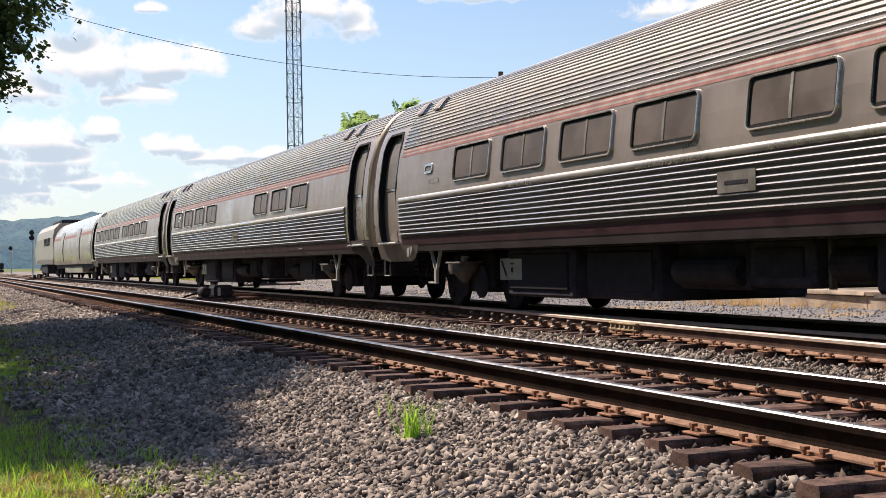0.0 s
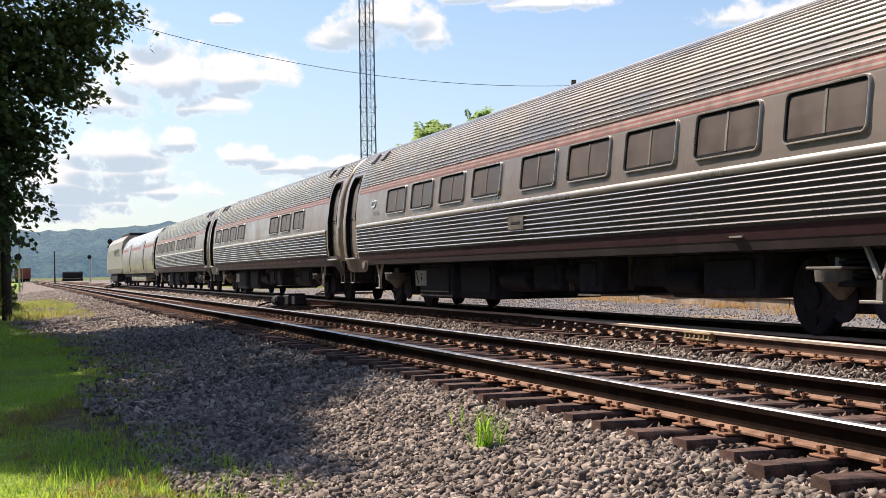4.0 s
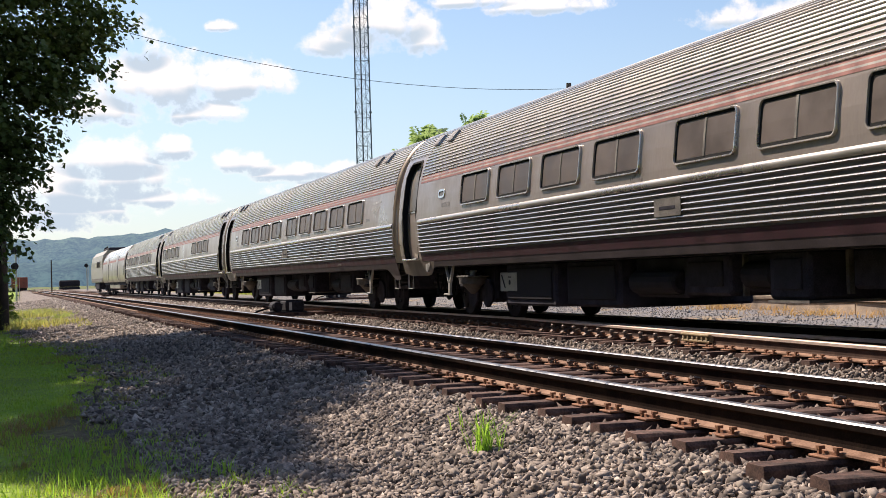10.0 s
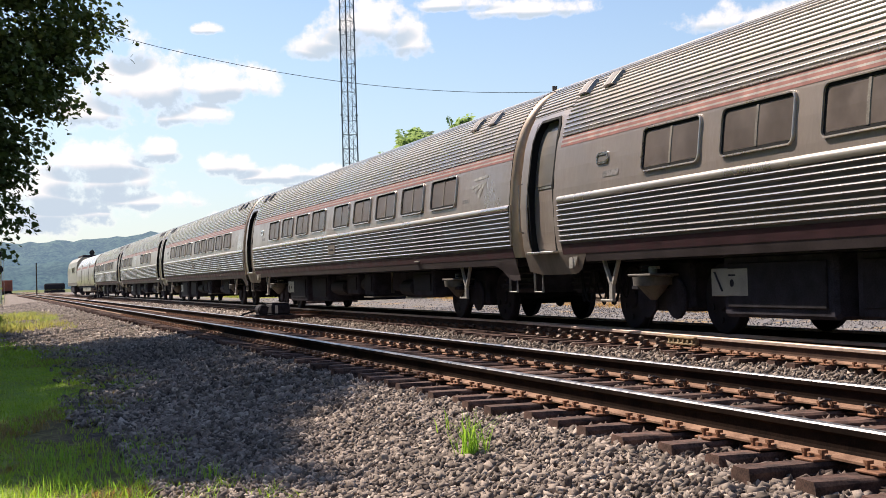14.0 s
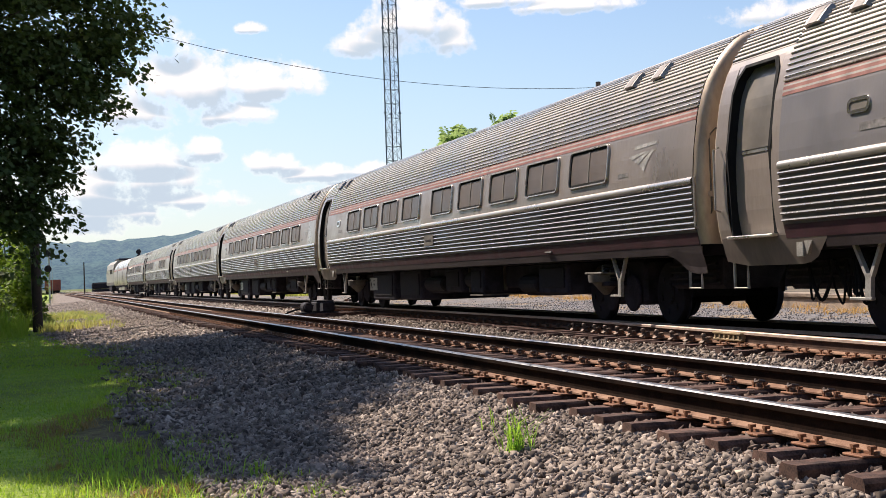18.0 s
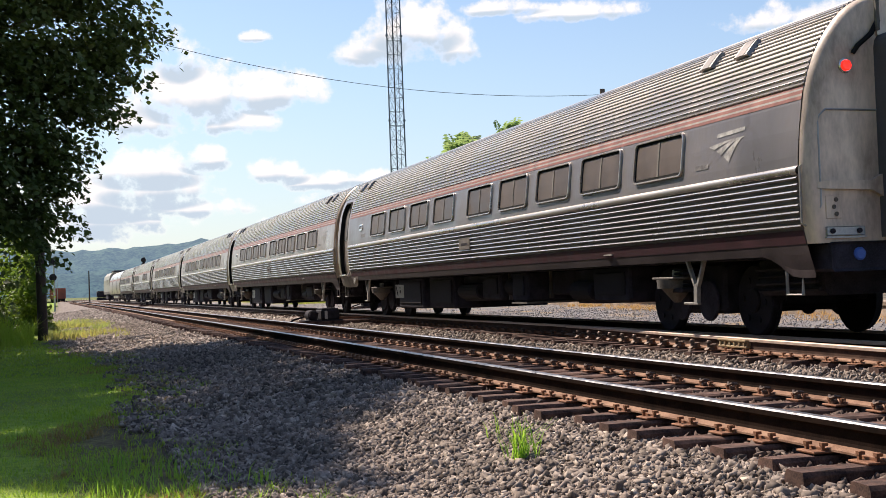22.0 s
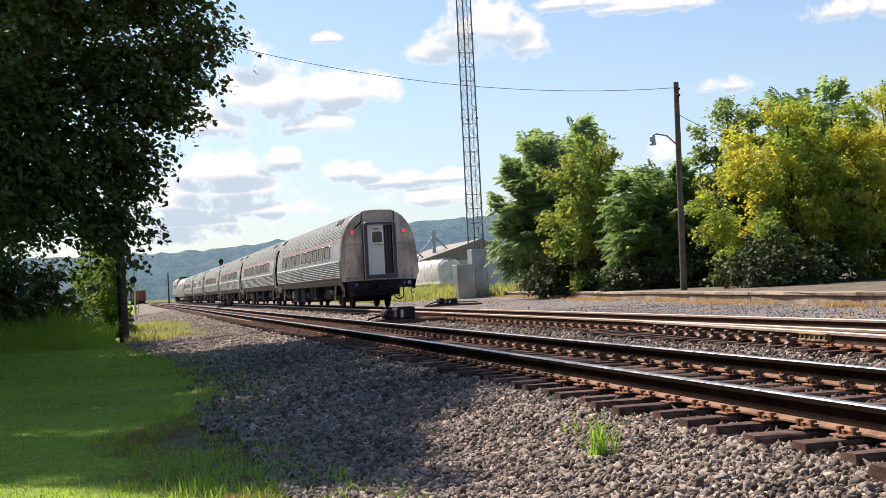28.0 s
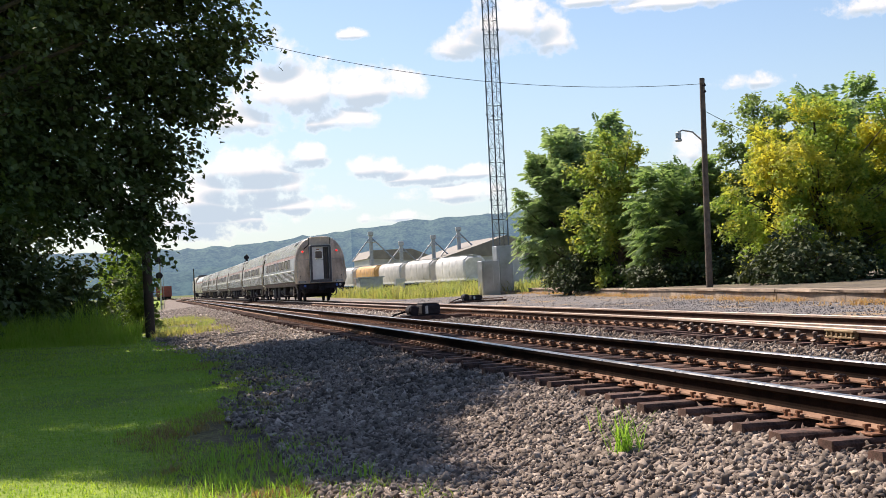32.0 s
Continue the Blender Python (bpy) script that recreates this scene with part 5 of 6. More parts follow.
def make_platform():
    """The old platform: a low edge of concrete blocks with worn coping and earth behind."""
    plat = thing("old_platform", "low weathered concrete platform edge with earth behind", "platform", kind="structure")
    g = Geo()
    ys = [10 + 4 * i for i in range(20)]
    g.loft([[(wall_x(y) + 0.25, y, -0.5), (wall_x(y) + 0.25, y, 0.06), (wall_x(y) + 1.2, y, 0.12), (wall_x(y) + 30, y, 0.14), (wall_x(y) + 30, y, -0.5)] for y in ys], True, True)
    part("earth", g, EARTH, plat, "packed earth and weeds on the platform")
    rnd = random.Random(8)
    y = 12.0
    while y < 86:
        ln = rnd.uniform(2.2, 3.4)
        b = Geo()
        j = lambda: rnd.uniform(-0.02, 0.02)
        x0, x1 = wall_x(y), wall_x(y + ln - 0.03)
        b.loft([[(x0 + j(), y, -0.45), (x0 + j(), y, 0.0 + j()), (x0 + 0.04, y, 0.04), (x0 + 0.3, y, 0.04), (x0 + 0.3, y, -0.45)],
                [(x1 + j(), y + ln - 0.03, -0.45), (x1 + j(), y + ln - 0.03, 0.0 + j()), (x1 + 0.04, y + ln - 0.03, 0.04), (x1 + 0.3, y + ln - 0.03, 0.04), (x1 + 0.3, y + ln - 0.03, -0.45)]])
        part("block", b, CONCRETE, plat)
        c = Geo()
        c.loft([[(x0 - 0.06 + j(), y, 0.044), (x0 - 0.06 + j(), y, 0.12 + j() * 0.8), (x0 + 0.5, y, 0.13), (x0 + 0.5, y, 0.044)],
                [(x1 - 0.06 + j(), y + ln - 0.03, 0.044), (x1 - 0.06 + j(), y + ln - 0.03, 0.12 + j() * 0.8), (x1 + 0.5, y + ln - 0.03, 0.13), (x1 + 0.5, y + ln - 0.03, 0.044)]])
        part("coping", c, CONCRETE, plat)
        y += ln


def make_tower(x, y, w, height):
    """A three-legged lattice mast in six-metre sections, with ladder, cable run and joint flanges."""
    tw = thing("lattice_mast", "tall grey steel lattice radio mast", "radio mast")
    legs = [Vector((-w / 2, 0.0, 0)), Vector((w / 2, 0.1 * w, 0)), Vector((0.12 * w, 0.8 * w, 0))]
    sec = 6.1
    n = int(height / sec) + 1
    taper = lambda z: 1.0 - 0.22 * z / height
    at = lambda k, z: Vector((x, y, z)) + legs[k] * taper(z)
    for k in range(3):
        part("leg", Geo().tube([at(k, 0), at(k, height)], 0.05, 6), TOWER, tw)
    for i in range(n):
        for k in range(3):
            z = min(sec * i + 0.4, height)
            part("flange", Geo().disc(at(k, z - 0.06), (0, 0, 1), 0.11, 0.12, 8), TOWER, tw)
    step = 1.02
    for i in range(int(height / step)):
        z0, z1 = i * step, (i + 1) * step
        g = Geo()
        for k in range(3):
            a, b = k, (k + 1) % 3
            g.tube([at(a, z0), at(b, z0)], 0.018, 4)
            g.tube([at(a, z0), at(b, z1)], 0.016, 4)
            g.tube([at(b, z0), at(a, z1)], 0.016, 4)
        part("lattice_bay", g, TOWER, tw)
    lad = Geo()
    for q in (-0.16, 0.16):
        lad.tube([at(0, 0) * 0.5 + at(1, 0) * 0.5 + Vector((q + 0.1, 0.1, 0)), at(0, height) * 0.5 + at(1, height) * 0.5 + Vector((q + 0.1, 0.1, 0))], 0.02, 4)
    part("cable_ladder", lad, BLACK, tw)
    return tw


def make_pole(name, label, x, y, z0, top, r0, r1, mat, lean=(0, 0)):
    p = thing(name, label, "utility pole")
    part("shaft", Geo().tube([(x, y, z0 - 0.3), (x + lean[0] * 0.5, y + lean[1] * 0.5, (z0 + top) / 2), (x + lean[0], y + lean[1], top)], [r0, (r0 + r1) / 2, r1], 14), mat, p, smooth=True)
    return p


def wire(name, a, b, sag, r, label):
    a, b = Vector(a), Vector(b)
    pts = [a.lerp(b, u) - Vector((0, 0, 4 * sag * u * (1 - u))) for u in np.linspace(0, 1, 25)]
    solo(name, Geo().tube(pts, r, 5), BLACK, label, "cable")


# ---- trees ----
def spray_leaves(name, rnd, pts, out, per, leaf, spread, mat, long=1.5, droop=0.35):
    """Flat sprays of leaves at the tips of twigs: pts are the sprays' middles, out their directions."""
    n = len(pts)
    k = np.repeat(np.arange(n), per)
    m = len(k)
    side = np.cross(out, np.array([0, 0, 1.0]))
    side /= np.linalg.norm(side, axis=1, keepdims=True) + 1e-9
    big = spread * rnd.uniform(0.6, 1.3, n)[k][:, None]
    u, w = rnd.uniform(-1, 1, (m, 1)), rnd.normal(0, 0.45, (m, 1))
    mid = pts[k] + out[k] * big * u + side[k] * big * w * (1.15 - 0.6 * u)
    mid[:, 2] += (rnd.normal(0, 0.20, m) - droop * np.maximum(0, u[:, 0] + 0.2) ** 2 - 0.2 * np.abs(w[:, 0])) * big[:, 0]
    axis = out[k] * 0.6 + side[k] * w * 1.4 + rnd.normal(size=(m, 3)) * 0.55
    axis[:, 2] -= 0.35
    axis /= np.linalg.norm(axis, axis=1, keepdims=True)
    up = rnd.normal(size=(m, 3)) * 0.55 + out[k] * 0.35 + np.array([0, 0, 1.0])
    across = np.cross(axis, up)
    across /= np.linalg.norm(across, axis=1, keepdims=True) + 1e-9
    nor = np.cross(across, axis)
    s = leaf * rnd.uniform(0.6, 1.35, (m, 1))
    v = np.stack([mid - axis * s * long / 2, mid - across * s * 0.5 + nor * s * 0.1, mid + axis * s * long / 2, mid + across * s * 0.5 + nor * s * 0.1], 1).reshape(-1, 3)
    i = np.arange(m)[:, None] * 4
    f = np.concatenate([i + np.array([[0, 1, 2]]), i + np.array([[0, 2, 3]])], 1).reshape(-1, 3)
    return big_mesh(name, v, f, mat)


def frond_leaves(name, rnd, pts, out, leaf, length, mat):
    """Feathered fronds: an arching midrib with a dozen pairs of hanging leaflets."""
    n, pairs = len(pts), 9
    side = np.cross(out, np.array([0, 0, 1.0]))
    side /= np.linalg.norm(side, axis=1, keepdims=True) + 1e-9
    ln = length * rnd.uniform(0.6, 1.25, n)
    bow = rnd.uniform(0.15, 0.75, n)
    vs = []
    for j in range(pairs):
        u = (j + 0.6) / pairs
        c = pts + out * (ln * (u - 0.35))[:, None]
        c[:, 2] += ln * (0.25 * u - bow * u * u)
        for q in (-1, 1):
            d = side * q * 0.9 + out * 0.45 + rnd.normal(size=(n, 3)) * 0.12
            d[:, 2] -= 0.35 + 0.3 * bow
            d /= np.linalg.norm(d, axis=1, keepdims=True)
            size = leaf * (0.65 + 0.7 * math.sin(math.pi * min(1, u * 0.9 + 0.1))) * rnd.uniform(0.8, 1.2, n)[:, None]
            w = out * size * 0.17
            vs.append(np.stack([c, c + d * size * 0.5 - w, c + d * size, c + d * size * 0.5 + w], 1))
    v = np.concatenate(vs).reshape(-1, 3)
    i = np.arange(len(v) // 4)[:, None] * 4
    f = np.concatenate([i + np.array([[0, 1, 2]]), i + np.array([[0, 2, 3]])], 1).reshape(-1, 3)
    return big_mesh(name, v, f, mat)


def make_tree(label, x, y, z0, height, radius, low, mat, sprays, per, leaf, spread, seed, trunk=0.18, group="trees along the line", fronds=False, extra=(), lumps=0.55, long=1.5, flare=0.35, taper=0.0, thin=0.0, gather=0.28, gaps=None):
    """A tapered trunk with limbs, and an uneven crown of leafy sprays at the ends of its twigs."""
    rnd = np.random.default_rng(seed)
    tree = thing("tree", label, "tree", group)
    base = Vector((x, y, z0))
    mid_z, half_h = (low + height) / 2, (height - low) / 2
    d = rnd.normal(size=(sprays, 3))
    d /= np.linalg.norm(d, axis=1, keepdims=True)
    bulge = np.array([1.0 + lumps * (noise.noise(Vector(p) * 1.7 + Vector((seed, 0, 0))) + 0.6 * noise.noise(Vector(p) * 4.3 + Vector((0, seed, 0)))) for p in d])
    rad = rnd.random(sprays) ** 0.38 * bulge
    # fuller towards the foot than a ball
    flat = np.where(d[:, 2] < 0, 1.0 + flare * np.abs(d[:, 2]), 1.0 - taper * np.maximum(0, d[:, 2] * rad))[:, None]
    pts = np.array([x, y, z0 + mid_z]) + d * rad[:, None] * np.array([radius, radius, half_h]) * np.concatenate([flat, flat, np.ones_like(flat)], 1)
    # a lighter top lets flecks of sun through
    pts = pts[(d[:, 2] * rad < 0.05) | (d[:, 0] > 0.25) | (rnd.random(sprays) > thin)]
    for (ex, ey, ez), r, cnt in extra:
        pts = np.concatenate([pts, np.array([ex, ey, ez]) + rnd.normal(0, r * 0.5, (cnt, 3))])
    if gaps:
        pts = pts[[gaps(p) for p in pts]]
    # twigs gather towards the ends of the limbs
    tips = pts[rnd.choice(len(pts), 70, replace=False)]
    near = np.argmin(((pts[:, None] - tips[None]) ** 2).sum(2), 1)
    pts += (tips[near] - pts) * gather
    pts[:, 2] = np.maximum(pts[:, 2], z0 + 0.15)
    out = pts - np.array([x, y, z0 + height * 0.35])
    out[:, 2] *= 0.35
    out += rnd.normal(size=out.shape) * radius * 0.25
    out /= np.linalg.norm(out, axis=1, keepdims=True)
    g = Geo()
    g.tube([base - Vector((0, 0, 0.3)), base + Vector((0.05, 0, height * 0.2)), base + Vector((0.12, 0.1, height * 0.5)), base + Vector((0.0, 0.2, height * 0.85))], [trunk * 1.3, trunk, trunk * 0.7, trunk * 0.2], 10)
    part("trunk", g, BARK, tree, smooth=True)
    lm = Geo()
    for p in pts[::max(1, len(pts) // 60)]:
        p = Vector(p)
        h0 = min(max(0.15 * height, (p.z - z0) * 0.6), height * 0.75)
        a = base + Vector((0.08, 0.1, h0))
        m = a.lerp(p, 0.5) + Vector((0, 0, -0.25))
        lm.tube([a, m, p], [trunk * 0.36, trunk * 0.2, trunk * 0.05], 6)
    part("limb", lm, BARK, tree, smooth=True)
    me = frond_leaves("crown", rnd, pts, out, leaf, spread, mat) if fronds else spray_leaves("crown", rnd, pts, out, per, leaf, spread, mat, long)
    tagged(part("crown", me, None, tree), "uneven leafy crown", kind="stuff")
    return tree


def make_bush(label, x, y, z0, rx, ry, h, mat, sprays, per, leaf, seed, group="shrubs along the line"):
    """A shrub of many stems that fan out from the ground."""
    rnd = np.random.default_rng(seed)
    d = rnd.normal(size=(sprays, 3))
    d /= np.linalg.norm(d, axis=1, keepdims=True)
    d[:, 2] = np.abs(d[:, 2])
    bulge = np.array([1.0 + 0.55 * noise.noise(Vector(p) * 2.2 + Vector((seed, 0, 0))) for p in d])
    pts = np.array([x, y, z0]) + d * (rnd.random(sprays) ** 0.4 * bulge)[:, None] * np.array([rx * 1.3, ry * 1.3, h])
    pts[:, 2] = np.maximum(pts[:, 2], z0 + 0.1)
    out = (pts - np.array([x, y, z0])) * np.array([1, 1, 0.4]) + rnd.normal(size=(sprays, 3)) * 0.4
    out /= np.linalg.norm(out, axis=1, keepdims=True)
    b = thing("bush", label, "bush", group)
    st = Geo()
    for p in pts[::max(1, sprays // 14)]:
        st.tube([(x, y, z0 - 0.1), ((x + p[0]) / 2, (y + p[1]) / 2, z0 + (p[2] - z0) * 0.65), tuple(p)], [0.045, 0.025, 0.008], 5)
    part("stem", st, BARK, b)
    tagged(part("foliage", spray_leaves("foliage", rnd, pts, out, per, leaf, 0.4, mat), None, b), kind="stuff")


def blades(name, rnd, pts, length, width, mat, lean=0.5):
    """Grass blades: bent three-sided strips."""
    n = len(pts)
    a = rnd.uniform(0, 2 * math.pi, n)
    ln = length * rnd.uniform(0.5, 1.2, n)
    d = np.stack([np.cos(a), np.sin(a), np.zeros(n)], 1)
    s = np.stack([-np.sin(a), np.cos(a), np.zeros(n)], 1) * (width * rnd.uniform(0.7, 1.2, n))[:, None]
    le = (lean * rnd.uniform(0.2, 1.0, n) * ln)[:, None]
    up = np.array([0, 0, 1.0])
    m = pts + d * le * 0.35 + up * (ln * 0.6)[:, None]
    t = pts + d * le + up * (ln * rnd.uniform(0.8, 1.0, n))[:, None]
    v = np.stack([pts - s / 2, pts + s / 2, m + s * 0.35, m - s * 0.35, t], 1).reshape(-1, 3)
    i = np.arange(n)[:, None] * 5
    f = np.concatenate([i + np.array([[0, 1, 2]]), i + np.array([[0, 2, 3]]), i + np.array([[3, 2, 4]])], 1).reshape(-1, 3)
    return big_mesh(name, v, f, mat)


make_platform()
TOWER_AT = (23.5, 92.5)
make_tower(TOWER_AT[0], TOWER_AT[1], 1.18, 42.0)
cab = thing("equipment_cabinet", "tall bare aluminium equipment cabinet on a slab", "cabinet")
part("case", Geo().box(22.15, 23.3, 88.6, 89.8, 0.0, 3.1, 0, 0.03), CABINET, cab)
part("slab", Geo().box(21.9, 23.6, 88.2, 90.2, -0.3, 0.0, 0, 0.02), CONCRETE, cab)
part("cabinet_door", Geo().box(22.35, 23.1, 88.55, 88.6, 0.2, 2.7, 0, 0.01), CABINET, cab)
side_cab = thing("relay_case", "low silver relay case beside the cabinet", "cabinet")
part("case", Geo().box(20.85, 22.05, 87.6, 89.0, -0.25, 2.1, 0, 0.03), CABINET, side_cab)
part("case_door", Geo().box(20.95, 21.6, 87.55, 87.6, 0.0, 1.95, 0, 0.01), CABINET, side_cab)

pole = make_pole("utility_pole", "weathered wooden utility pole with a street light arm", 20.6, 48.7, 0.1, 8.25, 0.135, 0.10, POLE_WOOD, (0.15, 0))
arm = Geo().tube([(20.7, 48.7, 5.75), (20.2, 48.6, 6.15), (19.75, 48.5, 6.22), (19.55, 48.45, 6.15)], 0.03, 6)
part("lamp_arm", arm, GALV, pole)
part("lamp_head", Geo().disc((19.55, 48.45, 5.88), (0, 0, 1), 0.11, 0.26, 12, 0, 0.03).disc((19.55, 48.45, 5.78), (0, 0, 1), 0.14, 0.10, 12, 0, 0.03), GALV, pole, "grey lamp head with a glass bowl")
part("insulator", Geo().disc((20.74, 48.55, 7.95), (0, -1, 0), 0.05, 0.12, 8).disc((20.74, 48.55, 7.7), (0, -1, 0), 0.05, 0.12, 8), BLACK, pole)
wire("overhead_wire", (20.72, 48.6, 8.02), (-6.0, 47.5, 12.9), 1.6, 0.010, "thin dark overhead cable across the line")
wire("service_wire", (20.8, 48.8, 7.0), (34.0, 56.0, 4.0), 0.4, 0.012, "thin service cable running into the trees")
make_pole("tarred_post", "dark tarred wooden post at the lawn's edge", -0.58, 46.8, -0.6, 9.8, 0.17, 0.13, POLE_DARK, (-0.12, 0))

# trees on the platform
ON_PLATFORM = "trees on the old platform"
make_tree("dark leafy sumac tree in full leaf", 21.4, 70.0, 0.0, 8.8, 2.3, 0.1, LEAF_SHADY, 1700, 1, 0.34, 1.05, 11, group=ON_PLATFORM, fronds=True, lumps=0.38, gather=0.42)
make_tree("dense dark sumac with a tall crown", 23.8, 71.0, 0.0, 9.0, 2.4, 0.1, LEAF_SHADY, 1700, 1, 0.34, 1.05, 12, group=ON_PLATFORM, fronds=True, lumps=0.38, gather=0.42)
make_tree("green tree with yellowing tips", 22.4, 64.0, 0.0, 7.7, 2.2, 0.1, LEAF_MIX, 900, 26, 0.125, 0.5, 13, group=ON_PLATFORM, gather=0.5)
make_tree("bright green sumac tree with drooping fronds", 23.8, 59.0, 0.0, 6.2, 2.5, 0.0, LEAF_GREEN, 1600, 1, 0.30, 1.0, 14, group=ON_PLATFORM, fronds=True, lumps=0.4, gather=0.42)
make_tree("dark green tree behind the pole", 27.4, 58.0, 0.0, 8.6, 2.4, 0.2, LEAF_DEEP, 950, 24, 0.13, 0.5, 15, group=ON_PLATFORM, gather=0.5)
make_tree("yellow-green tree turning colour", 26.4, 50.5, 0.0, 8.0, 3.5, 0.1, LEAF_YELLOW, 1900, 28, 0.10, 0.42, 16, group=ON_PLATFORM, gather=0.45, lumps=0.6)
make_tree("tall green sumac behind the yellow tree", 30.4, 57.0, 0.0, 9.5, 2.9, 0.2, LEAF_GREEN, 1600, 1, 0.32, 1.05, 17, group=ON_PLATFORM, fronds=True, lumps=0.4, gather=0.42)
make_tree("broad yellow-green tree at the platform", 31.6, 51.5, 0.0, 8.6, 3.5, 0.2, LEAF_YELLOW, 1900, 28, 0.105, 0.45, 18, group=ON_PLATFORM, gather=0.45, lumps=0.6)
make_tree("green tree further along the platform", 38.0, 50.0, 0.0, 7.8, 3.7, 0.2, LEAF_MIX, 900, 18, 0.15, 0.6, 19, group=ON_PLATFORM, gather=0.5)
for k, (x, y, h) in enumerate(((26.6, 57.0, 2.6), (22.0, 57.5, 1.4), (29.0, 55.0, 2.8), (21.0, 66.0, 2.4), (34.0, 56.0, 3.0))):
    make_bush("shaded green shrub under the trees", x, y, 0.1, 1.5, 1.1, h, LEAF_UNDER_SHADE, 170, 20, 0.12, 40 + k)

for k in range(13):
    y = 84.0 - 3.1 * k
    make_bush("dense shaded growth under the platform trees", wall_x(y) + (2.4 if y > 60 else 4.6) + 1.2 * (k % 3), y, 0.1, 1.6, 1.6, 2.0 + 0.5 * (k % 2), LEAF_UNDER_SHADE, 190, 20, 0.13, 70 + k)

# the big maple that shades the lawn, and the growth behind it
MAPLE = (-9.4, 30.0)
BOUGHS = []                            # boughs that reach out over the stone: azimuth, elevation seen from the lawn's foot
for az, el in ((4.2, 12.5), (3.9, 11.3), (3.5, 10.0), (2.7, 8.8), (1.7, 7.7), (1.1, 6.3), (0.5, 5.1), (0.1, 4.2), (-0.1, 3.2)):
    for q in (0.0, 1.1, 2.3):
        BOUGHS.append(((31.0 * math.sin(radians(az)) - 0.7 - q, 31.0 * math.cos(radians(az)) - 0.6 * q, EYE + 31.0 * math.tan(radians(el)) + 0.35 * q), 0.85 + 0.15 * q, 56))


def sun_patch_gaps(p):
    """Opens the unseen upper crown along the sun's rays, to fit sun patches on the lawn."""
    k = (p[2] + 0.6) / SUN_DIR.z
    gx, gy = p[0] - SUN_DIR.x * k, p[1] - SUN_DIR.y * k
    w = 0.5 * noise.noise(Vector((gx * 0.9, gy * 0.9, 3)))
    if p[2] < 9.0:
        return True
    if gx < 1.0 + w and gy < 11.7 + w - 1.8 * min(1.0, max(0.0, gx + 0.8)):
        return False
    for x0, y0, rx, ry in ((-2.2, 15.4, 2.4, 0.55), (0.9, 20.5, 0.8, 0.5), (-1.2, 27.5, 1.0, 0.5), (1.6, 14.6, 0.5, 0.28), (-4.4, 13.2, 1.0, 0.5)):
        if ((gx - x0) / rx) ** 2 + ((gy - y0) / ry) ** 2 < 1.0 + 1.6 * w:
            return False
    return True


# crown above the view is sized and cut for the shadow it casts
make_tree("large dark maple overhanging the lawn", *MAPLE, -0.6, 26.0, 9.0, 3.2, LEAF_DARK, 10000, 22, 0.12, 0.5, 21, 0.42, group="trees by the lawn", extra=BOUGHS, lumps=0.3, long=1.15, flare=0.0, taper=0.95, thin=0.40, gather=0.12, gaps=sun_patch_gaps)
# hidden by the maple; added only to cast shade further up the lawn
make_tree("unseen tall tree added behind the maple for its shade", -6.2, 37.4, -0.6, 16.0, 4.9, 4.4, LEAF_DARK, 2300, 24, 0.19, 0.8, 25, 0.25, group="trees by the lawn", flare=0.0)
make_tree("dark tree beyond the lawn", -9.5, 47.5, -0.6, 15.0, 6.2, 0.1, LEAF_DARK, 1900, 28, 0.2, 1.0, 22, 0.3, group="trees by the lawn", long=1.3)
make_bush("bright green shrub behind the tarred post", -1.15, 56.0, -0.6, 0.55, 1.5, 4.6, BUSH, 260, 22, 0.13, 51)
make_bush("sunlit shrub beyond the lawn", -1.9, 61.0, -0.6, 0.8, 2.0, 5.0, BUSH, 260, 22, 0.14, 52)
make_tree("dark tree at the back of the lawn", -6.4, 52.0, -0.6, 13.0, 3.0, 0.1, LEAF_DARK, 700, 26, 0.18, 0.9, 23, 0.2, group="trees by the lawn", long=1.3)
for k, (x, y, h) in enumerate(((-6.0, 50.0, 2.6), (-9.5, 50.0, 3.2), (-4.2, 52.0, 2.4), (-13.0, 48.0, 3.4))):
    make_bush("shaded shrub at the back of the lawn", x, y, -0.6, 2.0, 1.2, h * 1.3, LEAF_DARK, 320, 20, 0.17, 60 + k)

# ---- the yard ahead ----
def hopper_car(x, y, yaw, mat, label, ln=15.0):
    h = thing("covered_hopper", label, "freight car", "hopper cars in the yard", at=pose(x, y, 0, 0, 0, yaw))
    sec = [(-1.45, 1.2), (-1.58, 1.9), (-1.60, 3.0), (-1.50, 3.7), (-0.9, 4.25), (0.9, 4.25), (1.50, 3.7), (1.60, 3.0), (1.58, 1.9), (1.45, 1.2)]
    part("body", Geo().loft([[(px * k, yy, 1.2 + (pz - 1.2) * k) for px, pz in sec] for yy, k in ((0.6, 0.9), (1.0, 1.0), (ln - 1.0, 1.0), (ln - 0.6, 0.9))], True, True), mat, h, smooth=True)
    for yy in np.linspace(1.0, ln - 1.0, 5):
        part("rib", Geo().loft([[(px * 1.015, yy + q, pz) for px, pz in sec] for q in (-0.08, 0.08)], True, True), mat, h)
    part("sill", Geo().box(-1.5, 1.5, 0.3, ln - 0.3, 0.95, 1.2), WHITE_PAINT, h)
    for yy in (2.0, ln - 2.0):
        part("truck", Geo().box(-1.1, 1.1, yy - 1.2, yy + 1.2, 0.35, 0.75, 0, 0.05), UNDER, h)
        for q in (-0.85, 0.85):
            for s in (-0.75, 0.75):
                part("wheel", Geo().disc((s - 0.05, yy + q, 0.42), (1, 0, 0), 0.42, 0.1, 16), BLACK, h)
    part("running_board", Geo().box(-0.3, 0.3, 0.4, ln - 0.4, 4.36, 4.42), GALV, h)


YAW = 5.5
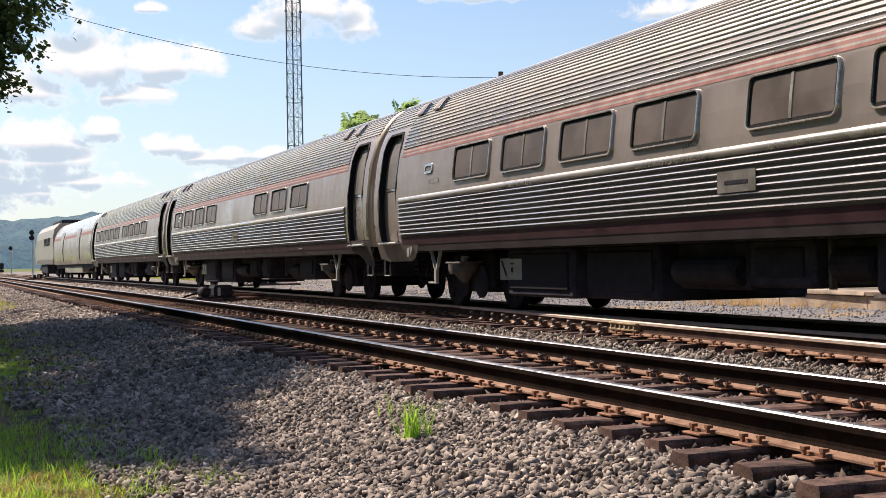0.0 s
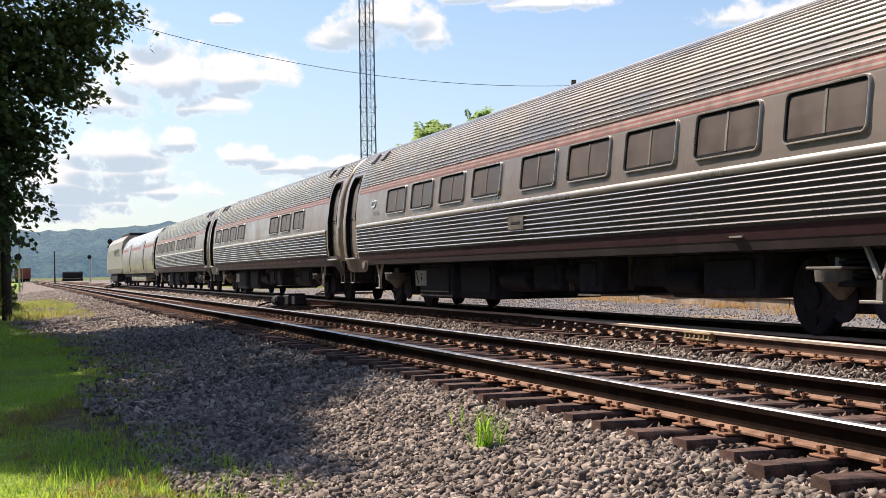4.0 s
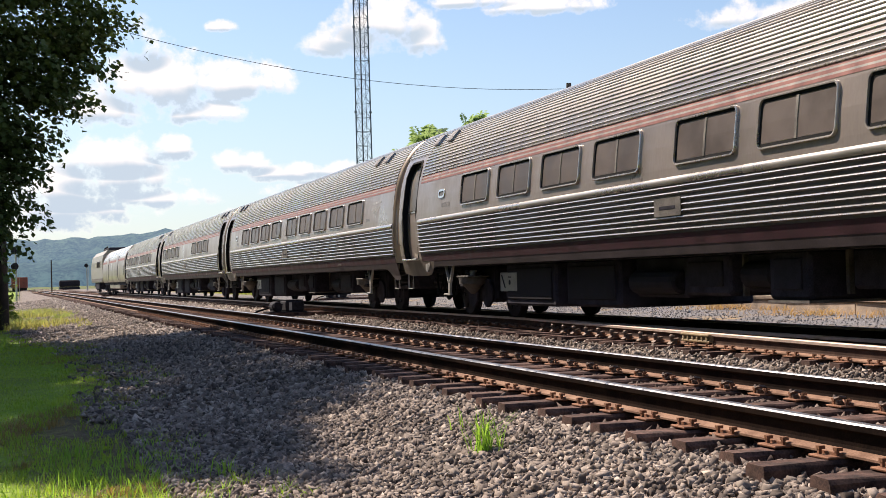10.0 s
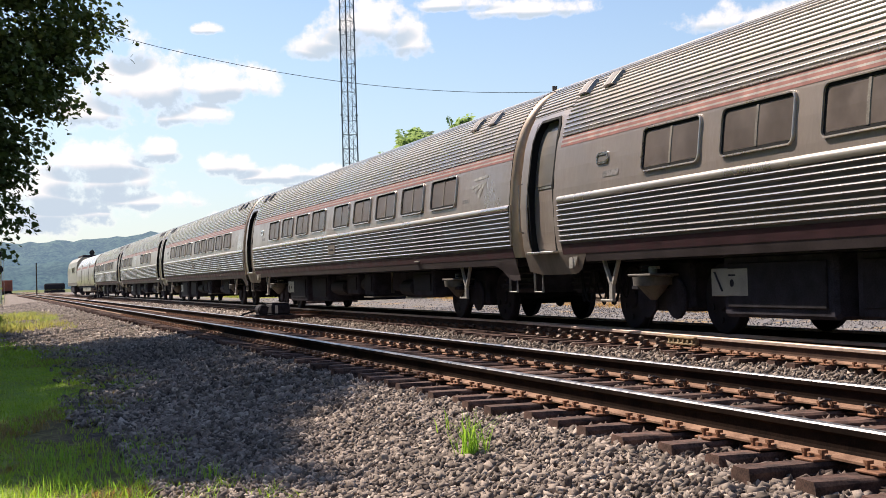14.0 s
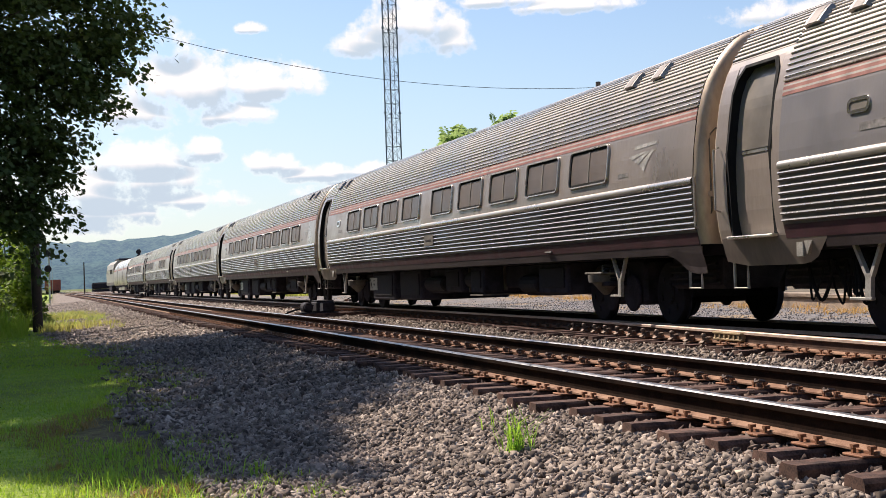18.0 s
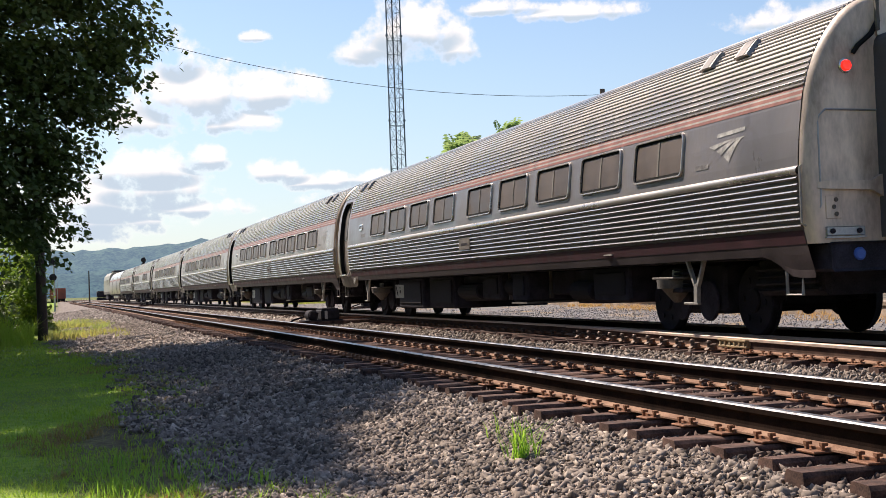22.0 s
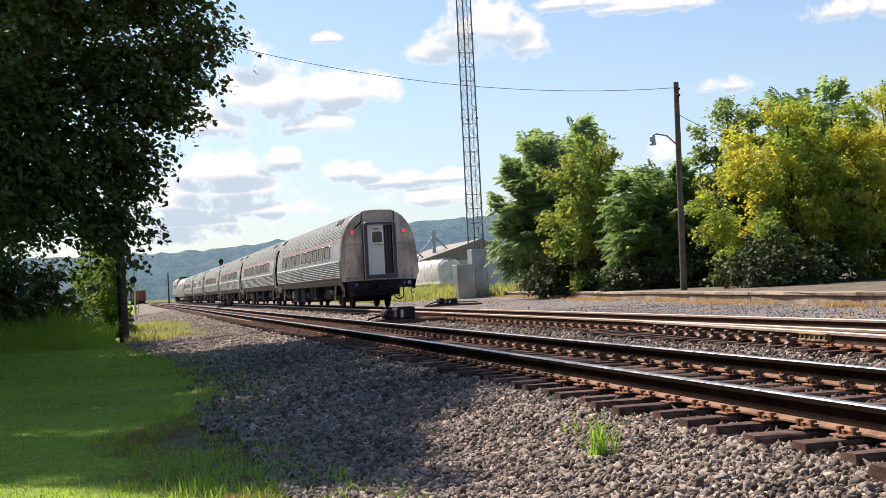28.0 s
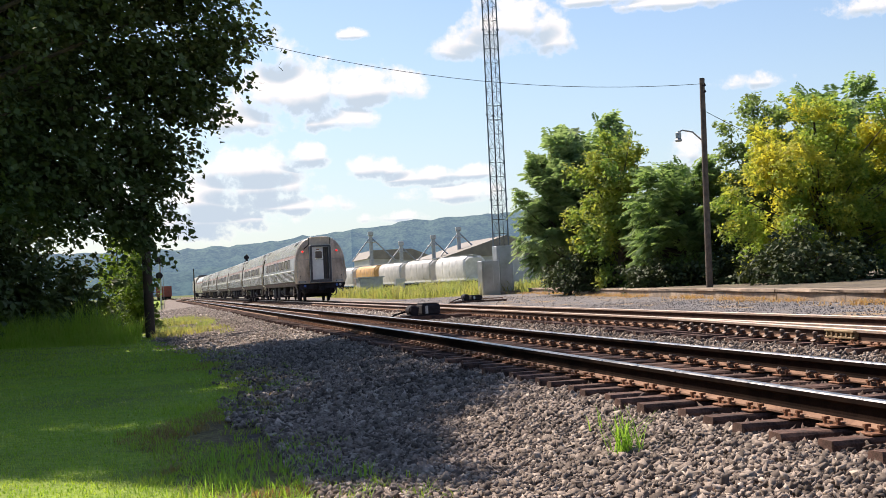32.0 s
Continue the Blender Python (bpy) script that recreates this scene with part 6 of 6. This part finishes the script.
for k, (mt, lb) in enumerate(((TANK_WHITE, "white covered hopper car"), (TANK, "pale grey covered hopper car"), (TANK, "weathered grey covered hopper car"), (TANK_TAN, "ochre covered hopper car"), (TANK_WHITE, "white covered hopper car at the end of the row"))):
    d0 = 16.6 * k
    hopper_car(41.6 - math.sin(radians(YAW)) * d0, 178.0 + math.cos(radians(YAW)) * d0, YAW, mt, lb)
shed = thing("metal_shed", "long pale metal shed behind the hopper cars", "shed")
part("wall", Geo().box(46.0, 61.0, 305.0, 330.0, -0.3, 7.0), SHED, shed)
part("roof", Geo().loft([[(45.5, y, 7.0), (47.0, y, 8.9), (56.0, y, 8.9), (63.5, y, 5.8)] for y in (304.5, 330.5)], True, True), SHED_TAN, shed)
barn = thing("storage_building", "grain building with a long sloping tan roof", "building")
part("wall", Geo().box(53.0, 71.0, 240.0, 275.0, -0.3, 5.6), SHED, barn)
part("roof", Geo().loft([[(49.5, y, 5.2), (61.8, y, 8.9), (74.0, y, 5.2)] for y in (239.5, 275.5)], True, True), SHED_TAN, barn)
for k, (x, y, h) in enumerate(((38.2, 250.0, 10.2), (44.3, 252.0, 8.2), (49.8, 248.0, 9.0), (55.2, 250.0, 10.4))):
    leg = thing("grain_elevator", "slim galvanised grain elevator leg with braces", "grain elevator", "elevator legs in the yard")
    part("leg", Geo().box(x - 0.32, x + 0.32, y - 0.3, y + 0.3, -0.3, h, 0, 0.04), GALV, leg)
    part("head", Geo().box(x - 0.5, x + 0.5, y - 0.4, y + 0.4, h, h + 0.8, 0, 0.1), GALV, leg)
    part("ladder_platform", Geo().box(x - 1.0, x + 1.0, y - 0.8, y + 0.8, h - 1.3, h - 1.15), GALV, leg)
    part("spout", Geo().tube([(x, y, h - 0.2), (x + 4.5, y - 1, h - 5.0)], 0.16, 6), GALV, leg)
    part("spout", Geo().tube([(x, y, h - 0.2), (x - 3.8, y - 1, h - 4.6)], 0.12, 6), GALV, leg)
box1 = thing("relay_hut", "small grey metal relay hut beside the track", "hut")
part("hut_wall", Geo().box(19.6, 22.0, 137.0, 140.0, -0.2, 1.6, 0, 0.03), GALV, box1)
part("hut_roof", Geo().box(19.4, 22.2, 136.8, 140.2, 1.6, 1.72), GALV, box1)
solo("signal_case", Geo().box(23.2, 24.1, 136.0, 137.0, -0.2, 1.4, 0, 0.03), CABINET, "tan signal case in the weeds", "case")

# far left: signals, red freight car, dark wagon
def signal_mast(x, y, h, heads):
    s = thing("signal_mast", "dark railway signal mast with round hooded heads", "railway signal", "signals ahead")
    part("mast", Geo().tube([(x, y, -0.5), (x, y, h)], 0.09, 8), GALV, s)
    part("mast_ladder", Geo().box(x + 0.25, x + 0.29, y - 0.2, y + 0.2, -0.4, h - 0.3), GALV, s)
    for z in heads:
        part("signal_head", Geo().disc((x - 0.1, y - 0.3, z), (0, -1, 0), 0.34, 0.08, 20).box(x - 0.2, x + 0.1, y - 0.5, y - 0.3, z - 0.35, z + 0.35, 0, 0.05), BLACK, s, "round black signal head")


signal_mast(11.1, 186.0, 6.0, (5.5, 4.8))
signal_mast(-0.5, 132.0, 4.7, (4.25, 2.75))
signal_mast(10.8, 240.0, 4.6, (4.2,))
red = thing("red_freight_car", "rust-red freight car standing far off", "freight car")
part("body", Geo().box(-2.5, 1.4, 350.0, 364.0, 0.5, 3.2, 0, 0.05), CONTAINER, red)
part("underframe", Geo().box(-2.3, 1.2, 351.0, 363.0, -0.4, 0.5), BLACK, red)
log = thing("log_wagon", "dark loaded wagon far down the line", "freight car")
part("load", Geo().box(9.0, 14.0, 350.0, 355.0, 0.5, 2.15, 0, 0.3), BLACK, log)
part("wagon", Geo().box(9.0, 14.0, 350.0, 355.0, -0.45, 0.46), BLACK, log)
make_pole("far_pole", "slim dark pole far down the line", 5.1, 250.0, -0.3, 5.5, 0.14, 0.1, POLE_DARK)


# switch machines between the tracks
def switch_machine(x, y, label, k=1.0):
    s = thing("switch_machine", label, "switch machine", "switch gear beside the rails", at=pose(x, y, -0.2))
    part("timber", Geo().box(-1.0, 1.6, -0.52, -0.28, -0.1, 0.07, 0, 0.012).box(-1.0, 1.6, 0.22, 0.46, -0.1, 0.07, 0, 0.012), TIE, s)
    part("base_plate", Geo().box(-0.62, 0.5, -0.5, 0.46, 0.074, 0.10), BLACK, s)
    gear = part("gear_case", Geo().box(-0.12, 0.42, -0.46, 0.42, 0.104, 0.40 * k, 0, 0.035), BLACK, s, "black cast gear case")
    part("lid", Geo().box(-0.10, 0.40, -0.42, 0.38, 0.40 * k + 0.004, 0.40 * k + 0.035, 0, 0.012), BLACK, gear)
    part("lock_rod", Geo().box(-0.02, 0.06, -0.475, -0.462, 0.13, 0.36 * k), GALV, gear)
    mot = part("motor", Geo().disc((-0.34, -0.36, 0.24), (0, 1, 0), 0.15, 0.62, 16, 0, 0.03), BLACK, s)
    part("motor_foot", Geo().box(-0.46, -0.22, -0.3, 0.2, 0.104, 0.16), BLACK, mot)
    part("hand_crank", Geo().tube([(-0.2, -0.4, 0.3), (-0.45, -0.55, 0.34), (-0.5, -0.6, 0.22)], 0.022, 6), BLACK, s)
    part("conduit", Geo().tube([(-0.5, 0.2, 0.2), (-0.8, 0.25, 0.12), (-1.2, 0.3, -0.1)], 0.03, 6), RUBBER, s)
    for q in (-0.14, 0.06):
        part("throw_rod", Geo().tube([(0.4, q, 0.15), (1.5, q, 0.13)], 0.028, 6), PLATE, s)


switch_machine(7.35, 38.6, "black electric switch machine on long timbers")
switch_machine(14.3, 62.5, "low black switch stand on timbers", 0.75)
switch_machine(8.0, 126.0, "black switch machine far down the line")

# the joint bar box on the train's near rail
jb = thing("insulated_joint", "bolted tan joint bar on the turnout rail", "joint bar", at=pose(C2 - GAUGE / 2 - 0.078 + closure(15.5), 15.5, 0, 0, 0, -math.degrees(math.atan(0.058))))
part("bar", Geo().box(-0.085, -0.012, -0.42, 0.42, -0.05, -0.02, 0, 0.008).box(-0.075, -0.012, -0.42, 0.42, -0.13, -0.10, 0, 0.008).box(-0.05, -0.010, -0.42, 0.42, -0.10, -0.05), BAR_TAN, jb)
for k in range(6):
    part("bolt", Geo().disc((-0.05, -0.35 + 0.14 * k, -0.078), (-1, 0, 0), 0.024, 0.03, 6), BAR_TAN, jb)


# ---- hills ----
def ridge(name, label, d, az0, az1, tops, mat, seed):
    """A wooded ridge: its outline by azimuth, with a ragged tree line."""
    rnd = random.Random(seed)
    n = 420
    azs = np.linspace(az0, az1, n)
    v, f = [], []
    for i, a in enumerate(azs):
        e = np.interp(a, [p for p, _ in tops], [q for _, q in tops]) + 0.035 * noise.noise(Vector((a * 2.1, seed, 0))) + 0.05 * noise.noise(Vector((a * 9.0, seed, 3)))
        top = d * math.tan(radians(e)) + EYE + rnd.uniform(-0.0004, 0.0016) * d
        for dd, zz in ((d, -6.0), (d * 1.03, top * 0.55), (d * 1.08, top * 1.08), (d * 1.25, top * 0.9)):
            r = dd * (1 + 0.012 * noise.noise(Vector((a * 1.5, dd * 0.001, seed))))
            v.append((r * math.sin(radians(a)), r * math.cos(radians(a)), zz))
    for i in range(n - 1):
        for k in range(3):
            p = i * 4 + k
            f.append((p, p + 4, p + 5, p + 1))
    solo(name, Geo().put(v, f), mat, label, "hill", kind="structure", smooth=True)


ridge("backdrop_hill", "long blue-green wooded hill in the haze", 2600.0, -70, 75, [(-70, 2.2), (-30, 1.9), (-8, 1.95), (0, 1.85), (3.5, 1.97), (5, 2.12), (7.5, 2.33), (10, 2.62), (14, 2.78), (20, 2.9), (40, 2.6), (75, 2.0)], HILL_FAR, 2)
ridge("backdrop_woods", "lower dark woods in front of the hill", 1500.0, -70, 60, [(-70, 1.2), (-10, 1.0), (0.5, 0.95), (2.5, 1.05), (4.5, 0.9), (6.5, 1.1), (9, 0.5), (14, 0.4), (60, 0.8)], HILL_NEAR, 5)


# out of view; added so the car sides mirror dark foliage
ridge("backdrop_trees", "unseen line of trees added behind the lawn and the camera", 46.0, 150, 338, [(150, 4), (165, 9), (200, 11), (250, 15), (290, 18), (322, 19), (338, 14)], HEDGE, 9)


# ---- ballast, grass, small growth ----
def scatter_stones(name, label, pts, size, seed, mat, rough=True):
    """Angular stones: jittered small polyhedra, each an island of its own."""
    rnd = np.random.default_rng(seed)
    b = np.array([(sx, sy, sz) for sx in (-1, 1) for sy in (-1, 1) for sz in (-1, 1)]) * 0.72
    fc = np.array([(0, 1, 3), (0, 3, 2), (4, 6, 7), (4, 7, 5), (0, 4, 5), (0, 5, 1), (2, 3, 7), (2, 7, 6), (0, 2, 6), (0, 6, 4), (1, 5, 7), (1, 7, 3)])
    if not rough:
        b = np.array([(1, 0, 0), (-1, 0, 0), (0, 1, 0), (0, -1, 0), (0, 0, 1), (0, 0, -1)]) * 1.15
        fc = np.array([(0, 2, 4), (2, 1, 4), (1, 3, 4), (3, 0, 4), (2, 0, 5), (1, 2, 5), (3, 1, 5), (0, 3, 5)])
    n = len(pts)
    v = b[None] * (1 + rnd.uniform(-0.5, 0.42, (n, len(b), 1))) * (np.array([1.1, 0.78, 0.55]) * (1 + rnd.uniform(-0.25, 0.25, (n, 3))))[:, None]
    s = size * np.minimum(1.9, rnd.lognormal(0, 0.34, n))
    q = rnd.normal(size=(n, 4))
    q[:, 1:3] *= 0.45
    q /= np.linalg.norm(q, axis=1, keepdims=True)
    w, x, y, z = q.T
    rot = np.stack([1 - 2 * (y * y + z * z), 2 * (x * y - z * w), 2 * (x * z + y * w), 2 * (x * y + z * w), 1 - 2 * (x * x + z * z), 2 * (y * z - x * w), 2 * (x * z - y * w), 2 * (y * z + x * w), 1 - 2 * (x * x + y * y)], 1).reshape(n, 3, 3)
    v = np.einsum("nij,nkj->nki", rot, v) * s[:, None, None] * 0.5 + pts[:, None]
    f = (np.arange(n)[:, None, None] * len(b) + fc[None]).reshape(-1, 3)
    ob = new(name, big_mesh(name, v.reshape(-1, 3), f, mat))
    return tagged(ob, label, "stones", kind="stuff")


def ground_pts(rnd, n, x0, x1, y0, y1, lift=0.0):
    x, y = rnd.uniform(x0, x1, n), y0 + (y1 - y0) * rnd.random(n)
    z = np.array([ground_z(a + bend(b), b) for a, b in zip(x, y)]) + lift + rnd.uniform(-0.02, 0.026, n)
    return np.stack([x + np.array([bend(b) for b in y]), y, z], 1)


rnd0 = np.random.default_rng(5)
near_pts = np.concatenate([ground_pts(rnd0, 50000, 0.9, 3.8, 5.3, 14.0, 0.006), ground_pts(rnd0, 26000, 0.6, 3.75, 14.0, 30.0, 0.01), ground_pts(rnd0, 11000, -0.3, 3.8, 30.0, 62.0, 0.012)])
EDGE_Y, EDGE_X = [8, 12, 15, 19, 26, 33, 45, 62], [0.95, 0.5, 0.3, 1.3, 1.2, 0.6, -0.6, -1.0]
keep = near_pts[:, 0] > np.interp(near_pts[:, 1], EDGE_Y, EDGE_X) + 0.2 * np.sin(near_pts[:, 1] * 1.7) + rnd0.normal(0, 0.22, len(near_pts))
near_pts = near_pts[keep]
# from about 27 m on, stones take the sunlit copy of the colour
close, sunny = near_pts[:, 1] < 13.5, near_pts[:, 1] > 27.0 + 3.0 * rnd0.random(len(near_pts))
scatter_stones("ballast_shoulder", "grey-brown crushed stone ballast on the shoulder", near_pts[close], 0.0435, 6, STONES)
scatter_stones("ballast_shoulder", "crushed stone ballast further along the shoulder", near_pts[~close & ~sunny], 0.058, 16, STONES, False)
scatter_stones("ballast_shoulder", "pale crushed stone with sunlight in its colour, far shoulder", near_pts[sunny], 0.062, 19, STONES_SUNLIT, False)
bed = np.concatenate([ground_pts(rnd0, 19000, 3.7, 6.3, 5.3, 16.0, 0.008), ground_pts(rnd0, 12000, 6.2, 8.7, 9.0, 22.0, 0.01), ground_pts(rnd0, 9000, 3.6, 6.3, 16.0, 34.0, 0.01), ground_pts(rnd0, 9000, 6.2, 8.6, 22.0, 40.0, 0.012), ground_pts(rnd0, 8000, 8.4, 11.6, 10.0, 40.0, 0.01)])
far_pts = np.concatenate([ground_pts(rnd0, 9000, -1.2, 3.7, 60.0, 130.0, 0.012), ground_pts(rnd0, 6000, 6.2, 8.6, 40.0, 90.0, 0.012)])
scatter_stones("ballast_shoulder", "crushed stone far along the shoulder", far_pts, 0.10, 17, STONES_SUNLIT, False)
lot_pts = np.concatenate([ground_pts(rnd0, 14000, 11.5, 17.5, 12.0, 45.0, 0.0), ground_pts(rnd0, 6000, 11.5, 20.5, 45.0, 88.0, 0.0)])
lot_pts = lot_pts[lot_pts[:, 0] < 13.3 + 0.122 * lot_pts[:, 1]]
scatter_stones("lot_gravel", "loose grey gravel on the lot beyond the tracks", lot_pts, 0.034, 18, LOT_STONES, False)
between = (bed[:, 0] > 6.25) & (bed[:, 0] < 8.2)
scatter_stones("ballast_bed", "crushed stone ballast between rails and ties", bed[between], 0.052, 7, STONES, False)
scatter_stones("ballast_bed", "rust-stained crushed stone between the ties", bed[~between], 0.050, 27, STONES_RUSTY, False)


def lawn_pts(n, y0, y1, inner, outer):
    """Points on the lawn, within a distance of its ragged edge."""
    y = y0 + (y1 - y0) * rnd0.random(n) ** 1.3
    e = np.interp(y, EDGE_Y, EDGE_X) + 0.2 * np.sin(y * 1.7)
    x = e + rnd0.uniform(-inner, outer, n)
    z = np.array([ground_z(a, b) for a, b in zip(x, y)])
    return np.stack([x, y, z - 0.01], 1)


tagged(new("lawn_grass", blades("lawn_grass", rnd0, lawn_pts(60000, 8.0, 26.0, 6.0, 0.0), 0.045, 0.010, GRASS, 0.9)), "short mown green lawn grass", "grass", kind="stuff")
tagged(new("lawn_grass", blades("lawn_grass", rnd0, lawn_pts(22000, 26.0, 50.0, 9.0, 0.0), 0.07, 0.022, GRASS, 0.9)), "mown lawn grass further off", "grass", kind="stuff")
tufts = lawn_pts(330, 8.2, 32.0, 0.9, 0.75)
tuft_pts = np.repeat(tufts, 16, 0) + rnd0.normal(0, 0.05, (330 * 16, 3)) * np.array([1, 1, 0.1])
tagged(new("edge_grass", blades("edge_grass", rnd0, tuft_pts, 0.10, 0.010, GRASS, 1.2)), "ragged taller grass along the stone", "grass", kind="stuff")
tall = np.stack([rnd0.uniform(0.1, 1.3, 60), rnd0.uniform(8.2, 12.0, 60), np.full(60, -0.6)], 1)
tall_pts = np.repeat(tall, 9, 0) + rnd0.normal(0, 0.06, (60 * 9, 3)) * np.array([1, 1, 0.1])
tagged(new("tall_grass", blades("tall_grass", rnd0, tall_pts, 0.16, 0.008, WEED, 1.2)), "bright tall grass at the edge of the stone", "grass", kind="stuff")


straw = lawn_pts(900, 8.2, 34.0, 0.75, 0.55)
straw_pts = np.repeat(straw, 14, 0) + rnd0.normal(0, 0.07, (900 * 14, 3)) * np.array([1, 1, 0.1])
straw_pts = straw_pts[[noise.noise(Vector((p[0] * 0.8, p[1] * 0.45, 21))) > 0.0 for p in straw_pts]]
tagged(new("dry_edge_grass", blades("dry_edge_grass", rnd0, straw_pts, 0.075, 0.011, DRY, 1.4)), "dry brown grass where the lawn meets the stone", "grass", kind="stuff")


def weed(x, y, n, ln, seed):
    r = np.random.default_rng(seed)
    p = np.array([[x, y, ground_z(x, y)]]) + r.normal(0, 0.05, (n, 3)) * np.array([1, 1, 0.1])
    tagged(new("weed", blades("weed", r, p, ln, 0.010, WEED, 0.9)), "bright green weed growing through the stone", "weed", "weeds in the ballast", "stuff")


weed(2.93, 8.5, 80, 0.31, 1)
weed(1.32, 9.4, 22, 0.2, 2)
weed(3.15, 9.6, 5, 0.2, 3)
# rough growth: shaded tall grass at the back of the lawn, lit grass by the post, dry weeds on the platform edge
back = np.stack([rnd0.uniform(-16, -0.9, 15000), rnd0.uniform(42.0, 49.0, 15000), np.full(15000, -0.6)], 1)
tallness = np.array([0.75 + 0.9 * noise.noise(Vector((p[0] * 0.5, p[1] * 0.5, 2))) + 0.5 * noise.noise(Vector((p[0] * 1.9, p[1] * 1.9, 5))) for p in back]) * np.interp(back[:, 1], [42, 44, 49], [0.5, 1.0, 1.5])
tagged(new("rank_grass", blades("rank_grass", rnd0, back, np.maximum(0.15, tallness), 0.022, GRASS, 1.1)), "rank tall grass at the back of the lawn", "grass", kind="stuff")
lit_pts = np.stack([rnd0.uniform(-0.6, 2.2, 5000), rnd0.uniform(45, 75, 5000), np.full(5000, -0.58)], 1)
lit_pts = lit_pts[[noise.noise(Vector((p[0] * 0.7, p[1] * 0.25, 7))) > -0.05 for p in lit_pts]]
tagged(new("verge_grass", blades("verge_grass", rnd0, lit_pts, 0.30, 0.03, WILD, 1.2)), "sunlit yellow-green grass beside the gravel", "grass", kind="stuff")
wy = rnd0.uniform(20, 88, 13000)
dry_pts = np.stack([wall_x(wy) - np.abs(rnd0.normal(0, 0.6, 13000)), wy, np.full(13000, -0.24)], 1)
dry_pts = dry_pts[[noise.noise(Vector((p[1] * 0.9, p[0] * 0.5, 4))) + 0.5 * noise.noise(Vector((p[1] * 3.1, p[0] * 2.0, 9))) > 0.16 for p in dry_pts]]
tagged(new("dry_weeds", blades("dry_weeds", rnd0, dry_pts, 0.19, 0.018, STRAW, 2.4)), "dry straw-coloured weeds along the platform edge", "weeds", kind="stuff")
fy = rnd0.uniform(88, 150, 20000)
yard_pts = np.stack([13.0 + 0.02 * fy + rnd0.uniform(0.5, 16, 20000), fy, np.full(20000, -0.2)], 1)
yard_tall = np.array([0.45 + 0.6 * noise.noise(Vector((p[0] * 0.5, p[1] * 0.2, 11))) for p in yard_pts])
tagged(new("yard_grass", blades("yard_grass", rnd0, yard_pts, np.maximum(0.2, yard_tall * 1.7), 0.05, WILD, 1.1)), "pale wild grass in front of the hopper cars", "grass", kind="stuff")


# ---- what moves ----
RUN = (5.9042322e-07, -4.9929063e-05, 0.00077806859, 0.10761051, 1.8308932, -78.80243)

SLACK_T, SLACK_Y = (0.0, 3.0, 20.0, 29.0, 31.0, 32.0), (0.15, 0.0, 0.0, 0.0, -0.55, -0.55)


def run(t):
    """Where the train's tail stands along the line, in metres, as it gathers speed."""
    return float(np.polyval(RUN, t)) + float(np.interp(t, SLACK_T, SLACK_Y))


def on_line(y, ln=P):
    """A vehicle's pose on the line when its rear coupling is at y."""
    a, b = (C2 + bend(y + 4), y + 4), (C2 + bend(y + ln - 4), y + ln - 4)
    yaw = math.atan2(-(b[0] - a[0]), b[1] - a[1])
    return pose(a[0] + 4 * math.sin(yaw), y, 0.0, 0, 0, math.degrees(yaw))


def motions():
    times = [0.5 * k for k in range(65)]
    for k, car in enumerate(TRAIN):
        ln = P if k < 7 else 21.0
        walk(car, [(t, on_line(run(t) + k * P - (0.1 if k == 0 else 0.0), ln)) for t in times])
    # wheels: a row at least every 80 degrees of roll
    rows, t, s0 = [], 0.0, run(0.0)
    while t < 32.0:
        rows.append((t, (run(t) - s0) / 0.457))
        step = 1
        while step < 12 and (run(t + (step + 1) / FPS) - run(t)) / 0.457 < 1.35 and t + (step + 1) / FPS <= 32.0:
            step += 1
        t = round((t * FPS) + step) / FPS
    rows.append((32.0, (run(32.0) - s0) / 0.457))
    for w, y in ROLLING:
        walk(w, [(t, pose(0, y, 0.457, -math.degrees(a) % 360.0)) for t, a in rows])


motions()
